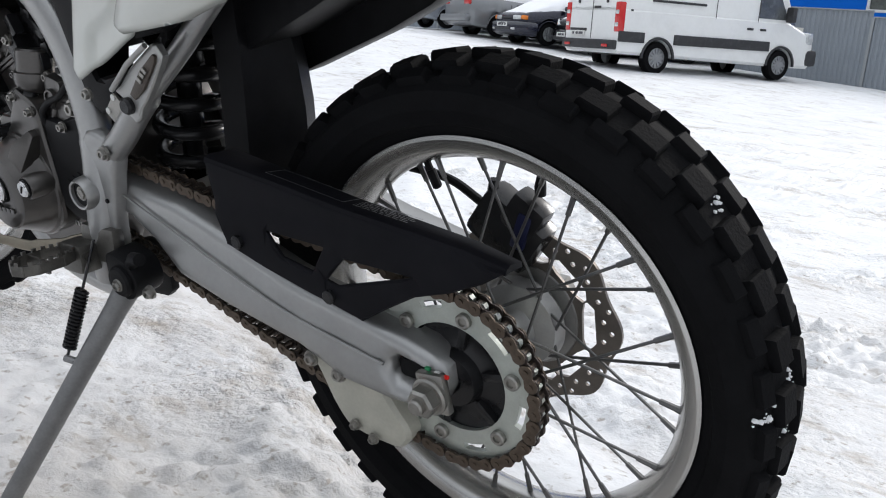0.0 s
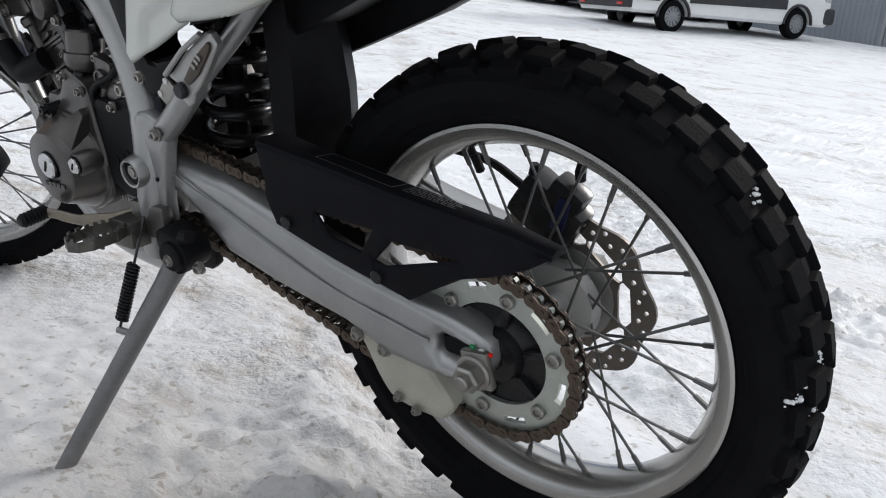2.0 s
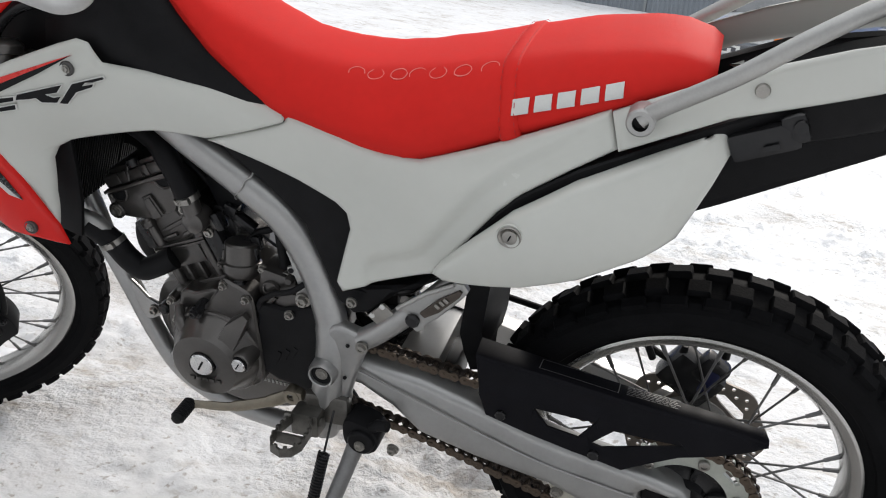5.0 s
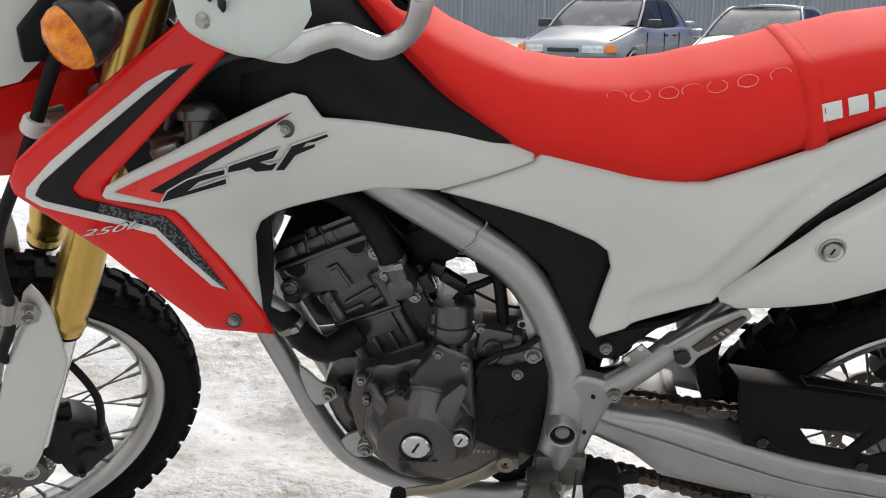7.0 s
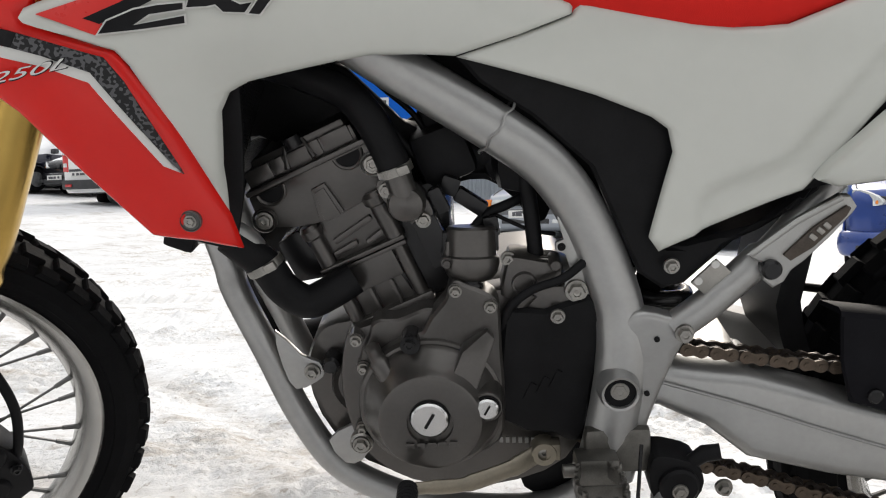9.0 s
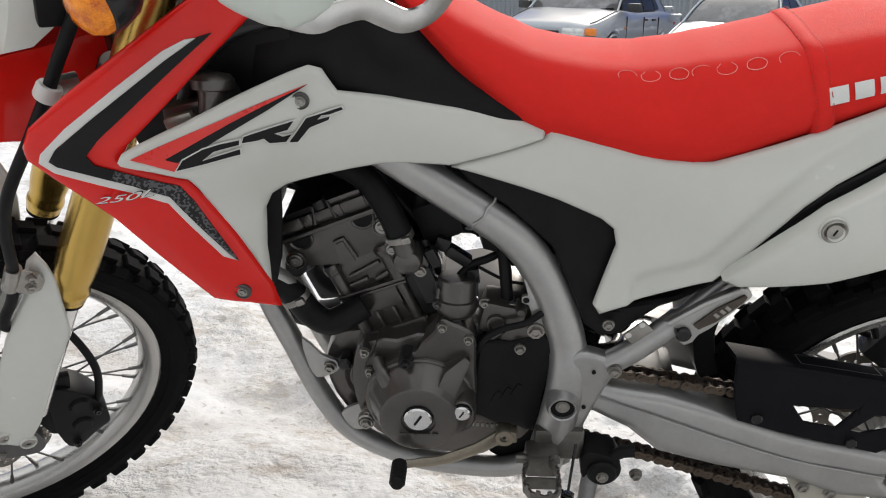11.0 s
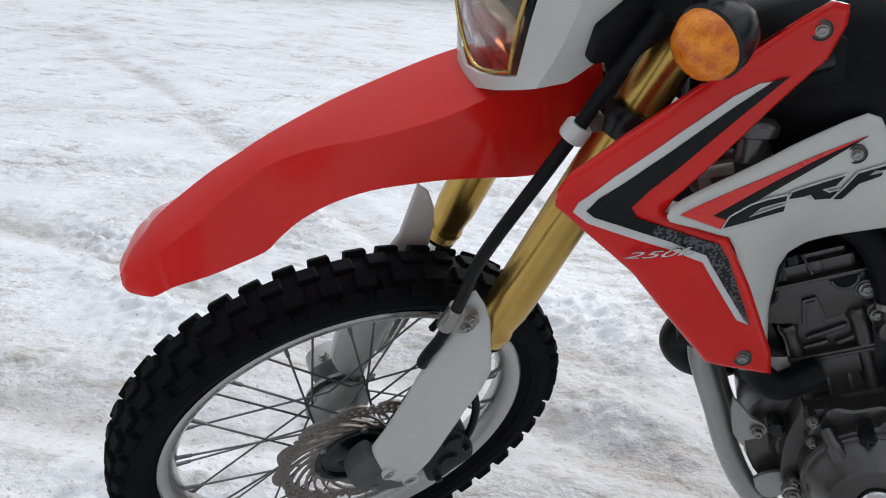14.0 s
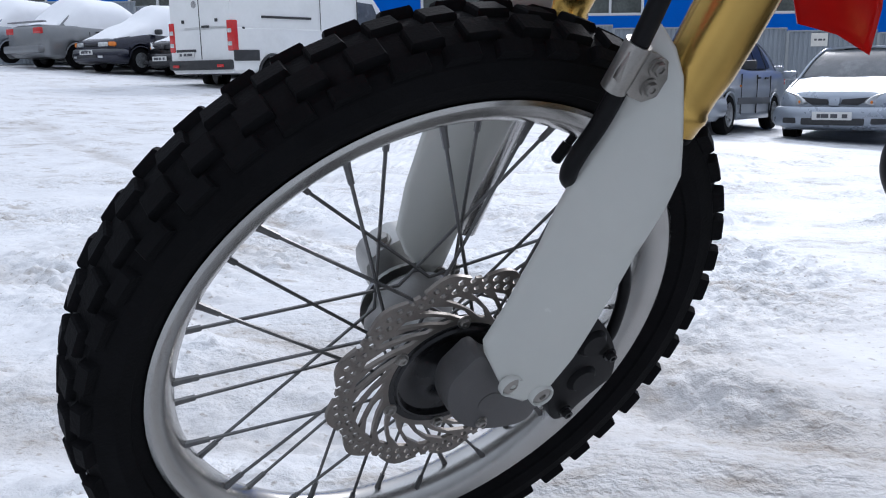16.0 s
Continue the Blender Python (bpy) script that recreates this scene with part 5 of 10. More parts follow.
def link_mesh(width, mat_y):
    bm = bm_new()
    eye, waist = 0.0075, 0.0052
    o = []
    for k in range(9):
        a = math.pi / 2 + math.pi * k / 8
        o.append((-pitch / 2 + eye * math.cos(a), eye * math.sin(a)))
    o.append((0, -waist))
    for k in range(9):
        a = -math.pi / 2 + math.pi * k / 8
        o.append((pitch / 2 + eye * math.cos(a), eye * math.sin(a)))
    o.append((0, waist))
    for s in (-1, 1):
        join(bm, slab(o, s * width - 0.001, s * width + 0.001))
    for x in (-pitch / 2, pitch / 2):
        lathe(bm, [(0.0001, -width - 0.0022), (0.0028, -width - 0.0022), (0.0028, width + 0.0022), (0.0001, width + 0.0022)], 8, c=(x, 0, 0))
        lathe(bm, [(0.0048, -0.0045), (0.0048, 0.0045)], 8, c=(x, 0, 0))
    return bm


bm = bm_new()
lathe(bm, [(0.012, -0.004), (0.033, -0.004), (0.033, 0.004), (0.012, 0.004)], 14, closed=True)
chain = part("drive_chain", bm, CHAIN, bike, "rusty oily drive chain", m=pose(-0.556, -0.09, 0.425))
kinds = [None, None]
for i in range(count):
    a, b = along(i * pitch), along((i + 1) * pitch)
    mid, d = (a + b) / 2, (b - a).normalized()
    m = Matrix.Translation(Vector((mid.x, -0.09, mid.z)) - Vector((-0.556, -0.09, 0.425))) @ Matrix.Rotation(-math.atan2(d.z, d.x), 4, "Y")
    if kinds[i % 2] is None:
        kinds[i % 2] = part("chain_link", link_mesh(0.0095 if i % 2 else 0.0068, 0), CHAIN_LIGHT if i % 2 else CHAIN, chain, smooth=30, m=m)
    else:
        again(kinds[i % 2], chain, m)

# chain guard with two windows and a folded top
G = [(-0.302, 0.522), (-0.20, 0.509), (-0.106, 0.495), (0.045, 0.479), (0.092, 0.469), (0.068, 0.453), (0.028, 0.434), (-0.014, 0.420), (-0.054, 0.396), (-0.088, 0.374), (-0.126, 0.383), (-0.158, 0.389), (-0.225, 0.405), (-0.285, 0.423), (-0.296, 0.46)]
win1 = [(-0.216, 0.453), (-0.13, 0.450), (-0.152, 0.417), (-0.196, 0.425)]
win2 = [(-0.104, 0.442), (-0.012, 0.441), (-0.118, 0.408), (-0.133, 0.412)]
bm = panel(G, lambda x, z: -0.1265 + (0.004 if z > 0.47 else 0.0), 0.003, 0.004, 0.012, holes=[win1, win2])
guard = part("chain_guard", bm, GUARD, bike, "black plastic chain guard with two windows")
bm = bm_new()
edge = [(-0.302, 0.522), (-0.20, 0.509), (-0.106, 0.495), (0.045, 0.479), (0.092, 0.469)]
rings = []
for x, z in edge:
    k = (0.092 - x) / 0.394
    w = 0.034 + 0.016 * k
    rings.append([(x, -0.122, z - 0.003), (x, -0.119, z + 0.002), (x, -0.112, z + 0.004), (x - 0.004, -0.122 + w, z - 0.004), (x - 0.004, -0.122 + w, z - 0.009), (x, -0.113, z - 0.003)])
part("guard_top", loft(rings), GUARD, guard, smooth=40)
# label: a thin frame and lines of small print on the top
bm = bm_new()
def guard_top_at(x, v):
    for (xa, za), (xb, zb) in zip(edge, edge[1:]):
        if xa <= x <= xb:
            z = za + (zb - za) * (x - xa) / (xb - xa)
            return Vector((x, -0.112 + v * 0.032, z + 0.0052 - v * 0.0075))
for x0, x1, v0, v1 in ((-0.215, -0.105, 0.02, 0.05), (-0.215, -0.105, 0.88, 0.91)):
    pts = [guard_top_at(x, v) for x in np.linspace(x0, x1, 5) for v in (v0, v1)]
    add_mesh(bm, pts, [(2 * i, 2 * i + 2, 2 * i + 3, 2 * i + 1) for i in range(4)])
for x0 in (-0.215, -0.1065):
    add_mesh(bm, [guard_top_at(x0, 0.02), guard_top_at(x0 + 0.0013, 0.02), guard_top_at(x0 + 0.0013, 0.9), guard_top_at(x0, 0.9)], [(0, 1, 2, 3)])
for r in range(6):
    x = -0.095
    rnd = random.Random(r)
    while x < -0.03:
        w = rnd.uniform(0.003, 0.012)
        v = 0.08 + r * 0.14
        add_mesh(bm, [guard_top_at(x, v), guard_top_at(x + w, v), guard_top_at(x + w, v + 0.05), guard_top_at(x, v + 0.05)], [(0, 1, 2, 3)])
        x += w + 0.002
part("guard_label", bm, material("faded_print", (0.16, 0.16, 0.16), 0.5), guard, "faded warning label print", smooth=0)
for x, z in ((-0.262, 0.432), (-0.128, 0.395)):
    bm = bm_new()
    lathe(bm, [(0.008, -0.126), (0.008, -0.131), (0.006, -0.1325), (0.0001, -0.1325)], 16, c=(x, 0, z))
    part("guard_bolt", bm, BLACK_GLOSS, guard)

# chain guide below the arm
S = [(-0.19, 0.305), (-0.165, 0.318), (-0.115, 0.298), (-0.086, 0.288), (-0.072, 0.268), (-0.052, 0.237), (-0.064, 0.214), (-0.082, 0.207), (-0.138, 0.212), (-0.158, 0.235), (-0.174, 0.272)]
guide = part("chain_guide", panel(smooth_path(S, 3), lambda x, z: -0.112 - 0.004 * math.sin((z - 0.2) * 26), 0.03, 0.008, 0.011), CREAM, bike, "pale plastic chain guide")
for x, z, r in ((-0.174, 0.305, 0.0085), (-0.134, 0.296, 0.0085), (-0.128, 0.226, 0.006), (-0.102, 0.216, 0.006)):
    bm = bm_new()
    bolt(bm, (x, -0.118 - (0.008 if r > 0.008 else 0.0), z), r, 0.007)
    part("guide_bolt", bm, STEEL, guide)

# rear brake: disc, caliper, hose
disc("rear_brake_disc", rear_wheel, 0.112, 0.062, 0.062, 0.004, 8, [(0.104, 24, 0.0032, 0.0), (0.095, 24, 0.0032, 0.5)], [(0.07, 0.087, 8, 0.5, 0.05)], DISC, "drilled wave brake disc")
bm = bm_new()
lathe(bm, [(0.03, 0.055), (0.062, 0.058), (0.064, 0.062), (0.062, 0.066), (0.03, 0.07)], 30)
part("disc_carrier", bm, ALU, rear_wheel)
bm = bm_new()
box(bm, (-0.014, 0.052, 0.425), (0.088, 0.04, 0.066), Matrix.Rotation(radians(35), 3, "Y"), bev=0.012)
box(bm, (0.012, 0.045, 0.447), (0.045, 0.03, 0.045), Matrix.Rotation(radians(35), 3, "Y"), bev=0.008)
lathe(bm, [(0.0001, 0.042), (0.018, 0.042), (0.02, 0.05), (0.02, 0.07)], 20, c=(-0.006, 0, 0.42))
lathe(bm, [(0.0001, 0.042), (0.007, 0.042), (0.007, 0.06)], 10, c=(-0.045, 0, 0.44))
caliper = part("rear_caliper", bm, BLACK_GLOSS, bike, "dark rear brake caliper")
for c in ((0.030, 0.045, 0.482), (-0.030, 0.045, 0.470)):
    bm = bm_new()
    tube(bm, [Vector(c) - Vector((0, 0, 0.01)), Vector(c), Vector(c) + Vector((0.002, 0, 0.012))], [0.006, 0.0065, 0.005], 12)
    part("caliper_cap", bm, BLACK, caliper)
bm = bm_new()
box(bm, (0.012, 0.032, 0.432), (0.018, 0.01, 0.045), Matrix.Rotation(radians(20), 3, "Y"), bev=0.005)
part("brake_pad_clip", bm, material("blue_anodised", (0.01, 0.014, 0.06), 0.35, 0.3), caliper)
bm = bm_new()
tube(bm, curve([(-0.05, 0.055, 0.445), (-0.12, 0.08, 0.458), (-0.22, 0.095, 0.46), (-0.35, 0.10, 0.48)], 8), 0.0055, 10)
part("rear_brake_hose", bm, BLACK, bike)


# ---- frame, engine and stand ----
def both_sides(name, make, mat, label="", smooth=40.0):
    ob = part(name, make(), mat, bike, label, smooth=smooth)
    again(ob, bike, Matrix.Scale(-1, 4, (0, 1, 0)), name)
    return ob


def spar():
    bm = bm_new()
    pts = curve([(-1.0, -0.03, 0.945), (-0.86, -0.062, 0.858), (-0.749, -0.082, 0.786), (-0.6465, -0.090, 0.7195), (-0.591, -0.093, 0.675), (-0.554, -0.097, 0.6175), (-0.532, -0.104, 0.561), (-0.521, -0.111, 0.515), (-0.522, -0.118, 0.465), (-0.530, -0.123, 0.41), (-0.540, -0.125, 0.36), (-0.546, -0.124, 0.325)], 6)
    tube(bm, pts, [0.0255] * 42 + [0.027] * (len(pts) - 42), 20, flat=0.80)
    return bm


frame_spar = both_sides("frame_spar", spar, SILVER, "silver painted steel frame spar")
bm = bm_new()
d = Vector((0.81, -0.03, -0.58)).normalized()
c = Vector((-0.643, -0.089, 0.721))
pts = []
s, u = frame_of(d)
ring = [c + (s * math.cos(a) * 0.0235 + u * math.sin(a) * 0.0315 + u * 0.0012 * math.sin(5 * a) + d * 0.0016 * math.sin(7 * a + 1)) for a in np.linspace(0, 2 * math.pi, 49)]
tube(bm, ring, 0.0015, 6, caps=False)
part("weld_bead", bm, SILVER, frame_spar)
PIVOT = [(-0.520, 0.525), (-0.525, 0.48), (-0.535, 0.43), (-0.548, 0.384), (-0.555, 0.345), (-0.540, 0.325), (-0.508, 0.335), (-0.494, 0.409), (-0.470, 0.479), (-0.455, 0.510), (-0.458, 0.524), (-0.478, 0.529), (-0.50, 0.535)]
hole = [(-0.527 + 0.015 * math.cos(-a), 0.4535 + 0.017 * math.sin(-a)) for a in np.linspace(0, 2 * math.pi, 20)[:-1]]
pivot_depth = lambda x, z: -0.1325
pivot = part("pivot_plate", panel(smooth_path(PIVOT, 2), pivot_depth, 0.015, 0.006, 0.011, holes=[hole]), SILVER, bike, "silver swing arm pivot plate", smooth=50)
again(pivot, bike, Matrix.Scale(-1, 4, (0, 1, 0)), "pivot_plate")
bm = bm_new()
lathe(bm, [(0.0165, -0.125), (0.0165, -0.152), (0.0190, -0.153), (0.0215, -0.147), (0.0225, -0.13)], 26, c=(-0.527, 0, 0.4535))
part("pivot_collar", bm, SILVER, pivot)
# Black disc on the uncut spar paints the shade inside the collar.
bm = bm_new()
lathe(bm, [(0.0166, -0.1475), (0.0001, -0.1475)], 20, c=(-0.527, 0, 0.4535))
part("pivot_recess", bm, BLACK, pivot)
bm = bm_new()
bolt(bm, (-0.527, -0.1472, 0.4545), 0.0085, 0.003)
part("pivot_bolt", bm, STEEL, pivot)
for x, z, y, r in ((-0.463, 0.514, -0.140, 0.0085), (-0.477, 0.584, -0.133, 0.007)):
    bm = bm_new()
    bolt(bm, (x, y, z), r, 0.008)
    part("frame_bolt", bm, STEEL, pivot)
bm = bm_new()
for x, z in ((-0.4885, 0.505), (-0.497, 0.444)):
    bm = bm_new()
    lathe(bm, [(0.0001, -0.1345), (0.003, -0.1345), (0.003, -0.131)], 10, c=(x, 0, z))
    part("frame_stud", bm, BLACK, pivot)


def cradle():
    bm = bm_new()
    pts = curve([(-1.02, -0.012, 0.86), (-0.985, -0.035, 0.72), (-0.945, -0.05, 0.585), (-0.937, -0.05, 0.54), (-0.909, -0.052, 0.466), (-0.879, -0.055, 0.387), (-0.838, -0.06, 0.322), (-0.772, -0.066, 0.285), (-0.70, -0.07, 0.268), (-0.60, -0.078, 0.272), (-0.54, -0.09, 0.31)], 6)
    tube(bm, pts, 0.0165, 16)
    return bm


both_sides("cradle_tube", cradle, SILVER, "silver lower frame tube")
for (x, z), pts in (((-0.855, 0.451), [(-0.893, 0.500), (-0.866, 0.470), (-0.847, 0.461), (-0.842, 0.447), (-0.853, 0.436), (-0.876, 0.428), (-0.888, 0.455)]), ((-0.802, 0.368), [(-0.845, 0.362), (-0.820, 0.380), (-0.803, 0.383), (-0.792, 0.372), (-0.795, 0.357), (-0.808, 0.335), (-0.828, 0.332)])):
    bm = slab(smooth_path(pts, 2), -0.075, -0.068, 0.002)
    br = part("engine_bracket", bm, SILVER, bike)
    bm = bm_new()
    bolt(bm, (x, -0.076, z), 0.008, 0.010)
    part("bracket_bolt", bm, STEEL, br)

# sub frame tube with the folded pillion step
bm = bm_new()
tube(bm, curve([(-0.47, -0.122, 0.512), (-0.44, -0.122, 0.535), (-0.40, -0.120, 0.572), (-0.37, -0.113, 0.600), (-0.33, -0.10, 0.638), (-0.24, -0.085, 0.72), (-0.10, -0.075, 0.83)], 6), [0.0165] * 16 + [0.0125] * 21, 16)
sub = part("sub_frame_tube", bm, SILVER, bike)
again(sub, bike, Matrix.Scale(-1, 4, (0, 1, 0)), "sub_frame_tube")
plate_ = part("perforated_bracket", slab([(-0.4564, 0.5637), (-0.4321, 0.5880), (-0.4124, 0.5695), (-0.4372, 0.5462)], -0.130, -0.126, 0.0008), STEEL, sub)
for x, z in ((-0.4492, 0.5655), (-0.4335, 0.5828)):
    bm = bm_new()
    lathe(bm, [(0.0001, -0.1312), (0.0040, -0.1312), (0.0040, -0.128)], 12, c=(x, 0, z))
    part("bracket_hole", bm, DECAL_WHITE, plate_)
STEP = [(-0.4074, 0.5959), (-0.3955, 0.6024), (-0.3679, 0.6254), (-0.3231, 0.6527), (-0.3146, 0.6519), (-0.3073, 0.6411), (-0.3099, 0.6357), (-0.3296, 0.6116), (-0.3515, 0.5883), (-0.3641, 0.5782), (-0.3697, 0.5667), (-0.3800, 0.5605), (-0.3893, 0.5685), (-0.3883, 0.5848), (-0.3973, 0.5898)]
step_ = part("pillion_step", panel(STEP, lambda x, z: -0.143, 0.008, 0.003, 0.008), ALU, bike, "folded aluminium pillion footrest")
tread = part("step_tread", slab([(-0.3738, 0.5957), (-0.3664, 0.5897), (-0.3457, 0.6033), (-0.3179, 0.6328), (-0.3140, 0.6410), (-0.3184, 0.6434), (-0.3474, 0.6232)], -0.1465, -0.140, 0.001), PEG_TREAD, step_, "worn brown tread of the footrest")
bm = bm_new()
tube(bm, [(-0.4046, -0.1475, 0.5985), (-0.3645, -0.1475, 0.6300), (-0.3248, -0.1475, 0.6524)], 0.0032, 10)
part("step_ridge", bm, ALU, step_)
for u in (0.42, 0.55, 0.66):
    bm = bm_new()
    p = Vector((-0.3696, -0.1475, 0.5945)).lerp(Vector((-0.3184, -0.1475, 0.6406)), u)
    box(bm, p, (0.005, 0.003, 0.008), Matrix.Rotation(radians(-50), 3, "Y"), bev=0.001)
    part("tread_mark", bm, STEEL, tread)
bm = bm_new()
lathe(bm, [(0.0001, -0.151), (0.0075, -0.151), (0.0100, -0.148), (0.0100, -0.128)], 22, c=(-0.3839, 0, 0.5815))
part("step_hinge", bm, BLACK_GLOSS, step_)

# black inner panel between spar and side cover
INNER = [(-0.69, 0.80), (-0.60, 0.785), (-0.536, 0.752), (-0.478, 0.735), (-0.466, 0.709), (-0.488, 0.612), (-0.478, 0.598), (-0.394, 0.618), (-0.33, 0.668), (-0.333, 0.651), (-0.361, 0.630), (-0.389, 0.613), (-0.413, 0.602), (-0.437, 0.581), (-0.460, 0.560), (-0.482, 0.554), (-0.506, 0.571), (-0.553, 0.679), (-0.61, 0.731), (-0.66, 0.765)]
bm = panel(INNER, spread([(-0.68, -0.098, 0.79), (-0.5, -0.104, 0.72), (-0.48, -0.122, 0.56), (-0.35, -0.12, 0.63)]), 0.05, 0.008, 0.016)
inner_panel = part("inner_panel", bm, BLACK, bike, "matt black air box panel")
again(inner_panel, bike, Matrix.Scale(-1, 4, (0, 1, 0)), "inner_panel")
bm = bm_new()
box(bm, (-0.52, 0, 0.72), (0.26, 0.15, 0.16), bev=0.03)
part("air_box", bm, BLACK, bike)

# ---- engine ----
UP = Vector((-0.3907, 0, 0.9205)).normalized()
SIDE = Vector((UP.z, 0, -UP.x))
TILT = Matrix((SIDE, (0, 1, 0), UP)).transposed()
BASE = Vector((-0.79, 0, 0.577))
LEANING = Matrix.Translation(BASE) @ TILT.to_4x4()


def at(a, y, h):
    """A point of the leaning cylinder: a across, h up from the head joint."""
    return BASE + SIDE * a + UP * h + Vector((0, y, 0))


def leaning(name, bm, mat, parent, label="", smooth=35.0):
    bm.transform(LEANING)
    return part(name, bm, mat, parent, label, smooth)


bm = bm_new()
OUT = [(-0.856, 0.478), (-0.837, 0.497), (-0.803, 0.505), (-0.72, 0.53), (-0.60, 0.55), (-0.55, 0.51), (-0.545, 0.42), (-0.575, 0.34), (-0.66, 0.300), (-0.78, 0.305), (-0.845, 0.36), (-0.868, 0.43)]
join(bm, slab(smooth_path(OUT, 3), -0.055, 0.115, 0.012))
INN = [(-0.815, 0.490), (-0.80, 0.506), (-0.75, 0.518), (-0.70, 0.535), (-0.60, 0.55), (-0.55, 0.51), (-0.545, 0.42), (-0.575, 0.34), (-0.66, 0.306), (-0.75, 0.315), (-0.805, 0.36), (-0.822, 0.43)]
join(bm, slab(smooth_path(INN, 3), -0.088, -0.05, 0.010))
engine = part("crankcase", bm, ENGINE, bike, "dark grey painted engine crankcase")
# cylinder: corner columns, a raised panel and a pocket with two ribs
bm = bm_new()
box(bm, (0.001, 0.0, -0.035), (0.084, 0.116, 0.082), bev=0.006)
barrel = leaning("cylinder", bm, ENGINE, engine)
bm = bm_new()
box(bm, (0.001, -0.060, -0.0165), (0.064, 0.014, 0.033), bev=0.003)
leaning("cylinder_panel", bm, ENGINE, barrel)
for a in (-0.0385, 0.0405):
    bm = bm_new()
    tube(bm, [(a, -0.060, -0.072), (a, -0.060, -0.002)], 0.0085, 14)
    leaning("cylinder_column", bm, ENGINE, barrel)
for a in (-0.009, 0.016):
    bm = bm_new()
    box(bm, (a, -0.0615, -0.047), (0.004, 0.012, 0.03), bev=0.0012)
    leaning("cylinder_rib", bm, ENGINE, barrel)
for h, w, y in ((-0.0665, 0.100, 0.140), (0.0, 0.098, 0.140), (0.0062, 0.100, 0.141)):
    bm = bm_new()
    box(bm, (0.002, 0, h), (w, y, 0.005 if h > -0.05 else 0.010), bev=0.0018)
    leaning("cylinder_flange", bm, ENGINE, barrel)
# head: a narrow lower half with columns and cast ridges, and a wider upper half
bm = bm_new()
box(bm, (0.002, 0.0, 0.034), (0.090, 0.118, 0.056), bev=0.006)
HEAD = [(-0.079, 0.113), (-0.081, 0.094), (-0.078, 0.078), (-0.066, 0.070), (-0.047, 0.062), (-0.03, 0.057), (0.005, 0.055), (0.04, 0.058), (0.060, 0.068), (0.063, 0.113)]
join(bm, slab(HEAD, -0.068, 0.068, 0.004))
head = leaning("cylinder_head", bm, ENGINE, engine)
for a, h1, r in ((-0.0375, 0.054, 0.0095), (0.0425, 0.060, 0.0115)):
    bm = bm_new()
    tube(bm, [(a, -0.060, 0.009), (a, -0.060, h1 - 0.012), (a, -0.061, h1 - 0.008), (a, -0.062, h1), (a, -0.062, h1 + 0.004)], [r, r, r * 1.25, r * 1.3, r * 1.0], 16)
    leaning("head_column", bm, ENGINE, head)
for a, h, w, ang in ((0.004, 0.034, 0.050, -10), (-0.012, 0.018, 0.030, -6), (0.024, 0.017, 0.026, -14)):
    bm = bm_new()
    box(bm, (a, -0.060, h), (w, 0.010, 0.007), Matrix.Rotation(radians(ang), 3, "Y"), bev=0.003)
    leaning("cast_ridge", bm, ENGINE, head)
bm = slab([(-0.020, 0.058), (-0.0135, 0.093), (0.003, 0.094), (0.008, 0.058)], -0.0725, -0.066, 0.0015)
leaning("head_wedge", bm, ENGINE, head)
bm = slab([(-0.0155, 0.056), (-0.0105, 0.089), (0.0005, 0.090), (0.0035, 0.056)], -0.0745, -0.072, 0.001)
leaning("wedge_face", bm, ENGINE, head)
bm = bm_new()
box(bm, (-0.008, 0, 0.1155), (0.142, 0.142, 0.0055), bev=0.0015)
flange = leaning("cover_flange", bm, ENGINE, engine)
for a in (-0.053, 0.038):
    bm = bm_new()
    lathe(bm, [(0.0135, -0.0665), (0.0135, -0.0705), (0.0155, -0.0715), (0.017, -0.0705), (0.017, -0.066)], 26, c=(a, 0, 0.1105), arc=(math.pi, 2 * math.pi))
    leaning("plug_rim", bm, ENGINE, flange)
    bm = bm_new()
    lathe(bm, [(0.0135, -0.0690), (0.0001, -0.0690)], 26, c=(a, 0, 0.1105), arc=(math.pi, 2 * math.pi))
    leaning("cam_plug", bm, BLACK, flange)
# valve cover: faceted, with a scooped middle
bm = bm_new()
box(bm, (-0.010, 0, 0.127), (0.128, 0.124, 0.019), bev=0.004)
box(bm, (-0.008, 0, 0.139), (0.110, 0.112, 0.012), bev=0.004)
vc = leaning("valve_cover", bm, ENGINE, engine)
for a, w in ((-0.058, 0.030), (0.034, 0.032), (0.010, 0.012), (-0.034, 0.014)):
    bm = bm_new()
    box(bm, (a, -0.061, 0.1285), (w, 0.006, 0.018), bev=0.002)
    leaning("cover_facet", bm, ENGINE, vc)
for a in (-0.022, 0.000):
    bm = bm_new()
    tube(bm, [(a, -0.056, 0.143), (a + 0.005 * (-1 if a < -0.01 else 1), -0.064, 0.121)], [0.002, 0.0035], 8)
    leaning("cover_fin", bm, ENGINE, vc)
bm = bm_new()
tube(bm, [(-0.012, -0.052, 0.150), (-0.012, -0.052, 0.138)], 0.011, 16)
leaning("cover_nut", bm, BLACK_GLOSS, vc)
for a, h, y, r, mt in ((-0.074, 0.084, -0.070, 0.0085, STEEL), (0.058, 0.090, -0.072, 0.0085, STEEL)):
    bm = bm_new()
    lathe(bm, [(0.0135, y + 0.012), (0.0135, y - 0.001), (0.012, y - 0.003), (0.0105, y - 0.001)], 22, c=(a, 0, h))
    boss = leaning("bolt_boss", bm, ENGINE if a < 0 else ALU, head)
    bm = bm_new()
    bolt(bm, (a, y, h), r, 0.006)
    leaning("head_bolt", bm, mt, head)

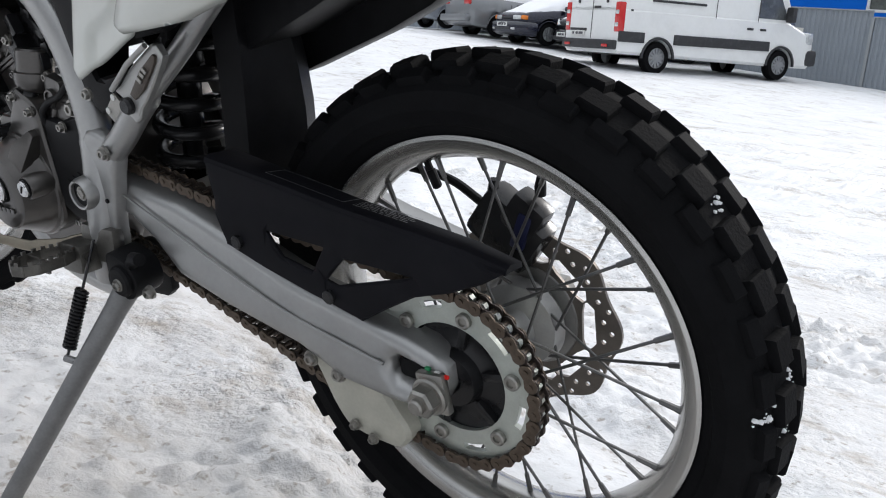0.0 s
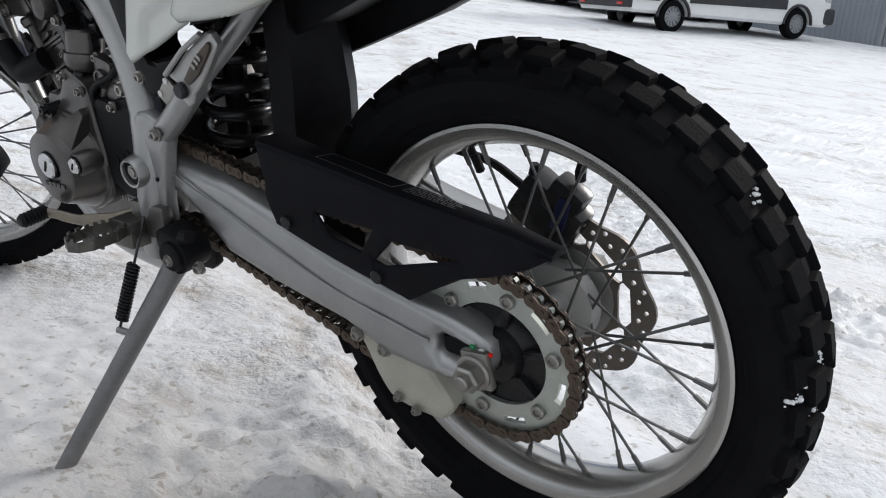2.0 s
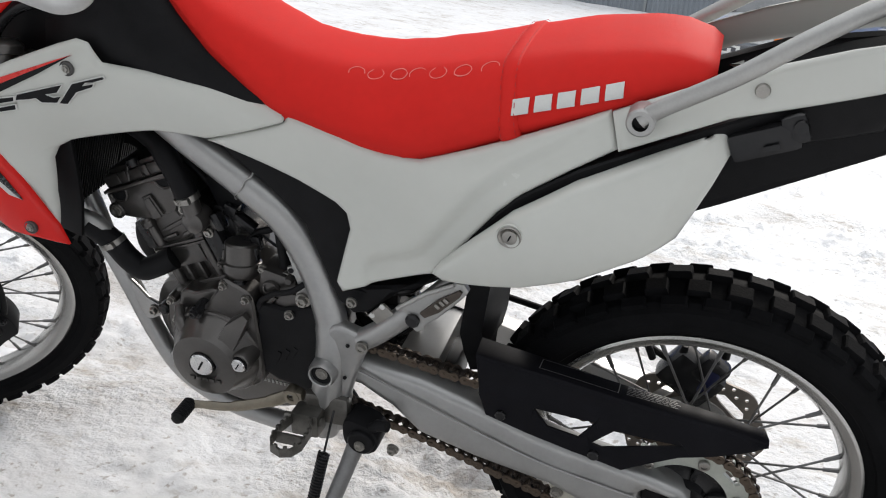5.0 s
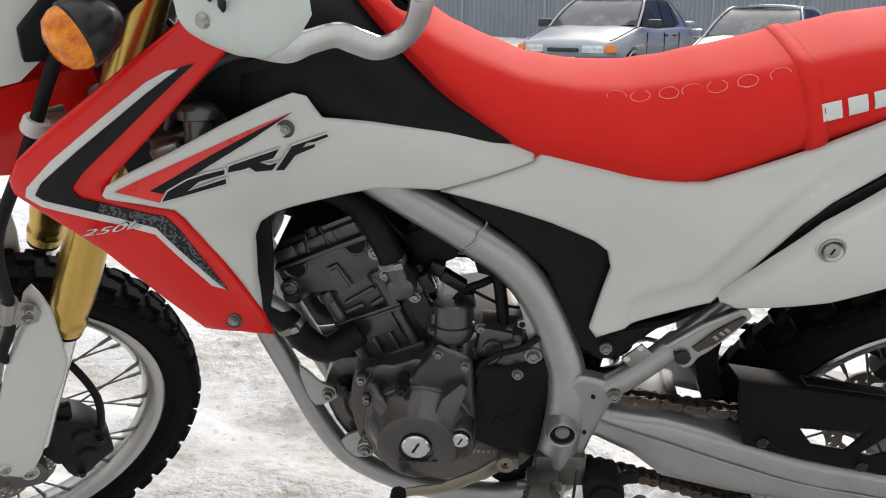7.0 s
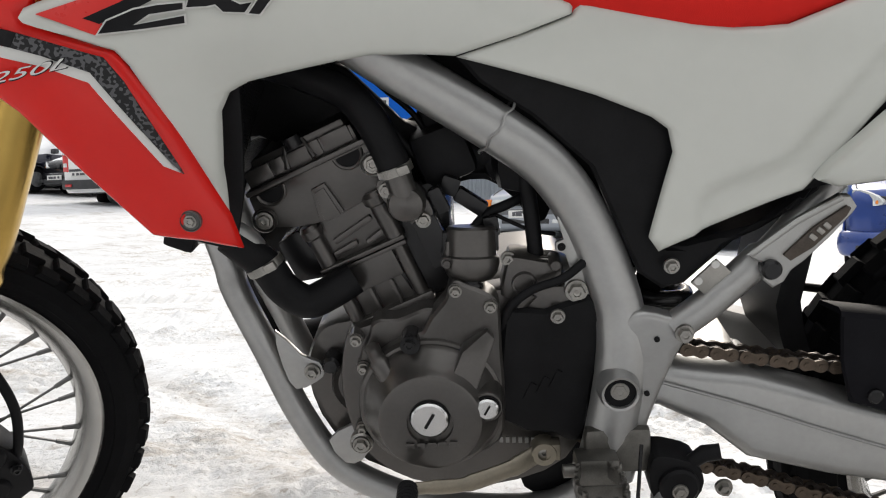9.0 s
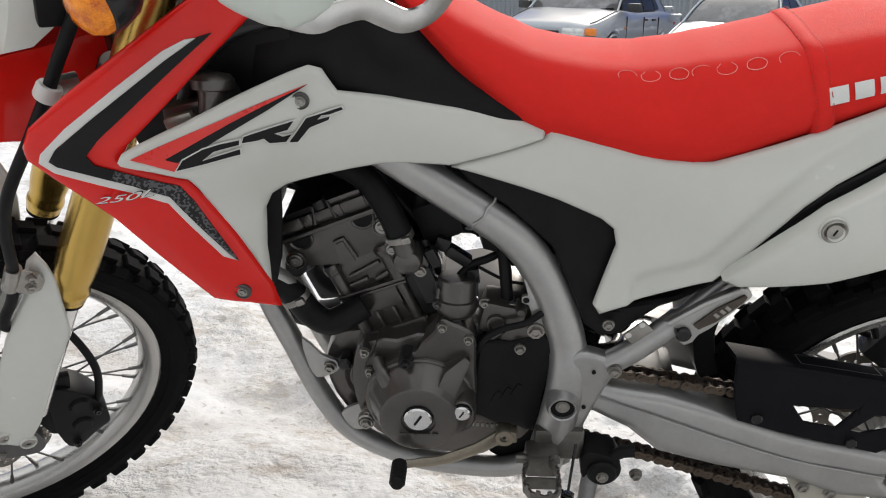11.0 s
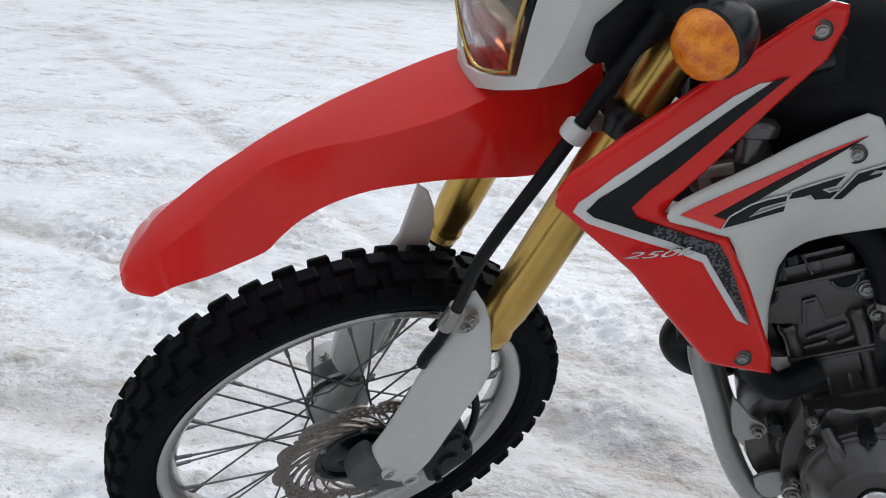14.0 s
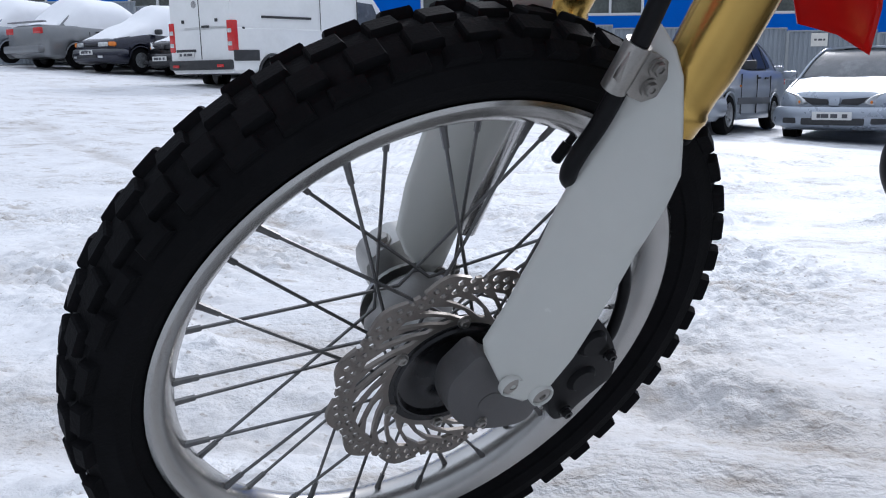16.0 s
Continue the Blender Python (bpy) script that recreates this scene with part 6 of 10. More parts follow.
# generator cover: stepped rim, cone and flat face, with its caps
CC = Vector((-0.7215, 0, 0.4275))
bm = bm_new()
lathe(bm, [(0.079, -0.085), (0.079, -0.113), (0.077, -0.1165), (0.0735, -0.118), (0.0715, -0.1215), (0.0695, -0.126), (0.0665, -0.129), (0.0555, -0.152), (0.0535, -0.1555), (0.050, -0.157), (0.024, -0.1575), (0.0235, -0.154), (0.0001, -0.154)], 72, c=CC)
cover = part("generator_cover", bm, ENGINE, bike, "round grey generator cover", smooth=25)
bm = bm_new()
LOBE = [(-0.752, 0.495), (-0.742, 0.509), (-0.728, 0.511), (-0.718, 0.528), (-0.703, 0.546), (-0.698, 0.560), (-0.690, 0.567), (-0.676, 0.561), (-0.666, 0.557), (-0.652, 0.548), (-0.646, 0.534), (-0.645, 0.49), (-0.643, 0.43), (-0.65, 0.38), (-0.70, 0.36), (-0.74, 0.40)]
join(bm, panel(smooth_path(LOBE, 3), lambda x, z: -0.116, 0.03, 0.006, 0.012))
SHOULDER = [(-0.800, 0.470), (-0.787, 0.500), (-0.783, 0.514), (-0.772, 0.520), (-0.755, 0.519), (-0.735, 0.527), (-0.715, 0.53), (-0.70, 0.50), (-0.72, 0.46), (-0.78, 0.44)]
join(bm, panel(smooth_path(SHOULDER, 2), lambda x, z: -0.099, 0.03, 0.005, 0.012))
part("cover_rim", bm, ENGINE, cover)
FIN = [(-0.700, 0.470), (-0.686, 0.499), (-0.660, 0.516), (-0.652, 0.507), (-0.676, 0.450)]
part("cover_fin", slab(FIN, [-0.150, -0.140, -0.126, -0.126, -0.150], -0.112, 0.003), ENGINE, cover)
bm = bm_new()
tube(bm, curve([(-0.783, -0.106, 0.492), (-0.776, -0.118, 0.484), (-0.766, -0.127, 0.470), (-0.759, -0.132, 0.459)], 4), [0.0085] * 5 + [0.011] * 8, 14)
part("cover_spout", bm, ENGINE, cover)
bm = bm_new()
tube(bm, curve([CC + Vector((0.0735 * math.cos(a), -0.1165, 0.0735 * math.sin(a))) for a in np.linspace(radians(48), radians(128), 9)], 3), 0.0042, 8)
part("cover_ridge", bm, ENGINE, cover)
for (x, z, r, y) in ((-0.7215, 0.4345, 0.0192, -0.158), (-0.6625, 0.441, 0.0117, -0.150)):
    bm = bm_new()
    lathe(bm, [(r, y + 0.01), (r, y - 0.004), (r - 0.002, y - 0.006), (0.0001, y - 0.006)], 36, c=(x, 0, z))
    cap = part("cover_cap", bm, CHROME, cover, "bright aluminium screw cap")
    bm = bm_new()
    box(bm, (x, y - 0.006, z), (r * 0.95, 0.002, r * 0.16), Matrix.Rotation(radians(38 if r > 0.02 else -60), 3, "Y"))
    part("screw_slot", bm, BLACK, cap, smooth=0)
    bm = bm_new()
    lathe(bm, [(r, y + 0.002), (r + 0.0006, y - 0.0016), (r + 0.0016, y - 0.0016), (r + 0.0020, y + 0.004)], 36, c=(x, 0, z))
    part("cap_seal", bm, BLACK, cover)
bm = bm_new()
lathe(bm, [(0.0175, -0.10), (0.0175, -0.147), (0.0155, -0.150), (0.0140, -0.150)], 28, c=(-0.6625, 0, 0.441))
part("cap_boss", bm, ENGINE, cover)
# raised bars in place of the cast maker's mark
for k in range(5):
    bm = bm_new()
    box(bm, (-0.743 + k * 0.0112, -0.1585, 0.4035 + 0.0003 * k), (0.0085, 0.003, 0.006), bev=0.0005)
    part("cast_mark", bm, ENGINE, cover)
for x, z, y in ((-0.800, 0.498, -0.100), (-0.794, 0.466, -0.102), (-0.801, 0.391, -0.098), (-0.691, 0.557, -0.115), (-0.656, 0.539, -0.116)):
    bm = bm_new()
    tube(bm, [(x, -0.08, z), (x, y, z)], 0.0082, 14)
    boss = part("bolt_boss", bm, ENGINE, cover)
    bm = bm_new()
    bolt(bm, (x, y, z), 0.0058, 0.009)
    part("cover_bolt", bm, STEEL, cover)
bm = bm_new()
tube(bm, [(-0.740, -0.09, 0.503), (-0.740, -0.128, 0.503)], 0.0105, 14)
bolt(bm, (-0.740, -0.128, 0.506), 0.0075, 0.010)
part("boss_bolt", bm, BLACK_GLOSS, cover, "black painted cover bolt")
bm = bm_new()
lathe(bm, [(0.040, -0.05), (0.040, -0.072), (0.037, -0.078), (0.032, -0.074), (0.028, -0.074), (0.025, -0.080), (0.020, -0.080), (0.018, -0.076), (0.0001, -0.076)], 34, c=(-0.796, 0, 0.432))
part("side_boss", bm, ENGINE, engine)
bm = bm_new()
lathe(bm, [(0.010, -0.06), (0.010, -0.082), (0.007, -0.086), (0.0001, -0.087)], 18, c=(-0.833, 0, 0.460))
part("case_plug", bm, BLACK_GLOSS, engine)

# starter motor with its neck
bm = bm_new()
ax = Vector((0.03, 0.22, 1)).normalized()
q = Vector((0, 0, 1)).rotation_difference(ax).to_matrix()
lathe(bm, [(0.0001, 0.034), (0.024, 0.034), (0.0265, 0.031), (0.0265, 0.004), (0.0295, 0.002), (0.0295, -0.006), (0.0275, -0.014), (0.0225, -0.021), (0.015, -0.024), (0.0001, -0.024)], 32, "z", (-0.674, -0.084, 0.581), turn=q)
starter = part("starter_motor", bm, ENGINE, bike, "grey starter motor")
bm = bm_new()
tube(bm, [(-0.674, -0.094, 0.570), (-0.675, -0.104, 0.545)], [0.0095, 0.012], 18)
part("starter_neck", bm, BLACK_GLOSS, starter)
for z, y in ((0.567, -0.0965), (0.557, -0.100)):
    bm = bm_new()
    lathe(bm, [(0.0098, -0.002), (0.0118, -0.002), (0.0118, 0.002), (0.0098, 0.002)], 20, "z", (-0.6743, y, z), closed=True, turn=q)
    part("starter_clip", bm, BLACK_GLOSS, starter)
bm = bm_new()
tube(bm, [(-0.699, -0.085, 0.583), (-0.699, -0.102, 0.583)], 0.0065, 12)
bolt(bm, (-0.699, -0.102, 0.583), 0.0052, 0.005)
tube(bm, [(-0.699, -0.095, 0.583), (-0.697, -0.09, 0.602)], 0.0035, 8)
part("starter_bolt", bm, ENGINE, starter)
for sgn in (-1, 1):
    bm = bm_new()
    box(bm, (-0.674 + sgn * 0.026, -0.082, 0.600), (0.006, 0.012, 0.022), bev=0.002)
    part("starter_lug", bm, BLACK_GLOSS, starter)
# thermostat elbow: a lozenge flange with two bolts and a round body
bm = bm_new()
FL = [(-0.769, 0.660), (-0.760, 0.671), (-0.745, 0.668), (-0.720, 0.650), (-0.711, 0.628), (-0.718, 0.614), (-0.731, 0.617), (-0.756, 0.638)]
join(bm, slab(smooth_path(FL, 3), -0.082, -0.068, 0.003))
lathe(bm, [(0.020, -0.070), (0.020, -0.092), (0.017, -0.100), (0.009, -0.104), (0.0001, -0.105)], 26, c=(-0.738, 0, 0.645))
tube(bm, [(-0.738, -0.090, 0.650), (-0.744, -0.088, 0.668), (-0.747, -0.087, 0.680)], 0.0145, 18)
thermo = part("thermostat_housing", bm, ENGINE, engine, "dark cast coolant elbow")
for x, z in ((-0.758, 0.658), (-0.722, 0.625)):
    bm = bm_new()
    tube(bm, [(x, -0.070, z), (x, -0.086, z)], 0.0085, 14)
    bolt(bm, (x, -0.086, z), 0.0072, 0.006)
    part("housing_bolt", bm, STEEL, thermo)


def hose(name, pts, r, mat=None, label=""):
    bm = bm_new()
    tube(bm, curve(pts, 7), r, 14)
    return part(name, bm, mat or BLACK, bike, label)


def clip(c, d, r):
    """A worm drive hose clip round d."""
    d = Vector(d).normalized()
    bm = bm_new()
    q = Vector((0, 0, 1)).rotation_difference(d).to_matrix()
    lathe(bm, [(r, -0.0045), (r + 0.0015, -0.0045), (r + 0.0015, 0.0045), (r, 0.0045)], 24, "z", c, closed=True, turn=q)
    for k in range(9):
        a = radians(205 + k * 9)
        p = Vector(c) + q @ Vector(((r + 0.0016) * math.cos(a), (r + 0.0016) * math.sin(a), 0))
        box(bm, p, (0.0012, 0.0012, 0.007), q)
    o = Vector(c) + q @ Vector(((r + 0.004) * math.cos(radians(300)), (r + 0.004) * math.sin(radians(300)), 0))
    box(bm, o, (0.012, 0.007, 0.009), q, bev=0.0015)
    part("hose_clip", bm, STEEL, bike, "zinc worm drive hose clip")


hose("coolant_hose", [(-0.7465, -0.087, 0.676), (-0.752, -0.085, 0.692), (-0.762, -0.083, 0.715), (-0.775, -0.08, 0.737), (-0.797, -0.07, 0.757), (-0.85, -0.06, 0.78), (-0.92, -0.05, 0.80)], 0.0172)
clip((-0.7478, -0.087, 0.680), (-0.32, 0, 1), 0.0172)
hose("lower_coolant_hose", [(-0.80, -0.075, 0.560), (-0.826, -0.085, 0.547), (-0.850, -0.09, 0.540), (-0.874, -0.09, 0.556), (-0.890, -0.095, 0.585), (-0.92, -0.105, 0.62)], 0.0185)
clip((-0.889, -0.095, 0.584), (-0.5, 0, 1), 0.0185)
part("exhaust_port", slab([(-0.055, 0.055), (-0.085, 0.05), (-0.085, 0.0), (-0.045, -0.01)], -0.045, 0.045, 0.006), BLACK_GLOSS, engine, m=LEANING)
bm = bm_new()
tube(bm, curve([(-0.893, -0.095, 0.590), (-0.905, -0.10, 0.613), (-0.925, -0.108, 0.628), (-0.955, -0.11, 0.63)], 5), 0.0145, 16)
part("radiator_spout", bm, ALU, bike, "bare aluminium radiator spout")
hose("breather_hose", [(-0.606, -0.078, 0.568), (-0.608, -0.075, 0.60), (-0.615, -0.068, 0.66), (-0.63, -0.05, 0.74)], 0.0085)
clip((-0.606, -0.078, 0.577), (0, 0, 1), 0.0085)
hose("thin_cable", [(-0.548, -0.104, 0.590), (-0.561, -0.110, 0.581), (-0.582, -0.113, 0.566), (-0.612, -0.113, 0.555), (-0.635, -0.112, 0.536), (-0.645, -0.10, 0.50)], 0.0046)
hose("wiring_tube", [(-0.61, -0.05, 0.640), (-0.635, -0.06, 0.631), (-0.655, -0.062, 0.623), (-0.672, -0.07, 0.608)], 0.0055)
hose("clutch_cable", [(-0.664, -0.062, 0.632), (-0.64, -0.065, 0.618), (-0.61, -0.07, 0.605), (-0.585, -0.07, 0.60)], 0.0022)
hose("throttle_cable", [(-0.70, -0.04, 0.64), (-0.78, -0.06, 0.75), (-0.9, -0.06, 0.86), (-1.0, -0.05, 0.98)], 0.004)
for c, s, ang in (((-0.673, -0.062, 0.637), (0.036, 0.016, 0.016), 35), ((-0.694, -0.06, 0.655), (0.020, 0.018, 0.020), 20), ((-0.652, -0.07, 0.612), (0.016, 0.014, 0.022), -10), ((-0.705, -0.08, 0.645), (0.014, 0.016, 0.028), -25), ((-0.712, -0.07, 0.60), (0.026, 0.03, 0.055), -22)):
    bm = bm_new()
    box(bm, c, s, Matrix.Rotation(radians(ang), 3, "Y"), bev=0.003)
    part("wiring_connector", bm, BLACK_GLOSS, bike, "black plastic wiring connector")
# throttle body and rear engine details
bm = bm_new()
box(bm, (-0.62, -0.005, 0.690), (0.09, 0.08, 0.06), Matrix.Rotation(radians(-20), 3, "Y"), bev=0.015)
box(bm, (-0.70, -0.02, 0.685), (0.06, 0.08, 0.06), Matrix.Rotation(radians(-20), 3, "Y"), bev=0.012)
lathe(bm, [(0.024, -0.05), (0.024, 0.05)], 20, "x", (-0.65, -0.02, 0.68))
part("throttle_body", bm, BLACK, bike, "black throttle body")
bm = bm_new()
box(bm, (-0.612, -0.075, 0.558), (0.060, 0.05, 0.05), Matrix.Rotation(radians(12), 3, "Y"), bev=0.010)
lathe(bm, [(0.0001, -0.103), (0.0095, -0.103), (0.0100, -0.1055), (0.0125, -0.1055), (0.0135, -0.10), (0.0135, -0.08)], 22, c=(-0.62, 0, 0.557))
lathe(bm, [(0.0001, -0.108), (0.005, -0.108), (0.007, -0.102), (0.007, -0.08)], 16, c=(-0.588, 0, 0.578))
box(bm, (-0.592, -0.08, 0.538), (0.055, 0.05, 0.035), bev=0.01)
tube(bm, [(-0.632, -0.098, 0.525), (-0.612, -0.102, 0.548)], 0.0075, 12)
part("gearbox_housing", bm, ENGINE, engine)
for x, z, y in ((-0.587, 0.526, -0.115), (-0.636, 0.582, -0.09)):
    bm = bm_new()
    bolt(bm, (x, y, z), 0.0068, 0.008)
    part("gearbox_bolt", bm, STEEL, engine)
# Added black blocks darken the gaps in place of airbox and wires.
DUCT = [(-0.985, 0.67), (-0.985, 0.87), (-0.83, 0.87), (-0.816, 0.778), (-0.752, 0.708), (-0.715, 0.70), (-0.705, 0.645), (-0.76, 0.63), (-0.84, 0.66), (-0.91, 0.70)]
part("air_duct", slab(smooth_path(DUCT, 2), 0.005, 0.055, 0.012), BLACK, bike, "black plastic air duct")
DUCT = [(-0.765, 0.79), (-0.722, 0.722), (-0.718, 0.655), (-0.705, 0.641), (-0.689, 0.648), (-0.656, 0.651), (-0.63, 0.632), (-0.60, 0.60), (-0.585, 0.62), (-0.56, 0.70), (-0.60, 0.80), (-0.70, 0.84)]
part("air_hose", slab(smooth_path(DUCT, 2), -0.03, 0.05, 0.008), BLACK, bike, "black block filling the gap behind the engine")
# Added plate, blocks the sun coming through from the far side.
part("right_cover", slab([(-0.86, 0.64), (-0.56, 0.64), (-0.56, 0.80), (-0.70, 0.80), (-0.737, 0.702), (-0.765, 0.688), (-0.80, 0.738), (-0.86, 0.72)], 0.095, 0.105, 0.003), BLACK, bike)
part("inlet_tract", slab(smooth_path([(-0.735, 0.655), (-0.70, 0.648), (-0.694, 0.60), (-0.70, 0.54), (-0.74, 0.53), (-0.76, 0.59)], 2), -0.06, 0.05, 0.01), BLACK_GLOSS, bike, "black intake rubber behind the cylinder")
# Another added black plate, closes the bright gap behind the hose.
part("intake_cover", slab(smooth_path([(-0.815, 0.779), (-0.80, 0.774), (-0.742, 0.714), (-0.714, 0.698), (-0.716, 0.66), (-0.768, 0.68), (-0.80, 0.72)], 1), -0.014, -0.004, 0.002), BLACK, bike, "black plate filling the gap behind the coolant hose")
hose("vent_cable", [(-0.80, -0.03, 0.792), (-0.764, -0.03, 0.757), (-0.732, -0.03, 0.727), (-0.715, -0.03, 0.70)], 0.0032)
# Added black plate keeps the opening behind the footrest dark.
part("lower_frame_bracket", slab(smooth_path([(-0.629, 0.309), (-0.577, 0.345), (-0.522, 0.353), (-0.505, 0.30), (-0.521, 0.270), (-0.6, 0.272)], 2), -0.066, -0.052, 0.004), BLACK, bike, "black plate filling the gap between the frame tubes")
bm = bm_new()
lathe(bm, [(0.013, -0.098), (0.013, -0.108), (0.011, -0.110)], 20, c=(-0.802, 0, 0.377))
bolt(bm, (-0.802, -0.109, 0.377), 0.0085, 0.008)
part("engine_mount_bolt", bm, STEEL, bike, "zinc engine mount bolt")
# lug behind the spar
LUGP = [(-0.587, 0.630), (-0.580, 0.605), (-0.588, 0.602), (-0.588, 0.593), (-0.578, 0.589), (-0.573, 0.572), (-0.579, 0.555), (-0.577, 0.541), (-0.566, 0.535), (-0.553, 0.54), (-0.548, 0.56), (-0.552, 0.58), (-0.560, 0.60), (-0.570, 0.63)]
lug = part("frame_lug", slab(LUGP, -0.105, -0.098, 0.0018), ALU, bike, "silver frame lug")
bm = bm_new()
bolt(bm, (-0.567, -0.105, 0.550), 0.0105, 0.010)
part("lug_bolt", bm, STEEL, lug)
bm = bm_new()
lathe(bm, [(0.0001, -0.1062), (0.0042, -0.1062), (0.0042, -0.104)], 14, c=(-0.582, 0, 0.5975))
part("lug_hole", bm, BLACK, lug)
# sprocket cover
COV = [(-0.645, 0.50), (-0.636, 0.533), (-0.60, 0.530), (-0.555, 0.545), (-0.535, 0.53), (-0.537, 0.50), (-0.550, 0.44), (-0.560, 0.375), (-0.592, 0.385), (-0.646, 0.402)]
bm = panel(smooth_path(COV, 2), lambda x, z: -0.112, 0.03, 0.008, 0.012)
sc = part("sprocket_cover", bm, BLACK, bike, "black plastic front sprocket cover")
for k, (x, z) in enumerate(((-0.617, 0.438), (-0.603, 0.445), (-0.589, 0.452))):
    bm = bm_new()
    box(bm, (x, -0.1125, z), (0.006, 0.002, 0.022), Matrix.Rotation(radians(25), 3, "Y"))
    part("moulded_mark", bm, BLACK, sc)
# sump and serial plate bars
bm = bm_new()
box(bm, (-0.69, 0.0, 0.325), (0.17, 0.13, 0.05), bev=0.02)
part("sump", bm, ENGINE, engine)
for k in range(7):
    bm = bm_new()
    box(bm, (-0.655 + k * 0.007, -0.0965, 0.372 - 0.0004 * k), (0.004, 0.002, 0.007))
    part("serial_bar", bm, ALU, engine, smooth=0)

# ---- gear lever, footrest, stand ----
bm = bm_new()
pts = curve([(-0.610, -0.105, 0.357), (-0.64, -0.125, 0.352), (-0.69, -0.150, 0.350), (-0.725, -0.166, 0.358), (-0.742, -0.173, 0.361)], 6)
tube(bm, pts, [0.0125] * 6 + [0.0105] * 6 + [0.0085] * 6 + [0.0075] * (len(pts) - 18), 14, flat=0.55)
lathe(bm, [(0.007, -0.095), (0.007, -0.1155), (0.0135, -0.1155), (0.0145, -0.113), (0.0145, -0.095)], 20, c=(-0.602, 0, 0.362))
box(bm, (-0.592, -0.1055, 0.364), (0.016, 0.018, 0.020), bev=0.002)
lever = part("gear_lever", bm, material("worn_lever_metal", (0.24, 0.215, 0.17), 0.42, 0.7, 0.15, 40, dirt=0.3, dirt_color=(0.1, 0.09, 0.08)), bike, "worn brownish metal gear lever with rubber toe")
bm = bm_new()
prof = [(0.007, -0.168)]
for k in range(7):
    prof += [(0.0098, -0.1710 - k * 0.0056), (0.0112, -0.1726 - k * 0.0056), (0.0112, -0.1742 - k * 0.0056), (0.0098, -0.1756 - k * 0.0056)]
lathe(bm, prof + [(0.008, -0.213), (0.0001, -0.2135)], 18, c=(-0.747, 0, 0.361))
part("toe_rubber", bm, BLACK, lever)
bm = bm_new()
lathe(bm, [(0.0068, -0.112), (0.003, -0.113), (0.003, -0.108), (0.0001, -0.108)], 18, c=(-0.602, 0, 0.362))
part("splined_shaft", bm, STEEL, lever)
# footrest: a toothed open cage
bm = bm_new()
x0, y0, z0 = -0.556, -0.168, 0.373
o = [(x0 - 0.014, y0), (x0 - 0.022, y0 - 0.03), (x0 - 0.022, y0 - 0.058), (x0 - 0.014, y0 - 0.074), (x0 + 0.002, y0 - 0.081), (x0 + 0.016, y0 - 0.076), (x0 + 0.024, y0 - 0.06), (x0 + 0.024, y0 - 0.025), (x0 + 0.014, y0)]
for (xa, ya), (xb, yb) in zip(o, o[1:] + o[:1]):
    d = Vector((xb - xa, yb - ya, 0))
    box(bm, ((xa + xb) / 2, (ya + yb) / 2, z0 + 0.003), (d.length + 0.004, 0.004, 0.014), Matrix.Rotation(math.atan2(d.y, d.x), 3, "Z"), bev=0.001)
    n = max(1, int(d.length / 0.0095))
    for k in range(n):
        p = Vector((xa, ya, 0)).lerp(Vector((xb, yb, 0)), (k + 0.5) / n)
        box(bm, (p.x, p.y, z0 + 0.0115), (0.006, 0.004, 0.006), Matrix.Rotation(math.atan2(d.y, d.x), 3, "Z"), bev=0.001)
box(bm, (x0, y0 - 0.045, z0), (0.044, 0.004, 0.018), bev=0.001)
foot_m = Matrix.Translation((x0, y0, z0)) @ Matrix.Rotation(radians(-6), 4, "X") @ Matrix.Rotation(radians(2), 4, "Z") @ Matrix.Translation((-x0, -y0, -z0))
PEG = material("worn_footrest_steel", (0.13, 0.125, 0.115), 0.4, 0.8, 0.25, 60, dirt=0.4, dirt_color=(0.06, 0.055, 0.05))
peg = part("footrest", bm, PEG, bike, "toothed dark steel footrest", smooth=0, m=foot_m)
bm = bm_new()
box(bm, (x0 + 0.005, y0 + 0.012, z0 - 0.004), (0.045, 0.035, 0.04), bev=0.006)
tube(bm, [(x0 - 0.03, y0 + 0.006, z0), (x0 + 0.03, y0 + 0.006, z0)], 0.007, 12)
box(bm, (x0 + 0.03, y0 + 0.03, z0 + 0.012), (0.07, 0.02, 0.05), bev=0.008)
part("footrest_bracket", bm, PEG, peg)
bm = bm_new()
n = 40
tube(bm, [(x0 - 0.018 + 0.036 * k / n, y0 + 0.006 + 0.0105 * math.cos(k * 0.9), z0 + 0.0105 * math.sin(k * 0.9)) for k in range(n)], 0.0016, 5)
part("return_spring", bm, STEEL, peg)
# side stand
STAND_TOP, STAND_FOOT = Vector((-0.475, -0.135, 0.345)), Vector((-0.545, -0.352, 0.092))
bm = bm_new()
SB = [(-0.496, 0.372), (-0.488, 0.384), (-0.466, 0.380), (-0.447, 0.372), (-0.439, 0.352), (-0.446, 0.332), (-0.464, 0.322), (-0.484, 0.326), (-0.495, 0.343)]
join(bm, slab(smooth_path(SB, 2), -0.158, -0.115, 0.006))
lathe(bm, [(0.0001, -0.166), (0.018, -0.166), (0.021, -0.163), (0.021, -0.15)], 24, c=(-0.466, 0, 0.350))
tube(bm, [(-0.452, -0.150, 0.372), (-0.440, -0.152, 0.383), (-0.424, -0.154, 0.386)], [0.008, 0.009, 0.0085], 12)
bracket = part("stand_bracket", bm, BLACK, bike, "black side stand bracket and switch")
bm = bm_new()
bolt(bm, (-0.466, -0.166, 0.347), 0.0075, 0.006)
part("stand_pivot_bolt", bm, STEEL, bracket)
bm = bm_new()
bolt(bm, (-0.418, -0.152, 0.343), 0.008, 0.010)
part("stand_stop", bm, STEEL, bracket)
bm = bm_new()
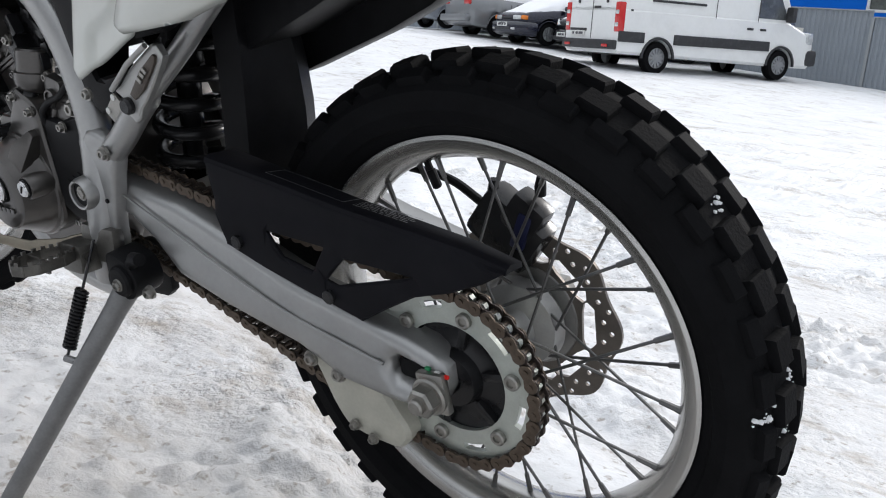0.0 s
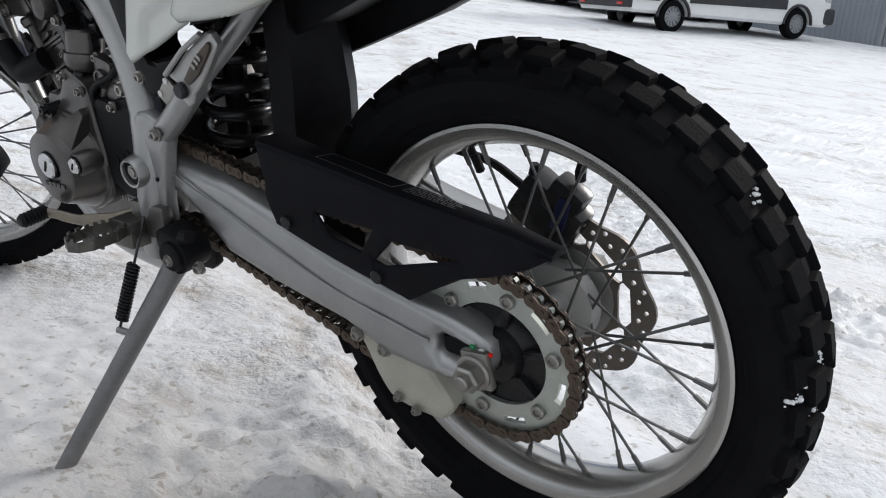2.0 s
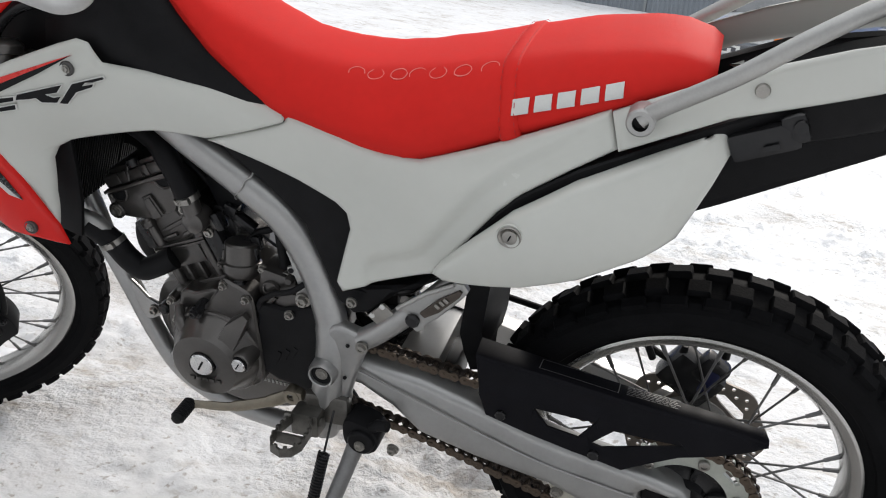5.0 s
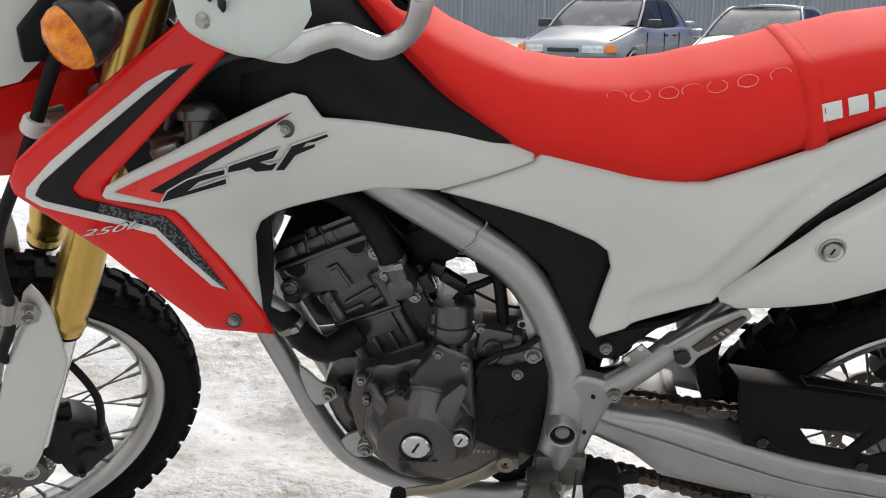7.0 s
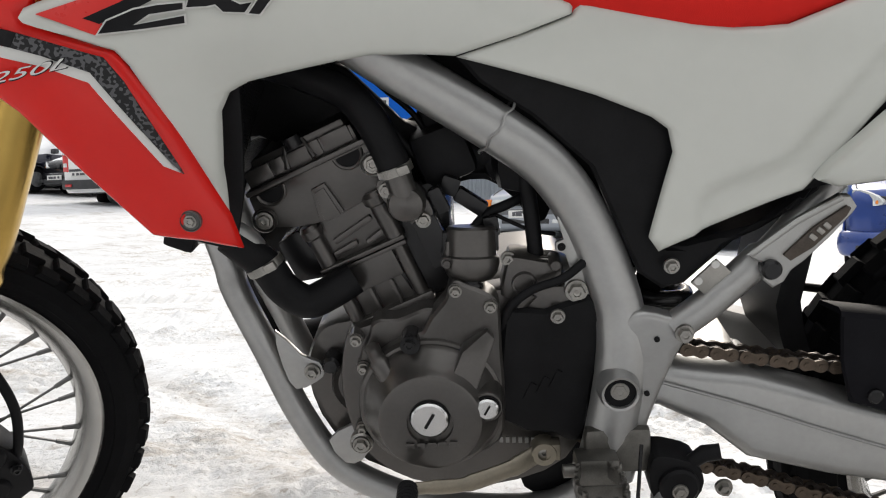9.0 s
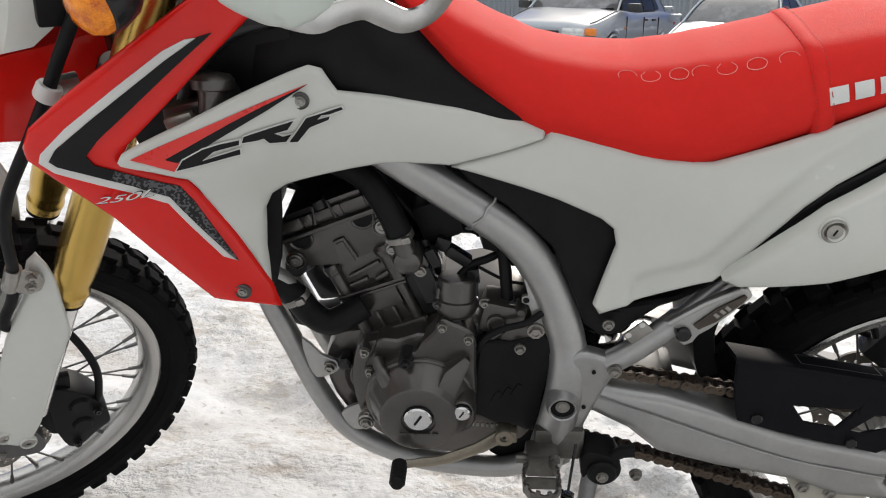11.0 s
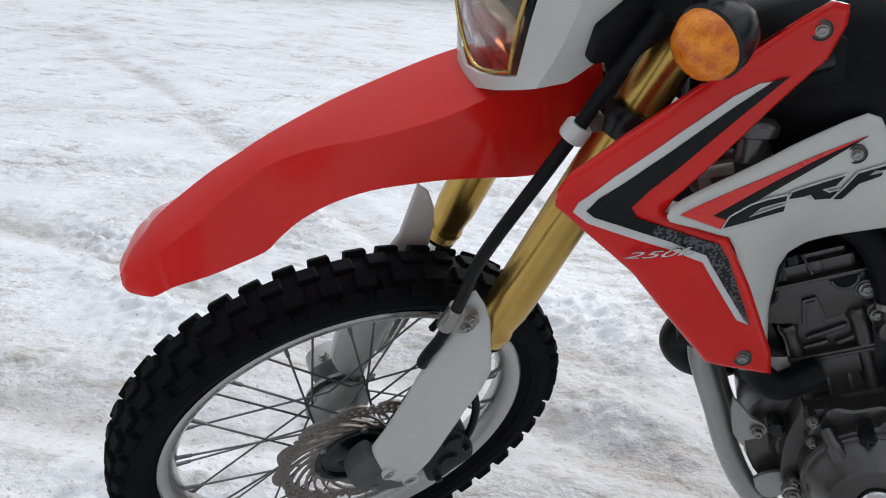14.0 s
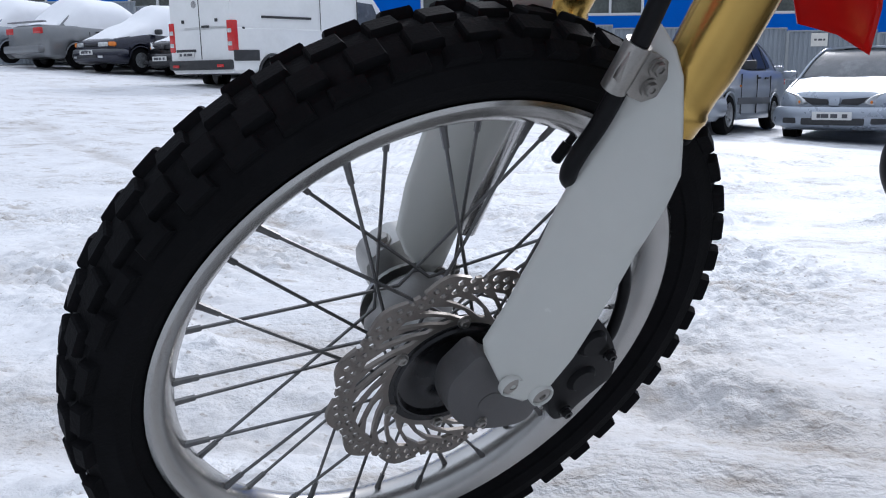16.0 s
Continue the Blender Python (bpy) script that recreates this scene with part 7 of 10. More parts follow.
d = (STAND_FOOT - STAND_TOP).normalized()
tube(bm, [STAND_TOP - d * 0.02, STAND_TOP, STAND_TOP + d * 0.05, STAND_FOOT], [0.017, 0.019, 0.0155, 0.0125], 16, flat=0.75)
tube(bm, [STAND_TOP + d * 0.125 + Vector((-0.004, -0.008, 0)), STAND_TOP + d * 0.125 + Vector((-0.026, -0.014, 0.004))], 0.005, 10)
stand = part("side_stand", bm, STAND, bike, "dark grey tubular side stand")
bm = bm_new()
box(bm, STAND_FOOT, (0.075, 0.045, 0.010), Matrix.Rotation(radians(-LEAN), 3, "X") @ Matrix.Rotation(radians(18), 3, "Z"), bev=0.004)
part("stand_foot", bm, STAND, stand)
a, b = Vector((-0.506, -0.16, 0.40)), STAND_TOP + d * 0.125 + Vector((-0.024, -0.013, 0.004))
e = (b - a)
s_, u_ = frame_of(e)
bm = bm_new()
pts = []
for k in range(241):
    t = k / 240
    pts.append(a + e * (0.42 + 0.5 * t) + (s_ * math.cos(t * 2 * math.pi * 17) + u_ * math.sin(t * 2 * math.pi * 17)) * 0.0078)
tube(bm, [a, a + e * 0.41] , 0.002, 6)
tube(bm, [a + e * 0.91, b], 0.002, 6)
tube(bm, pts, 0.0019, 5)
tube(bm, [a + e * 0.42, a + e * 0.92], 0.0055, 10)
part("stand_spring", bm, BLACK_GLOSS, stand, "black stand return spring")

# ---- shock absorber, splash guard, linkage ----
bm = bm_new()
top, low = Vector((-0.440, 0.0, 0.70)), Vector((-0.492, 0.0, 0.40))
e = low - top
tube(bm, [top, top + e * 0.35, top + e * 0.36, low], [0.024, 0.024, 0.016, 0.016], 18)
tube(bm, [top + e * 0.1, top + e * 0.14], 0.048, 24)
tube(bm, [low - e * 0.08, low], 0.045, 24)
shock = part("shock_absorber", bm, BLACK_GLOSS, bike, "gloss black rear shock absorber")
bm = bm_new()
pts = []
for k in range(161):
    t = k / 160
    pts.append(top + e * (0.14 + 0.78 * t) + Vector((math.cos(t * 2 * math.pi * 6), math.sin(t * 2 * math.pi * 6), 0)) * 0.042)
tube(bm, pts, 0.0098, 12)
part("shock_spring", bm, BLACK_GLOSS, shock)
bm = bm_new()
rings = []
for z, xr, xl in ((0.44, -0.318, -0.328), (0.47, -0.302, -0.338), (0.505, -0.295, -0.345), (0.54, -0.292, -0.340), (0.59, -0.294, -0.333), (0.655, -0.304, -0.328), (0.70, -0.306, -0.326)):
    rings.append([(xl, -0.055, z), (xl + 0.03, -0.045, z), (xr - 0.004, 0.02, z), (xr, 0.035, z), (xr - 0.02, 0.07, z), (xl - 0.01, 0.07, z)])
join(bm, loft(rings))
part("splash_guard", bm, BLACK, bike, "black plastic splash guard")
bm = bm_new()
box(bm, (-0.40, 0.0, 0.40), (0.09, 0.07, 0.06), bev=0.012)
part("shock_linkage", bm, CASTGREY, bike)


# ---- plastics, seat, tank and tail ----
def grow(poly, d):
    """The outline moved outwards by d."""
    n = len(poly)
    area = sum(poly[i - 1][0] * poly[i][1] - poly[i][0] * poly[i - 1][1] for i in range(n))
    s = 1 if area > 0 else -1
    out = []
    for i in range(n):
        a, b, c = (Vector(poly[(i + k) % n]) for k in (-1, 0, 1))
        u, v = (b - a).normalized(), (c - b).normalized()
        nu, nv = Vector((u.y, -u.x)), Vector((v.y, -v.x))
        m = (nu + nv).normalized()
        out.append(tuple(b + m * s * d / max(0.5, m.dot(nu))))
    return out


def decal(name, poly, depth, lift, mat, parent, label="", step=0.008):
    bm = panel(poly, lambda x, z: depth(x, z) - lift, 0.0012, 0.0004, step)
    return part(name, bm, mat, parent, label)


def mirrored(ob):
    return again(ob, bike, Matrix.Scale(-1, 4, (0, 1, 0)))


WF = [(-1.022, 0.852), (-1.019, 0.859), (-1.010, 0.863), (-0.962, 0.880), (-0.911, 0.900), (-0.859, 0.917), (-0.838, 0.922), (-0.824, 0.917), (-0.808, 0.892), (-0.769, 0.884), (-0.677, 0.865), (-0.582, 0.843), (-0.569, 0.838), (-0.572, 0.826), (-0.624, 0.809), (-0.682, 0.793), (-0.714, 0.796), (-0.759, 0.798), (-0.795, 0.794), (-0.870, 0.782), (-0.887, 0.774), (-0.895, 0.758), (-0.897, 0.710), (-0.892, 0.660), (-0.925, 0.739), (-0.952, 0.808), (-0.960, 0.821), (-0.983, 0.832), (-1.011, 0.844), (-1.019, 0.848)]
wf_depth = spread([(-1.021, -0.247, 0.851), (-1.009, -0.247, 0.854), (-0.96, -0.234, 0.825), (-0.843, -0.15, 0.888), (-0.838, -0.15, 0.905), (-0.838, -0.142, 0.917), (-0.892, -0.197, 0.661), (-0.926, -0.217, 0.75), (-0.93, -0.202, 0.885), (-0.90, -0.19, 0.82),
                   (-0.855, -0.155, 0.917), (-0.824, -0.145, 0.917), (-0.808, -0.132, 0.892), (-0.769, -0.126, 0.884), (-0.677, -0.116, 0.865), (-0.624, -0.111, 0.809), (-0.682, -0.118, 0.793), (-0.714, -0.121, 0.796), (-0.759, -0.126, 0.798),
                   (-0.795, -0.136, 0.794), (-0.87, -0.15, 0.782), (-0.887, -0.156, 0.774), (-0.5685, -0.101, 0.838), (-0.572, -0.103, 0.826), (-0.897, -0.176, 0.71), (-0.895, -0.163, 0.758), (-0.70, -0.122, 0.83), (-0.80, -0.142, 0.84)])
shroud_white = part("front_side_panel", panel(WF, wf_depth, 0.004, 0.006, 0.009), WHITE, bike, "white plastic front side panel", smooth=60)
mirrored(shroud_white)
WR = [(-0.5665, -0.100, 0.837), (-0.521, -0.105, 0.827), (-0.462, -0.115, 0.814), (-0.426, -0.12, 0.8085), (-0.377, -0.126, 0.810), (-0.311, -0.126, 0.835), (-0.224, -0.126, 0.871), (-0.153, -0.121, 0.901), (-0.140, -0.141, 0.862), (-0.189, -0.151, 0.832), (-0.242, -0.156, 0.796), (-0.272, -0.156, 0.767), (-0.302, -0.156, 0.729), (-0.335, -0.152, 0.685), (-0.358, -0.15, 0.658), (-0.38, -0.148, 0.649), (-0.49, -0.136, 0.599), (-0.499, -0.135, 0.612), (-0.486, -0.130, 0.662), (-0.477, -0.125, 0.695), (-0.482, -0.122, 0.717), (-0.498, -0.12, 0.729), (-0.55, -0.118, 0.751), (-0.595, -0.117, 0.766), (-0.6805, -0.1175, 0.792), (-0.624, -0.1105, 0.808), (-0.571, -0.1025, 0.825)]
wr_base = spread(WR + [(-0.42, -0.128, 0.74), (-0.36, -0.146, 0.75), (-0.30, -0.152, 0.80), (-0.22, -0.142, 0.835), (-0.45, -0.134, 0.66)])
WR_EDGE = dense([(-0.140, 0.862), (-0.189, 0.832), (-0.242, 0.796), (-0.272, 0.767), (-0.302, 0.729), (-0.335, 0.685), (-0.358, 0.658), (-0.42, 0.632)], 0.006)
WR_EDGE = WR_EDGE[:WR_EDGE.index(min(WR_EDGE, key=lambda p: p[1])) + 1]


def wr_depth(x, z):
    """The side panel with its sunken band along the rear edge."""
    d = min(math.hypot(x - p[0], z - p[1]) for p in WR_EDGE)
    k = min(1.0, max(0.0, (0.040 - d) / 0.012))
    return wr_base(x, z) + 0.008 * k * k * (3 - 2 * k)


side_panel = part("rear_side_panel", panel(WR, wr_depth, 0.004, 0.006, 0.009), WHITE, bike, "white plastic side panel with scuffs", smooth=60)
mirrored(side_panel)
TS = [(-0.151, -0.121, 0.900), (-0.07, -0.121, 0.938), (0.0, -0.12, 0.966), (0.08, -0.115, 0.992), (0.20, -0.105, 1.02), (0.30, -0.085, 1.035), (0.31, -0.082, 1.015), (0.19, -0.105, 0.975), (0.139, -0.112, 0.957), (0.032, -0.127, 0.928), (-0.026, -0.132, 0.912), (-0.138, -0.141, 0.8615)]
ts_depth = spread(TS)
tail = part("tail_panel", panel(TS, ts_depth, 0.004, 0.006, 0.014), WHITE, bike, "white plastic tail panel", smooth=60)
mirrored(tail)
SC = [(-0.352, -0.163, 0.672), (-0.344, -0.165, 0.684), (-0.302, -0.172, 0.727), (-0.251, -0.175, 0.776), (-0.18, -0.167, 0.823), (-0.09, -0.148, 0.867), (-0.018, -0.126, 0.900), (-0.011, -0.125, 0.888), (-0.033, -0.148, 0.833), (-0.063, -0.162, 0.768), (-0.08, -0.167, 0.756), (-0.168, -0.175, 0.706), (-0.235, -0.177, 0.683), (-0.335, -0.167, 0.6665)]
sc_base = spread(SC + [(-0.247, -0.182, 0.757), (-0.15, -0.178, 0.77), (-0.08, -0.163, 0.82), (-0.3, -0.178, 0.70)])


def sc_depth(x, z):
    """The side cover with its bevelled rear face."""
    d = 0.947 * (-0.018 - x) + 0.323 * (z - 0.900)
    return sc_base(x, z) + 0.55 * min(0.026, max(0.0, 0.026 - d))


side_cover = part("side_cover", panel(SC, sc_depth, 0.02, 0.007, 0.009), WHITE, bike, "white plastic side cover with a key lock", smooth=60)
mirrored(side_cover)
LOCK_Y = sc_depth(-0.247, 0.757) + 0.181
bm = bm_new()
lathe(bm, [(0.0145, -0.174), (0.0145, -0.1825), (0.013, -0.184), (0.0115, -0.1825), (0.0095, -0.181), (0.009, -0.183), (0.005, -0.184), (0.0001, -0.184)], 32, c=(-0.247, LOCK_Y, 0.757))
lock = part("key_lock", bm, STEEL, side_cover)
bm = bm_new()
box(bm, (-0.247, LOCK_Y - 0.184, 0.757), (0.0018, 0.002, 0.008), Matrix.Rotation(radians(25), 3, "Y"))
part("key_slot", bm, BLACK, lock)
bm = bm_new()
lathe(bm, [(0.0145, -0.1812), (0.0165, -0.1816), (0.017, -0.178)], 32, c=(-0.247, LOCK_Y, 0.757))
part("lock_ring", bm, WHITE, side_cover)

# dark gap panel between side panel and side cover
GP = [(-0.36, 0.655), (-0.30, 0.735), (-0.25, 0.79), (-0.18, 0.835), (-0.05, 0.895), (0.03, 0.93), (0.14, 0.955), (0.13, 0.90), (-0.02, 0.86), (-0.10, 0.80), (-0.2, 0.72), (-0.33, 0.66)]
gap_panel = part("inner_tail_panel", panel(GP, spread([(-0.35, -0.135, 0.66), (-0.2, -0.135, 0.78), (0.0, -0.112, 0.89), (0.13, -0.095, 0.93)]), 0.02, 0.005, 0.018), BLACK, bike)
mirrored(gap_panel)

RS = [(-1.127, 0.862), (-1.115, 0.884), (-1.070, 0.920), (-1.000, 0.969), (-0.919, 1.025), (-0.900, 1.037), (-0.884, 1.033), (-0.881, 1.014), (-0.891, 0.981), (-0.932, 0.943), (-0.976, 0.901), (-1.016, 0.864), (-1.024, 0.849), (-0.990, 0.833), (-0.960, 0.820), (-0.928, 0.757), (-0.890, 0.668), (-0.883, 0.635), (-0.917, 0.648), (-0.958, 0.656), (-0.990, 0.699), (-1.046, 0.775), (-1.112, 0.835), (-1.127, 0.847)]
rs_depth = spread([(-1.13, -0.24, 0.862), (-1.106, -0.248, 0.853), (-1.055, -0.247, 0.858), (-1.059, -0.238, 0.804), (-0.98, -0.232, 0.80), (-0.92, -0.212, 0.676), (-0.929, -0.211, 0.716), (-0.886, -0.195, 0.635), (-0.925, -0.176, 0.971), (-0.99, -0.212, 0.915), (-0.90, -0.171, 1.037),
                   (-0.884, -0.166, 1.033), (-0.882, -0.164, 1.015), (-0.92, -0.178, 1.026), (-0.958, -0.212, 0.655), (-0.989, -0.220, 0.694), (-1.046, -0.234, 0.771), (-1.07, -0.232, 0.915), (-1.0, -0.206, 0.969), (-1.02, -0.240, 0.85), (-0.963, -0.228, 0.818)])
shroud_red = part("radiator_shroud", panel(RS, rs_depth, 0.004, 0.006, 0.009), RED, bike, "glossy red radiator shroud", smooth=60)
# the far shroud hangs lower and further forward
far_shroud = mirrored(shroud_red)
far_shroud.data = shroud_red.data.copy()
for v in far_shroud.data.vertices:
    k = min(1.1, max(0.0, (0.86 - v.co.z) / 0.22))
    v.co += Vector((-0.115 * k + 0.115 * min(1.0, max(0.0, (v.co.z - 0.68) / 0.09)), 0.085 * k, -0.062 * k))
for x, z, depth, ob in ((-0.845, 0.888, wf_depth, shroud_white), (-0.921, 0.669, rs_depth, shroud_red), (-0.905, 1.012, rs_depth, shroud_red)):
    y = depth(x, z) - 0.001
    bm = bm_new()
    lathe(bm, [(0.0100, y + 0.003), (0.0100, y - 0.0008), (0.009, y - 0.0018), (0.008, y - 0.0004), (0.0001, y - 0.0004)], 24, c=(x, 0, z))
    screw = part("shroud_screw", bm, SCREW, ob, "dark recessed screw")
    bm = bm_new()
    bolt(bm, (x, y - 0.0004, z), 0.0052, 0.004)
    part("screw_head", bm, STEEL, screw)
# decals
CHEV = [(-1.1094, 0.8471), (-1.1048, 0.8580), (-1.0726, 0.8873), (-1.0203, 0.9250), (-0.9736, 0.9569), (-0.9519, 0.9664), (-0.9391, 0.9668), (-0.9720, 0.9461), (-1.0427, 0.8977), (-1.0862, 0.8649), (-1.0956, 0.8505), (-1.0871, 0.8445), (-1.0130, 0.8219), (-0.9786, 0.8056), (-0.9290, 0.7224), (-0.9214, 0.7125), (-0.9358, 0.7214), (-0.9813, 0.7975), (-1.0146, 0.8129), (-1.0946, 0.8361)]
decal("white_outline", CHEV, rs_depth, 0.0022, DECAL_WHITE, shroud_red, "white decal border", 0.006)
decal("black_chevron", [(-1.0967, 0.8504), (-1.0871, 0.8636), (-1.0427, 0.8977), (-0.9722, 0.9472), (-0.9392, 0.9679), (-0.9251, 0.9707), (-0.9656, 0.9379), (-1.0073, 0.9025), (-1.0402, 0.8752), (-1.0555, 0.8576), (-1.0487, 0.8471), (-1.0284, 0.8403), (-1.0351, 0.8289), (-1.0625, 0.8374), (-1.0887, 0.8443)], rs_depth, 0.0034, DECAL_BLACK, shroud_red, "glossy black decal")
decal("carbon_chevron", [(-1.0284, 0.8403), (-0.9678, 0.8168), (-0.9554, 0.7965), (-0.9202, 0.7122), (-0.9284, 0.7222), (-0.9786, 0.8056), (-1.0129, 0.8213), (-1.0351, 0.8289)], rs_depth, 0.0034, DECAL_GREY, shroud_red, "dark patterned decal")


def lettering(name, text, base, right, up, depth, lift, mat, parent):
    """Letters of the built-in font laid over a panel: base corner, run and slanted height in x and z."""
    font = bpy.data.curves.new(name, "FONT")
    font.body, font.size, font.extrude = text, 1.0, 0.0
    ob = bpy.data.objects.new(name, font)
    flat = ob.to_mesh()
    vs = [v.co.copy() for v in flat.vertices]
    fs = [tuple(p.vertices) for p in flat.polygons]
    ob.to_mesh_clear()
    bpy.data.objects.remove(ob)
    x0, x1 = min(v.x for v in vs), max(v.x for v in vs)
    y1 = max(v.y for v in vs)
    bm = bm_new()
    out = []
    for v in vs:
        a, b = (v.x - x0) / (x1 - x0), v.y / y1
        x, z = base[0] + right[0] * a + up[0] * b, base[1] + right[1] * a + up[1] * b
        out.append((x, depth(x, z) - lift, z))
    add_mesh(bm, out, fs)
    return part(name, bm, mat, parent, smooth=0)


lettering("model_shadow", "250L", (-1.0592, 0.7990), (0.0660, 0.0115), (0.0112, 0.0112), rs_depth, 0.0062, DECAL_BLACK, shroud_red)
lettering("model_number", "250L", (-1.0580, 0.8006), (0.0640, 0.0105), (0.0100, 0.0095), rs_depth, 0.0070, DECAL_WHITE, shroud_red)
decal("red_wedge", [(-1.0095, 0.8542), (-0.9597, 0.8695), (-0.9044, 0.8860), (-0.8372, 0.9052), (-0.8828, 0.8834), (-0.9340, 0.8599), (-0.9660, 0.8440), (-0.9580, 0.8362), (-0.9701, 0.8348)], wf_depth, 0.0022, DECAL_RED, shroud_white, "red decal wedge")
decal("black_sliver", [(-0.9781, 0.8486), (-0.9554, 0.8580), (-0.9162, 0.8752), (-0.8372, 0.9052), (-0.8772, 0.8836), (-0.9230, 0.8624), (-0.9455, 0.8514), (-0.9669, 0.8434)], wf_depth, 0.0030, DECAL_BLACK, shroud_white, "black decal sliver")
LOGO = ([(-0.9674, 0.8359), (-0.9616, 0.8451), (-0.9427, 0.8526), (-0.9266, 0.8549), (-0.9077, 0.8555), (-0.9083, 0.8504), (-0.9327, 0.8481), (-0.9440, 0.8404), (-0.9079, 0.8449), (-0.9081, 0.8389), (-0.9366, 0.8369)],
        [(-0.9030, 0.8584), (-0.8526, 0.8676), (-0.8594, 0.8581), (-0.8733, 0.8562), (-0.8648, 0.8510), (-0.8560, 0.8520), (-0.8620, 0.8441), (-0.8784, 0.8458), (-0.8838, 0.8525), (-0.8906, 0.8514), (-0.9054, 0.8517)],
        [(-0.8505, 0.8540), (-0.8396, 0.8688), (-0.8020, 0.8771), (-0.8004, 0.8744), (-0.8145, 0.8704), (-0.8235, 0.8704), (-0.8280, 0.8657), (-0.8147, 0.8678), (-0.8162, 0.8641), (-0.8366, 0.8576), (-0.8502, 0.8417), (-0.8590, 0.8430)])
for poly in LOGO:
    decal("logo_shadow", grow(poly, 0.0014), wf_depth, 0.0036, DECAL_WHITE, shroud_white)
    decal("logo_shape", poly, wf_depth, 0.0044, DECAL_BLACK, shroud_white, "black angular logo shape")

# seat
SEAT = [(-0.795, 1.022, 0.045, 1.034, 0.03), (-0.76, 1.000, 0.062, 1.016, 0.042), (-0.722, 0.960, 0.079, 0.988, 0.050), (-0.677, 0.914, 0.090, 0.955, 0.057), (-0.630, 0.876, 0.097, 0.931, 0.060), (-0.583, 0.843, 0.103, 0.911, 0.062), (-0.52, 0.832, 0.109, 0.899, 0.066), (-0.46, 0.822, 0.119, 0.898, 0.070), (-0.40, 0.816, 0.126, 0.907, 0.074), (-0.34, 0.832, 0.127, 0.919, 0.079), (-0.27, 0.862, 0.126, 0.935, 0.082), (-0.20, 0.888, 0.121, 0.951, 0.084), (-0.13, 0.908, 0.113, 0.960, 0.080), (-0.09, 0.918, 0.102, 0.961, 0.072), (-0.06, 0.928, 0.085, 0.953, 0.06), (-0.047, 0.936, 0.06, 0.945, 0.045)]


def seat_at(x):
    for a, b in zip(SEAT, SEAT[1:]):
        if a[0] <= x <= b[0]:
            t = (x - a[0]) / (b[0] - a[0])
            return [p + (q - p) * t for p, q in zip(a[1:], b[1:])]
    return list(SEAT[-1][1:])


def seat_ring(x, off=0.0):
    zb, hb, zt, ht = seat_at(x)
    hb, ht, zt = hb + off, ht + off, zt + off
    h = zt - zb
    half = [(hb * 0.93, zb - 0.014), (hb * 0.97, zb), (hb, zb + 0.08 * h), (hb * 1.0, zb + 0.3 * h), (hb * 0.6 + ht * 0.4 + 0.003, zb + 0.55 * h), (hb * 0.28 + ht * 0.72 + 0.004, zb + 0.78 * h), (ht + 0.001, zb + 0.91 * h), (ht * 0.86, zb + 0.975 * h), (ht * 0.62, zt), (ht * 0.3, zt + 0.001)]
    return [(x, -y, z) for y, z in half] + [(x, 0, zt + 0.0015)] + [(x, y, z) for y, z in half[::-1]]


def seat_y(x, z):
    ring = seat_ring(x)[:10]
    for a, b in zip(ring, ring[1:]):
        if a[2] <= z <= b[2]:
            return a[1] + (b[1] - a[1]) * (z - a[2]) / (b[2] - a[2])
    return ring[1][1]


sx = []
for a, b in zip(SEAT, SEAT[1:]):
    n = max(1, int((b[0] - a[0]) / 0.015))
    sx += [a[0] + (b[0] - a[0]) * k / n for k in range(n)]
sx.append(SEAT[-1][0])
bm = loft([seat_ring(x, 0.0012 * noise.noise(Vector((x * 30, 0, 0)))) for x in sx])
seat = part("seat", bm, SEAT_RED, bike, "red vinyl motorcycle seat with chalk marks", smooth=70)
rings = []
for x in np.linspace(-0.296, -0.272, 5):
    e = 0.0042 if -0.295 < x < -0.273 else 0.0006
    base = seat_ring(x, e)
    rings.append([(p[0] + 0.020 * (1 - (p[2] - 0.85) / 0.13), p[1], p[2]) for p in base])
part("seat_strap", loft(rings, False), SEAT_RED, seat, "red stitched seat strap", smooth=60)
for off in (-0.293, -0.275):
    bm = bm_new()
    base = seat_ring(off, 0.0044)
    pts = curve([(p[0] + 0.020 * (1 - (p[2] - 0.85) / 0.13), p[1], p[2]) for p in base[1:-1]], 4)
    for a, b in zip(pts[::2], pts[1::2]):
        tube(bm, [a, b], 0.0005, 5)
    part("strap_stitching", bm, SEAM_RED, seat)
# white plain shapes along the side in place of the maker's name
for k in range(5):
    x0 = -0.264 + k * 0.0258
    z0 = 0.885 + k * 0.0068
    w, hgt = 0.0195, 0.0155
    poly = [(x0, z0), (x0 + w, z0 + w * 0.26), (x0 + w - 0.001, z0 + w * 0.26 + hgt), (x0 - 0.001, z0 + hgt)]
    decal("seat_print", poly, lambda x, z: seat_y(x, z), 0.003, DECAL_WHITE, seat, "pale printed block", step=0.005)
# chalk scribble, plain strokes
bm = bm_new()
CHALK = material("chalk", (0.72, 0.24, 0.21), 0.8)
rnd = random.Random(4)
for k in range(7):
    x0 = -0.475 + k * 0.028 + rnd.uniform(-0.006, 0.006)
    pts = []
    for j in range(7):
        a = j / 6 * (3.6 + 1.6 * (k % 3)) + 2.1 * k
        x = x0 + 0.011 * math.cos(a)
        z = seat_at(x)[0] + (0.925 + 0.05 * math.sin(a)) * (seat_at(x)[2] - seat_at(x)[0])
        pts.append((x, seat_y(x, z) - 0.0006, z))
    tube(bm, curve(pts, 3), 0.0005, 4)
part("chalk_mark", bm, CHALK, seat, "thin pale chalk scribble")

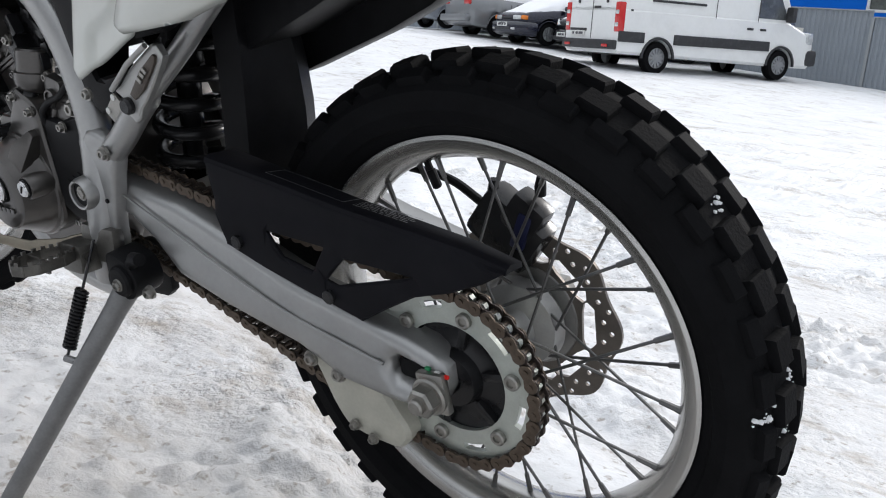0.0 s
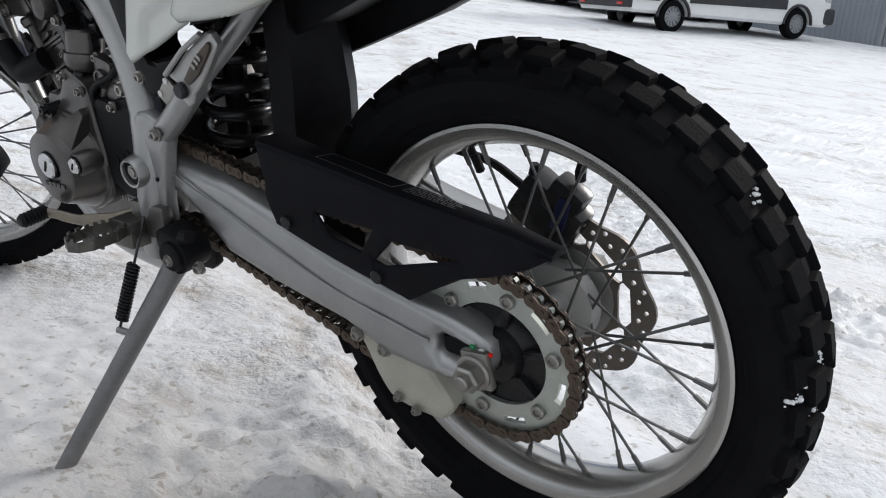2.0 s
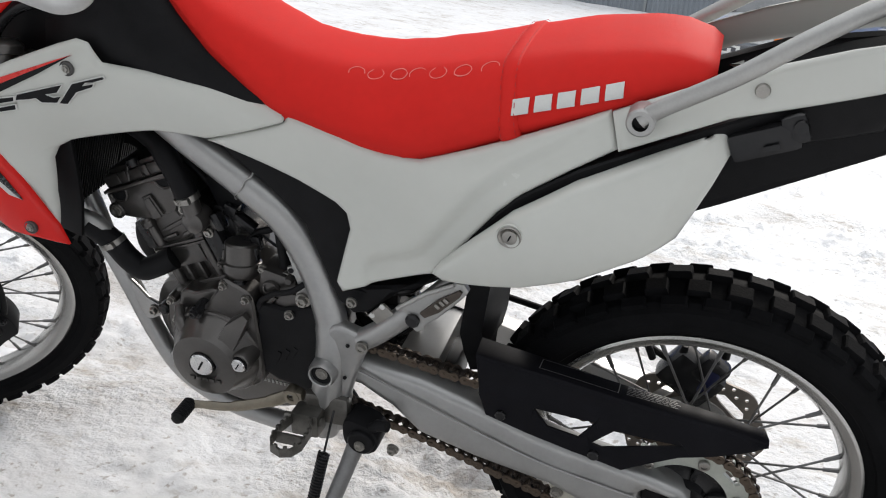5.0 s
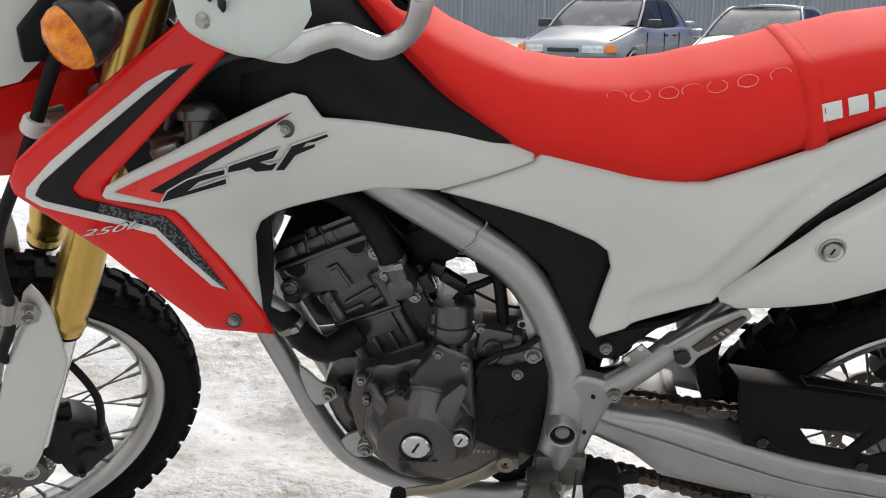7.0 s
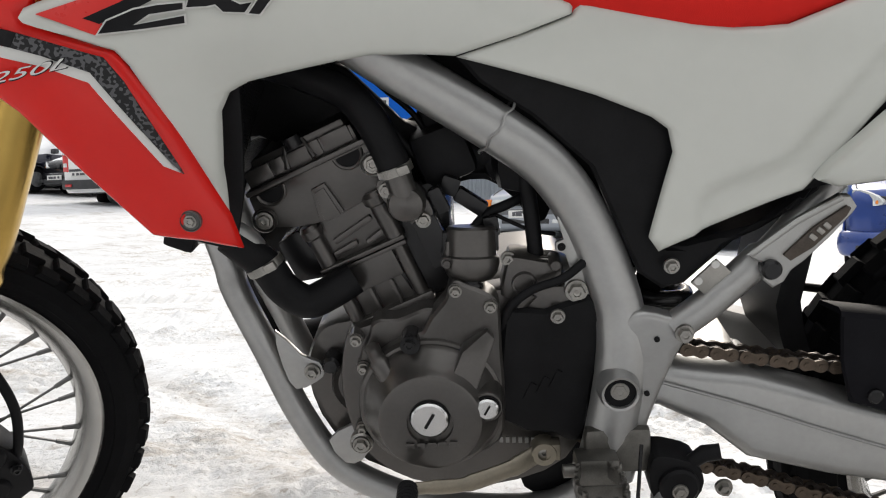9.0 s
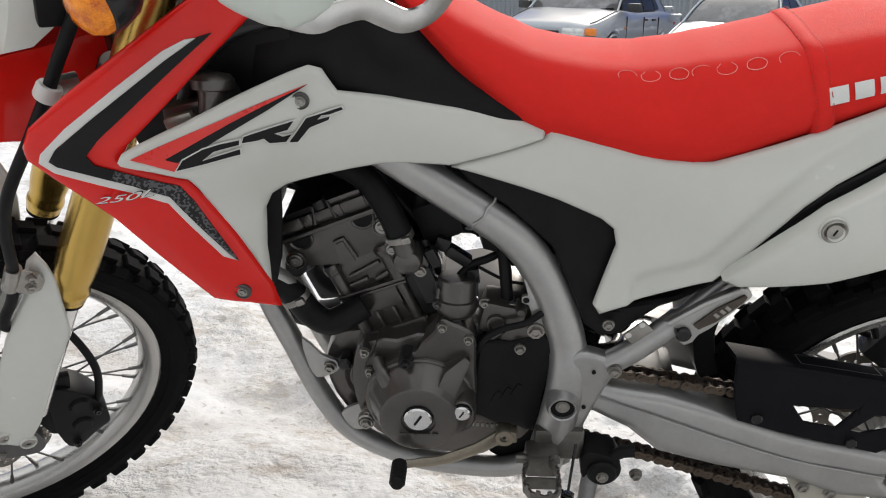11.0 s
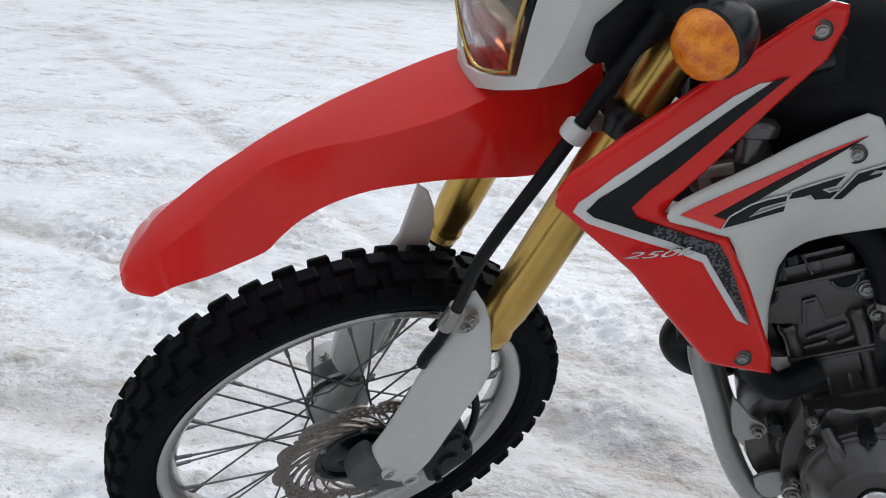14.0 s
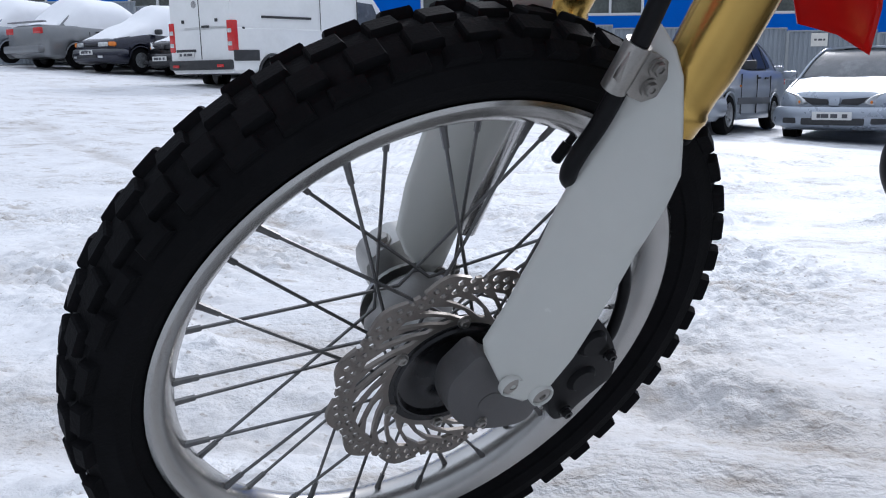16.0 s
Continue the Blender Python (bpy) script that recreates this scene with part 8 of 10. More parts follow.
# tank
TK = [(-1.0, 0.85, 0.06, 0.95, 0.04), (-0.955, 0.84, 0.095, 0.985, 0.06), (-0.90, 0.85, 0.118, 1.005, 0.07), (-0.84, 0.84, 0.124, 1.02, 0.075), (-0.78, 0.84, 0.121, 1.012, 0.07), (-0.70, 0.83, 0.113, 0.945, 0.06), (-0.62, 0.82, 0.104, 0.89, 0.06), (-0.56, 0.81, 0.094, 0.85, 0.07)]
rings = []
for x, zb, hb, zt, ht in TK:
    h = zt - zb
    half = [(hb * 0.9, zb), (hb, zb + 0.2 * h), (hb * 0.95, zb + 0.55 * h), (ht + 0.01, zb + 0.85 * h), (ht * 0.7, zt)]
    rings.append([(x, -y, z) for y, z in half] + [(x, 0, zt + 0.0015)] + [(x, y, z) for y, z in half[::-1]])
part("fuel_tank", loft(rings), BLACK, bike, "matt black plastic fuel tank", smooth=60)
bm = bm_new()
lathe(bm, [(0.036, 0.0), (0.036, 0.018), (0.03, 0.024), (0.0001, 0.024)], 30, "z", (-0.86, 0, 1.018))
part("fuel_cap", bm, BLACK_GLOSS, bike)

LOUVRE = [(-0.955, 0.63), (-0.905, 0.615), (-0.890, 0.675), (-0.884, 0.735), (-0.882, 0.775), (-0.905, 0.80), (-0.96, 0.79)]
louvre = part("radiator_louvre", slab(LOUVRE, -0.140, -0.132, 0.003), BLACK, bike, "black radiator louvre")
mirrored(louvre)
# radiator behind the shroud
LEAN_BACK = Matrix.Rotation(radians(22), 3, "Y")
for sy in (-1, 1):
    o = Vector((-0.925, sy * 0.07, 0.735))
    bm = bm_new()
    box(bm, o, (0.034, 0.14, 0.19), LEAN_BACK, bev=0.004)
    rad = part("radiator", bm, BLACK, bike, "black radiator with fine fins")
    for k in range(22):
        bm = bm_new()
        box(bm, o + LEAN_BACK @ Vector((0.019, (k - 10.5) * 0.0062, 0)), (0.005, 0.0025, 0.185), LEAN_BACK)
        part("radiator_fin", bm, BLACK, rad, smooth=0)
    bm = bm_new()
    box(bm, o + Vector((-0.038, sy * 0.035, -0.108)), (0.032, 0.055, 0.024), LEAN_BACK, bev=0.006)
    part("radiator_tank", bm, BLACK, rad)
# black air duct, radiator top tank and filler behind the shroud's opening
DUCT = [(-1.055, 0.80), (-1.045, 0.86), (-0.985, 0.925), (-0.915, 0.985), (-0.865, 0.985), (-0.86, 0.85), (-0.90, 0.80)]
duct = part("air_duct", slab(smooth_path(DUCT, 2), -0.112, -0.100, 0.004), BLACK, bike, "black plastic air duct")
mirrored(duct)
bm = bm_new()
box(bm, (-0.960, -0.135, 0.862), (0.085, 0.05, 0.05), Matrix.Rotation(radians(-14), 3, "Y"), bev=0.012)
tank_end = part("radiator_top_tank", bm, ENGINE, bike, "dark grey radiator top tank")
bm = bm_new()
lathe(bm, [(0.017, -0.030), (0.017, -0.006), (0.0235, -0.004), (0.0245, 0.006), (0.019, 0.012), (0.008, 0.0145), (0.0001, 0.015)], 28, "z", (-0.943, -0.150, 0.902), turn=Matrix.Rotation(radians(-15), 3, "X"))
part("filler_cap", bm, ENGINE, tank_end, "dull dark metal radiator cap")
bm = bm_new()
box(bm, (-0.975, -0.178, 0.872), (0.032, 0.012, 0.014), Matrix.Rotation(radians(-16), 3, "Y"), bev=0.003)
box(bm, (-0.985, -0.176, 0.858), (0.012, 0.010, 0.030), Matrix.Rotation(radians(-16), 3, "Y"), bev=0.003)
part("shroud_bracket", bm, STEEL, bike, "dull zinc shroud bracket")
bm = bm_new()
tube(bm, curve([(-0.99, -0.13, 0.86), (-0.965, -0.145, 0.915), (-0.925, -0.135, 0.955), (-0.88, -0.11, 0.965)], 6), 0.011, 14)
part("radiator_hose", bm, BLACK_GLOSS, bike, "black radiator hose")
bm = bm_new()
tube(bm, curve([(-0.86, 0.03, 0.60), (-0.90, 0.045, 0.57), (-0.94, 0.06, 0.525), (-0.958, 0.075, 0.48), (-0.951, 0.085, 0.447), (-0.925, 0.10, 0.418), (-0.885, 0.11, 0.412), (-0.84, 0.115, 0.43), (-0.76, 0.125, 0.46)], 8), 0.0225, 20)
part("exhaust_header", bm, BLACK, bike, "black exhaust header pipe")

# tail: under tray, rear mudguard, brackets, rear indicator
UT = [(-0.30, 0.70), (-0.2, 0.715), (-0.10, 0.752), (0.07, 0.838), (0.178, 0.898), (0.42, 0.945), (0.43, 0.965), (0.30, 1.0), (0.10, 0.945), (-0.05, 0.885), (-0.2, 0.80), (-0.3, 0.74)]
under = part("under_tail", slab(UT, -0.078, 0.078, 0.004), BLACK, bike, "black plastic under tail and rear mudguard")
RF = [(-0.31, 0.62), (-0.20, 0.668), (-0.158, 0.688), (-0.02, 0.757), (0.09, 0.817), (0.16, 0.855), (0.26, 0.905), (0.28, 0.93), (0.15, 0.93), (-0.05, 0.86), (-0.2, 0.78), (-0.32, 0.70)]
part("rear_mudguard", slab(RF, -0.03, 0.09, 0.004), BLACK, bike, "black plastic inner rear mudguard")
# silencer on the far side
SIL = [(-0.351, 0.562), (-0.325, 0.572), (-0.19, 0.625), (-0.125, 0.656), (0.008, 0.737), (0.142, 0.811), (0.27, 0.872), (0.30, 0.91), (0.25, 0.96), (0.10, 0.90), (-0.05, 0.83), (-0.2, 0.75), (-0.33, 0.68), (-0.36, 0.60)]
part("silencer", slab(SIL, 0.085, 0.135, 0.006), BLACK, bike, "black exhaust silencer")
bm = bm_new()
box(bm, (0.012, -0.117, 0.888), (0.075, 0.02, 0.034), Matrix.Rotation(radians(-22), 3, "Y"), bev=0.009)
box(bm, (0.040, -0.119, 0.906), (0.028, 0.016, 0.034), Matrix.Rotation(radians(-22), 3, "Y"), bev=0.008)
lathe(bm, [(0.0001, -0.131), (0.007, -0.131), (0.008, -0.125), (0.008, -0.115)], 16, c=(0.044, 0, 0.912))
box(bm, (0.020, -0.129, 0.886), (0.016, 0.004, 0.006), Matrix.Rotation(radians(-22), 3, "Y"))
part("tail_bracket", bm, BLACK_GLOSS, bike, "black helmet lock bracket")
PL = [(0.125, 0.985), (0.140, 0.938), (0.147, 0.929), (0.170, 0.933), (0.178, 0.943), (0.188, 1.0)]
pl = part("tail_plate", panel(smooth_path(PL, 2), lambda x, z: -0.112, 0.004, 0.003, 0.01), ALU, bike, "bare aluminium luggage bracket")
bm = bm_new()
bolt(bm, (0.161, -0.113, 0.944), 0.0068, 0.008)
part("plate_bolt", bm, STEEL, pl)
# grab handle
bm = bm_new()
tube(bm, curve([(-0.118, -0.146, 0.905), (-0.10, -0.145, 0.92), (-0.03, -0.15, 0.965), (0.03, -0.14, 1.005), (0.08, -0.115, 1.03), (0.12, -0.08, 1.04)], 6), 0.010, 14, flat=0.7)
lathe(bm, [(0.016, -0.125), (0.016, -0.150), (0.014, -0.152), (0.009, -0.152)], 24, c=(-0.117, 0, 0.9045))
grab = part("grab_handle", bm, ALU, bike, "bare aluminium grab handle")
mirrored(grab)
bm = bm_new()
lathe(bm, [(0.0095, -0.1515), (0.008, -0.146), (0.0001, -0.146)], 16, c=(-0.117, 0, 0.9045))
part("handle_bolt", bm, BLACK, grab)
bm = bm_new()
lathe(bm, [(0.0001, -0.004), (0.007, -0.004), (0.008, -0.001), (0.008, 0.006)], 16, c=(0.0, ts_depth(0.0, 0.945), 0.945))
part("tail_screw", bm, STEEL, tail)


def indicator(name, c, d, m, k=1.0):
    """A turn lamp: black rounded housing with an amber lens along d."""
    q = Vector((0, 0, 1)).rotation_difference(Vector(d).normalized()).to_matrix()
    bm = bm_new()
    lathe(bm, [(r * k, s * k) for r, s in ((0.0001, -0.040), (0.014, -0.036), (0.026, -0.022), (0.0315, -0.004), (0.032, 0.006), (0.030, 0.008))], 32, "z", c, turn=q)
    body = part(name, bm, BLACK_GLOSS, bike, "black turn lamp with amber lens", m=m)
    bm = bm_new()
    lathe(bm, [(r * k, s * k) for r, s in ((0.030, 0.006), (0.0295, 0.014), (0.024, 0.024), (0.014, 0.030), (0.0001, 0.032))], 32, "z", c, turn=q)
    part("lens", bm, AMBER, body, "amber lens")
    return body


ri = indicator("rear_turn_lamp", (0.218, -0.130, 0.918), (1, 0.05, -0.25), Matrix(), 0.88)
bm = bm_new()
tube(bm, [(0.205, -0.12, 0.92), (0.165, -0.06, 0.93)], 0.012, 12)
part("stalk", bm, BLACK, ri)
indicator("rear_turn_lamp", (0.235, 0.185, 0.905), (1, 0.25, 0.1), Matrix())
bm = bm_new()
box(bm, (0.36, 0, 0.99), (0.09, 0.11, 0.05), Matrix.Rotation(radians(-15), 3, "Y"), bev=0.015)
part("tail_lamp", bm, TAIL_RED, bike, "red tail lamp")


# ---- the turned front end: fork, guards, disc, fender, lamp mask, handlebar ----
MIRROR = Matrix.Scale(-1, 4, (0, 1, 0))
FORK = Vector((0.417, 0, 0.909)).normalized()
FORK_N = Vector((-FORK.z, 0, FORK.x))
SEAL = Vector((-1.264, 0, 0.592))
LEG_Y = 0.094


def front(name, bm, mat, label="", parent=None, smooth=45.0):
    ob = part(name, bm, mat, parent or bike, label, smooth=smooth, m=None if parent else TURNED)
    return ob


def other_side(ob, dx=0.0):
    o = again(ob, bike, TURNED @ Matrix.Translation((dx, 0, 0)) @ MIRROR)
    for ch in ob.children:
        again(ch, o, Matrix())
    return o


def leg_tube(prof, n=28):
    """A turned tube along the fork leg; prof holds (distance above the seal, radius)."""
    bm = bm_new()
    q = Vector((0, 0, 1)).rotation_difference(FORK).to_matrix()
    lathe(bm, [(r, s) for s, r in prof], n, "z", SEAL + Vector((0, -LEG_Y, 0)), turn=q)
    return bm


upper_leg = front("fork_tube", leg_tube([(0.0, 0.020), (0.0, 0.0245), (0.010, 0.0255), (0.013, 0.0268), (0.019, 0.0268), (0.022, 0.0250), (0.034, 0.0255), (0.055, 0.0285), (0.09, 0.0292), (0.30, 0.0285), (0.36, 0.027), (0.592, 0.026), (0.594, 0.020)]), GOLD, "gold anodised upper fork tube")
bm = leg_tube([(-0.006, 0.0185), (-0.006, 0.0235), (0.001, 0.0245)])
front("dust_seal", bm, RUBBER, parent=upper_leg)
bm = leg_tube([(0.592, 0.0001), (0.604, 0.012), (0.604, 0.0195), (0.598, 0.0215), (0.588, 0.0215)])
front("fork_cap", bm, BLACK_GLOSS, parent=upper_leg)
other_side(upper_leg, 0.007)
slider = front("fork_slider", leg_tube([(0.01, 0.0185), (-0.24, 0.0185)]), CHROME, "chrome lower fork tube")
other_side(slider, 0.007)
LUG_GREY = material("grey_cast_lug", (0.085, 0.083, 0.083), 0.5, 0.3, 0.12, 40, bump=0.15, bump_scale=600, dirt=0.2, dirt_color=(0.07, 0.066, 0.062))
LUG = [(-1.436, 0.402), (-1.422, 0.385), (-1.380, 0.34), (-1.371, 0.294), (-1.383, 0.277), (-1.403, 0.279), (-1.432, 0.292), (-1.458, 0.316), (-1.470, 0.350), (-1.466, 0.378), (-1.452, 0.392)]
lug = front("axle_lug", slab(smooth_path(LUG, 3), -0.104, -0.074, 0.008), LUG_GREY, "grey cast axle clamp")
bm = bm_new()
bolt(bm, (-1.434, -0.104, 0.306), 0.0055, 0.005)
front("pinch_bolt", bm, STEEL, parent=lug)
bm = bm_new()
lathe(bm, [(0.0001, -0.1048), (0.010, -0.1048), (0.013, -0.1045), (0.013, -0.100)], 24, c=(-1.425, 0, 0.330))
front("axle_end", bm, LUG_GREY, parent=lug)
# right side lug with clamp studs
RLUG = [(-1.468, 0.382), (-1.474, 0.358), (-1.464, 0.326), (-1.44, 0.314), (-1.415, 0.322), (-1.405, 0.36), (-1.41, 0.385), (-1.435, 0.395)]
rlug = front("axle_clamp", slab(smooth_path(RLUG, 2), 0.080, 0.115, 0.007), ALU, "grey cast axle clamp with two studs")
for x, z in ((-1.460, 0.370), (-1.447, 0.392)):
    bm = bm_new()
    tube(bm, [(x, 0.09, z - 0.03), (x - 0.004, 0.09, z + 0.008)], 0.004, 8)
    bolt(bm, (x - 0.002, 0.09, z), 0.0075, 0.008, (-0.2, 0, 1))
    front("clamp_stud", bm, STEEL, parent=rlug)

# white fork guards, curved round the legs
FG = [(-1.281, -0.092, 0.682), (-1.273, -0.100, 0.666), (-1.269, -0.110, 0.646), (-1.271, -0.124, 0.613), (-1.274, -0.134, 0.569), (-1.286, -0.138, 0.544), (-1.311, -0.140, 0.502), (-1.334, -0.139, 0.451), (-1.359, -0.138, 0.395), (-1.380, -0.136, 0.360), (-1.388, -0.133, 0.346), (-1.397, -0.132, 0.350), (-1.404, -0.130, 0.347), (-1.418, -0.126, 0.356), (-1.425, -0.115, 0.379), (-1.431, -0.104, 0.401), (-1.430, -0.102, 0.412), (-1.408, -0.099, 0.446), (-1.377, -0.095, 0.503), (-1.360, -0.095, 0.540), (-1.340, -0.094, 0.577), (-1.316, -0.090, 0.615), (-1.306, -0.088, 0.645), (-1.295, -0.087, 0.668)]
guard_depth = spread(FG + [(-1.372, -0.128, 0.43), (-1.342, -0.128, 0.50), (-1.312, -0.126, 0.56), (-1.292, -0.110, 0.62), (-1.40, -0.126, 0.385), (-1.352, -0.136, 0.44), (-1.322, -0.136, 0.51)])


fguard = front("fork_guard", panel([(p[0], p[2]) for p in FG], guard_depth, 0.003, 0.004, 0.011), WHITE, "white plastic fork guard", smooth=60)
for x, z in ((-1.414, 0.370), (-1.3875, 0.3535)):
    y = guard_depth(x, z)
    bm = bm_new()
    lathe(bm, [(0.0125, 0.004), (0.0122, -0.0015), (0.0110, -0.0028), (0.0096, -0.0016), (0.0092, 0.002)], 26, c=(x, y, z))
    front("bolt_ring", bm, WHITE, parent=fguard)
    bm = bm_new()
    lathe(bm, [(0.0092, 0.001), (0.0090, -0.0008), (0.0045, -0.0022), (0.0034, -0.0020), (0.003, 0.0), (0.0001, 0.0)], 20, c=(x, y, z))
    front("guard_bolt", bm, STEEL, parent=fguard)
FGR = [(-1.298, 0.727), (-1.281, 0.69), (-1.29, 0.62), (-1.313, 0.53), (-1.357, 0.45), (-1.395, 0.362), (-1.405, 0.35), (-1.425, 0.375), (-1.442, 0.418), (-1.408, 0.515), (-1.389, 0.552), (-1.327, 0.648)]
rguard = front("fork_guard", panel(smooth_path(FGR, 2), lambda x, z: 0.052 + 6.0 * (x + 1.345 - 0.48 * (z - 0.52)) ** 2, 0.003, 0.004, 0.011), WHITE, "white plastic fork guard", smooth=60)
for x, z in ((-1.402, 0.358), (-1.385, 0.355)):
    bm = bm_new()
    bolt(bm, (x, 0.054, z), 0.0062, 0.006)
    front("guard_bolt", bm, STEEL, parent=rguard)

# brake disc on the front wheel
disc("brake_disc", front_wheel, 0.1235, 0.062, -0.056, 0.004, 12, [(0.1175, 60, 0.0037, 0.0), (0.1085, 60, 0.0035, 0.5)], [(0.071, 0.1015, 24, 0.125, 0.50)], DISC, "drilled steel wave brake disc")
bm = bm_new()
lathe(bm, [(0.016, -0.074), (0.020, -0.060), (0.032, -0.053), (0.044, -0.052), (0.052, -0.054), (0.0555, -0.060), (0.0575, -0.0605), (0.0595, -0.058), (0.0645, -0.0585), (0.066, -0.057), (0.066, -0.047), (0.028, -0.040)], 56)
front("disc_carrier", bm, BLACK_GLOSS, "black dished disc carrier", front_wheel)
for k in range(6):
    a = 2 * math.pi * k / 6 + 0.3
    bm = bm_new()
    bolt(bm, (0.0675 * math.cos(a), -0.058, 0.0675 * math.sin(a)), 0.006, 0.005)
    front("disc_bolt", bm, STEEL, parent=front_wheel)
bm = bm_new()
tube(bm, [(0, -0.10, 0), (0, 0.11, 0)], 0.012, 20)
lathe(bm, [(0.012, -0.07), (0.015, -0.08), (0.015, -0.09), (0.012, -0.092)], 24)
lathe(bm, [(0.05, 0.052), (0.046, 0.060), (0.02, 0.066), (0.012, 0.066)], 28)
front("axle", bm, ALU, parent=front_wheel)

# caliper
CAL = [(-1.325, 0.40), (-1.30, 0.375), (-1.283, 0.345), (-1.272, 0.312), (-1.272, 0.278), (-1.285, 0.268), (-1.305, 0.256), (-1.328, 0.240), (-1.345, 0.25), (-1.352, 0.30), (-1.348, 0.36), (-1.338, 0.395)]
cal = front("brake_caliper", slab(smooth_path(CAL, 3), -0.094, -0.044, 0.014), BLACK, "dark cast brake caliper")
for x, z in ((-1.305, 0.345), (-1.312, 0.295)):
    bm = bm_new()
    lathe(bm, [(0.0001, -0.099), (0.013, -0.099), (0.0175, -0.094), (0.0175, -0.084)], 24, c=(x, 0, z))
    front("piston_boss", bm, BLACK, parent=cal)
for x, z in ((-1.284, 0.322), (-1.330, 0.256)):
    bm = bm_new()
    bolt(bm, (x, -0.097, z), 0.0065, 0.008)
    front("caliper_bolt", bm, BLACK_GLOSS, parent=cal)
BR = [(-1.385, 0.375), (-1.335, 0.42), (-1.302, 0.415), (-1.31, 0.37), (-1.325, 0.26), (-1.36, 0.285)]
front("caliper_bracket", slab(BR, -0.086, -0.074, 0.004), BLACK)

# hoses and clamps
bm = bm_new()
tube(bm, curve([(-1.060, -0.135, 1.22), (-1.085, -0.133, 1.14), (-1.135, -0.131, 1.07), (-1.178, -0.13, 1.0), (-1.210, -0.13, 0.943), (-1.236, -0.13, 0.90), (-1.281, -0.13, 0.828), (-1.300, -0.120, 0.770), (-1.308, -0.110, 0.715), (-1.3125, -0.102, 0.68), (-1.321, -0.097, 0.643), (-1.333, -0.094, 0.612), (-1.347, -0.092, 0.588), (-1.352, -0.088, 0.567), (-1.340, -0.078, 0.547), (-1.315, -0.065, 0.53)], 7), 0.0076, 14)
front("brake_hose", bm, BLACK, "black rubber brake hose")
bm = bm_new()
tube(bm, curve([(-1.315, -0.065, 0.53), (-1.29, -0.062, 0.50), (-1.273, -0.07, 0.452), (-1.265, -0.08, 0.40), (-1.273, -0.085, 0.35), (-1.285, -0.085, 0.32)], 7), 0.0062, 12)
front("caliper_hose", bm, BLACK)
CLAMP = [(-1.3315, 0.6575), (-1.3225, 0.6795), (-1.3125, 0.6795), (-1.2945, 0.6695), (-1.2845, 0.6615), (-1.2825, 0.6455), (-1.2905, 0.6315), (-1.3045, 0.6305), (-1.3165, 0.6385)]
cl = front("hose_clamp", slab(CLAMP, -0.106, -0.100, 0.0015), STEEL, "zinc hose clamp with two bolts")
bm = bm_new()
tube(bm, [(-1.3255, -0.096, 0.6435), (-1.3115, -0.101, 0.6815)], 0.0108, 14)
front("clamp_sleeve", bm, STEEL, parent=cl)
for x, z in ((-1.2955, 0.6595), (-1.3005, 0.6435)):
    bm = bm_new()
    bolt(bm, (x, -0.106, z), 0.0068, 0.006)
    front("clamp_bolt", bm, STEEL, parent=cl)
for c, d in (((-1.206, -0.13, 0.950), (0.55, 0, 0.83)), ((-1.092, -0.132, 1.130), (0.4, 0, 0.9))):
    bm = bm_new()
    q = Vector((0, 0, 1)).rotation_difference(Vector(d).normalized()).to_matrix()
    lathe(bm, [(0.0078, -0.009), (0.013, -0.009), (0.0145, -0.006), (0.0145, 0.006), (0.013, 0.009), (0.0078, 0.009)], 28, "z", c, closed=True, turn=q)
    ring = front("hose_ring", bm, DECAL_WHITE, "white plastic hose guide ring")
    bm = bm_new()
    box(bm, Vector(c) + Vector((0.022, 0.012, -0.004)), (0.026, 0.014, 0.020), bev=0.003)
    front("ring_bracket", bm, STEEL, parent=ring)

# triple clamps
for nm, s, thick, lab in (("upper_clamp", 0.560, 0.052, "silver cast upper fork clamp"), ("lower_clamp", 0.355, 0.034, "black lower fork clamp")):
    o = SEAL + FORK * s
    bm = bm_new()
    q = Vector((0, 0, 1)).rotation_difference(FORK).to_matrix()
    for sy in (-1, 1):
        lathe(bm, [(0.0262, -thick / 2), (0.036, -thick / 2), (0.038, -thick / 2 + 0.003), (0.038, thick / 2 - 0.003), (0.036, thick / 2), (0.0262, thick / 2)], 32, "z", o + Vector((0, sy * LEG_Y, 0)), closed=True, turn=q)
    b = bmesh.new()
    bmesh.ops.create_cube(b, size=1)
    b.transform(Matrix.Diagonal((0.06, 0.16, thick * 0.85, 1)))
    bevel(b, 0.006)
    join(bm, b, Matrix.Translation(o - FORK_N * 0.022) @ q.to_4x4())
    cmp_ = front(nm, bm, ALU if s > 0.4 else BLACK_GLOSS, lab)
    for sy in (-1, 1):
        for e in (-0.007, 0.007):
            bm = bm_new()
            bolt(bm, o + Vector((0, sy * (LEG_Y + 0.030), 0)) - FORK_N * 0.024 + FORK * e, 0.005, 0.014, (0, sy, 0))
            front("clamp_screw", bm, STEEL, parent=cmp_)
bm = bm_new()
o = SEAL - FORK_N * 0.048
tube(bm, [o + FORK * 0.33, o + FORK * 0.56], 0.028, 24)
front("steering_head", bm, SILVER, "silver painted steering head")

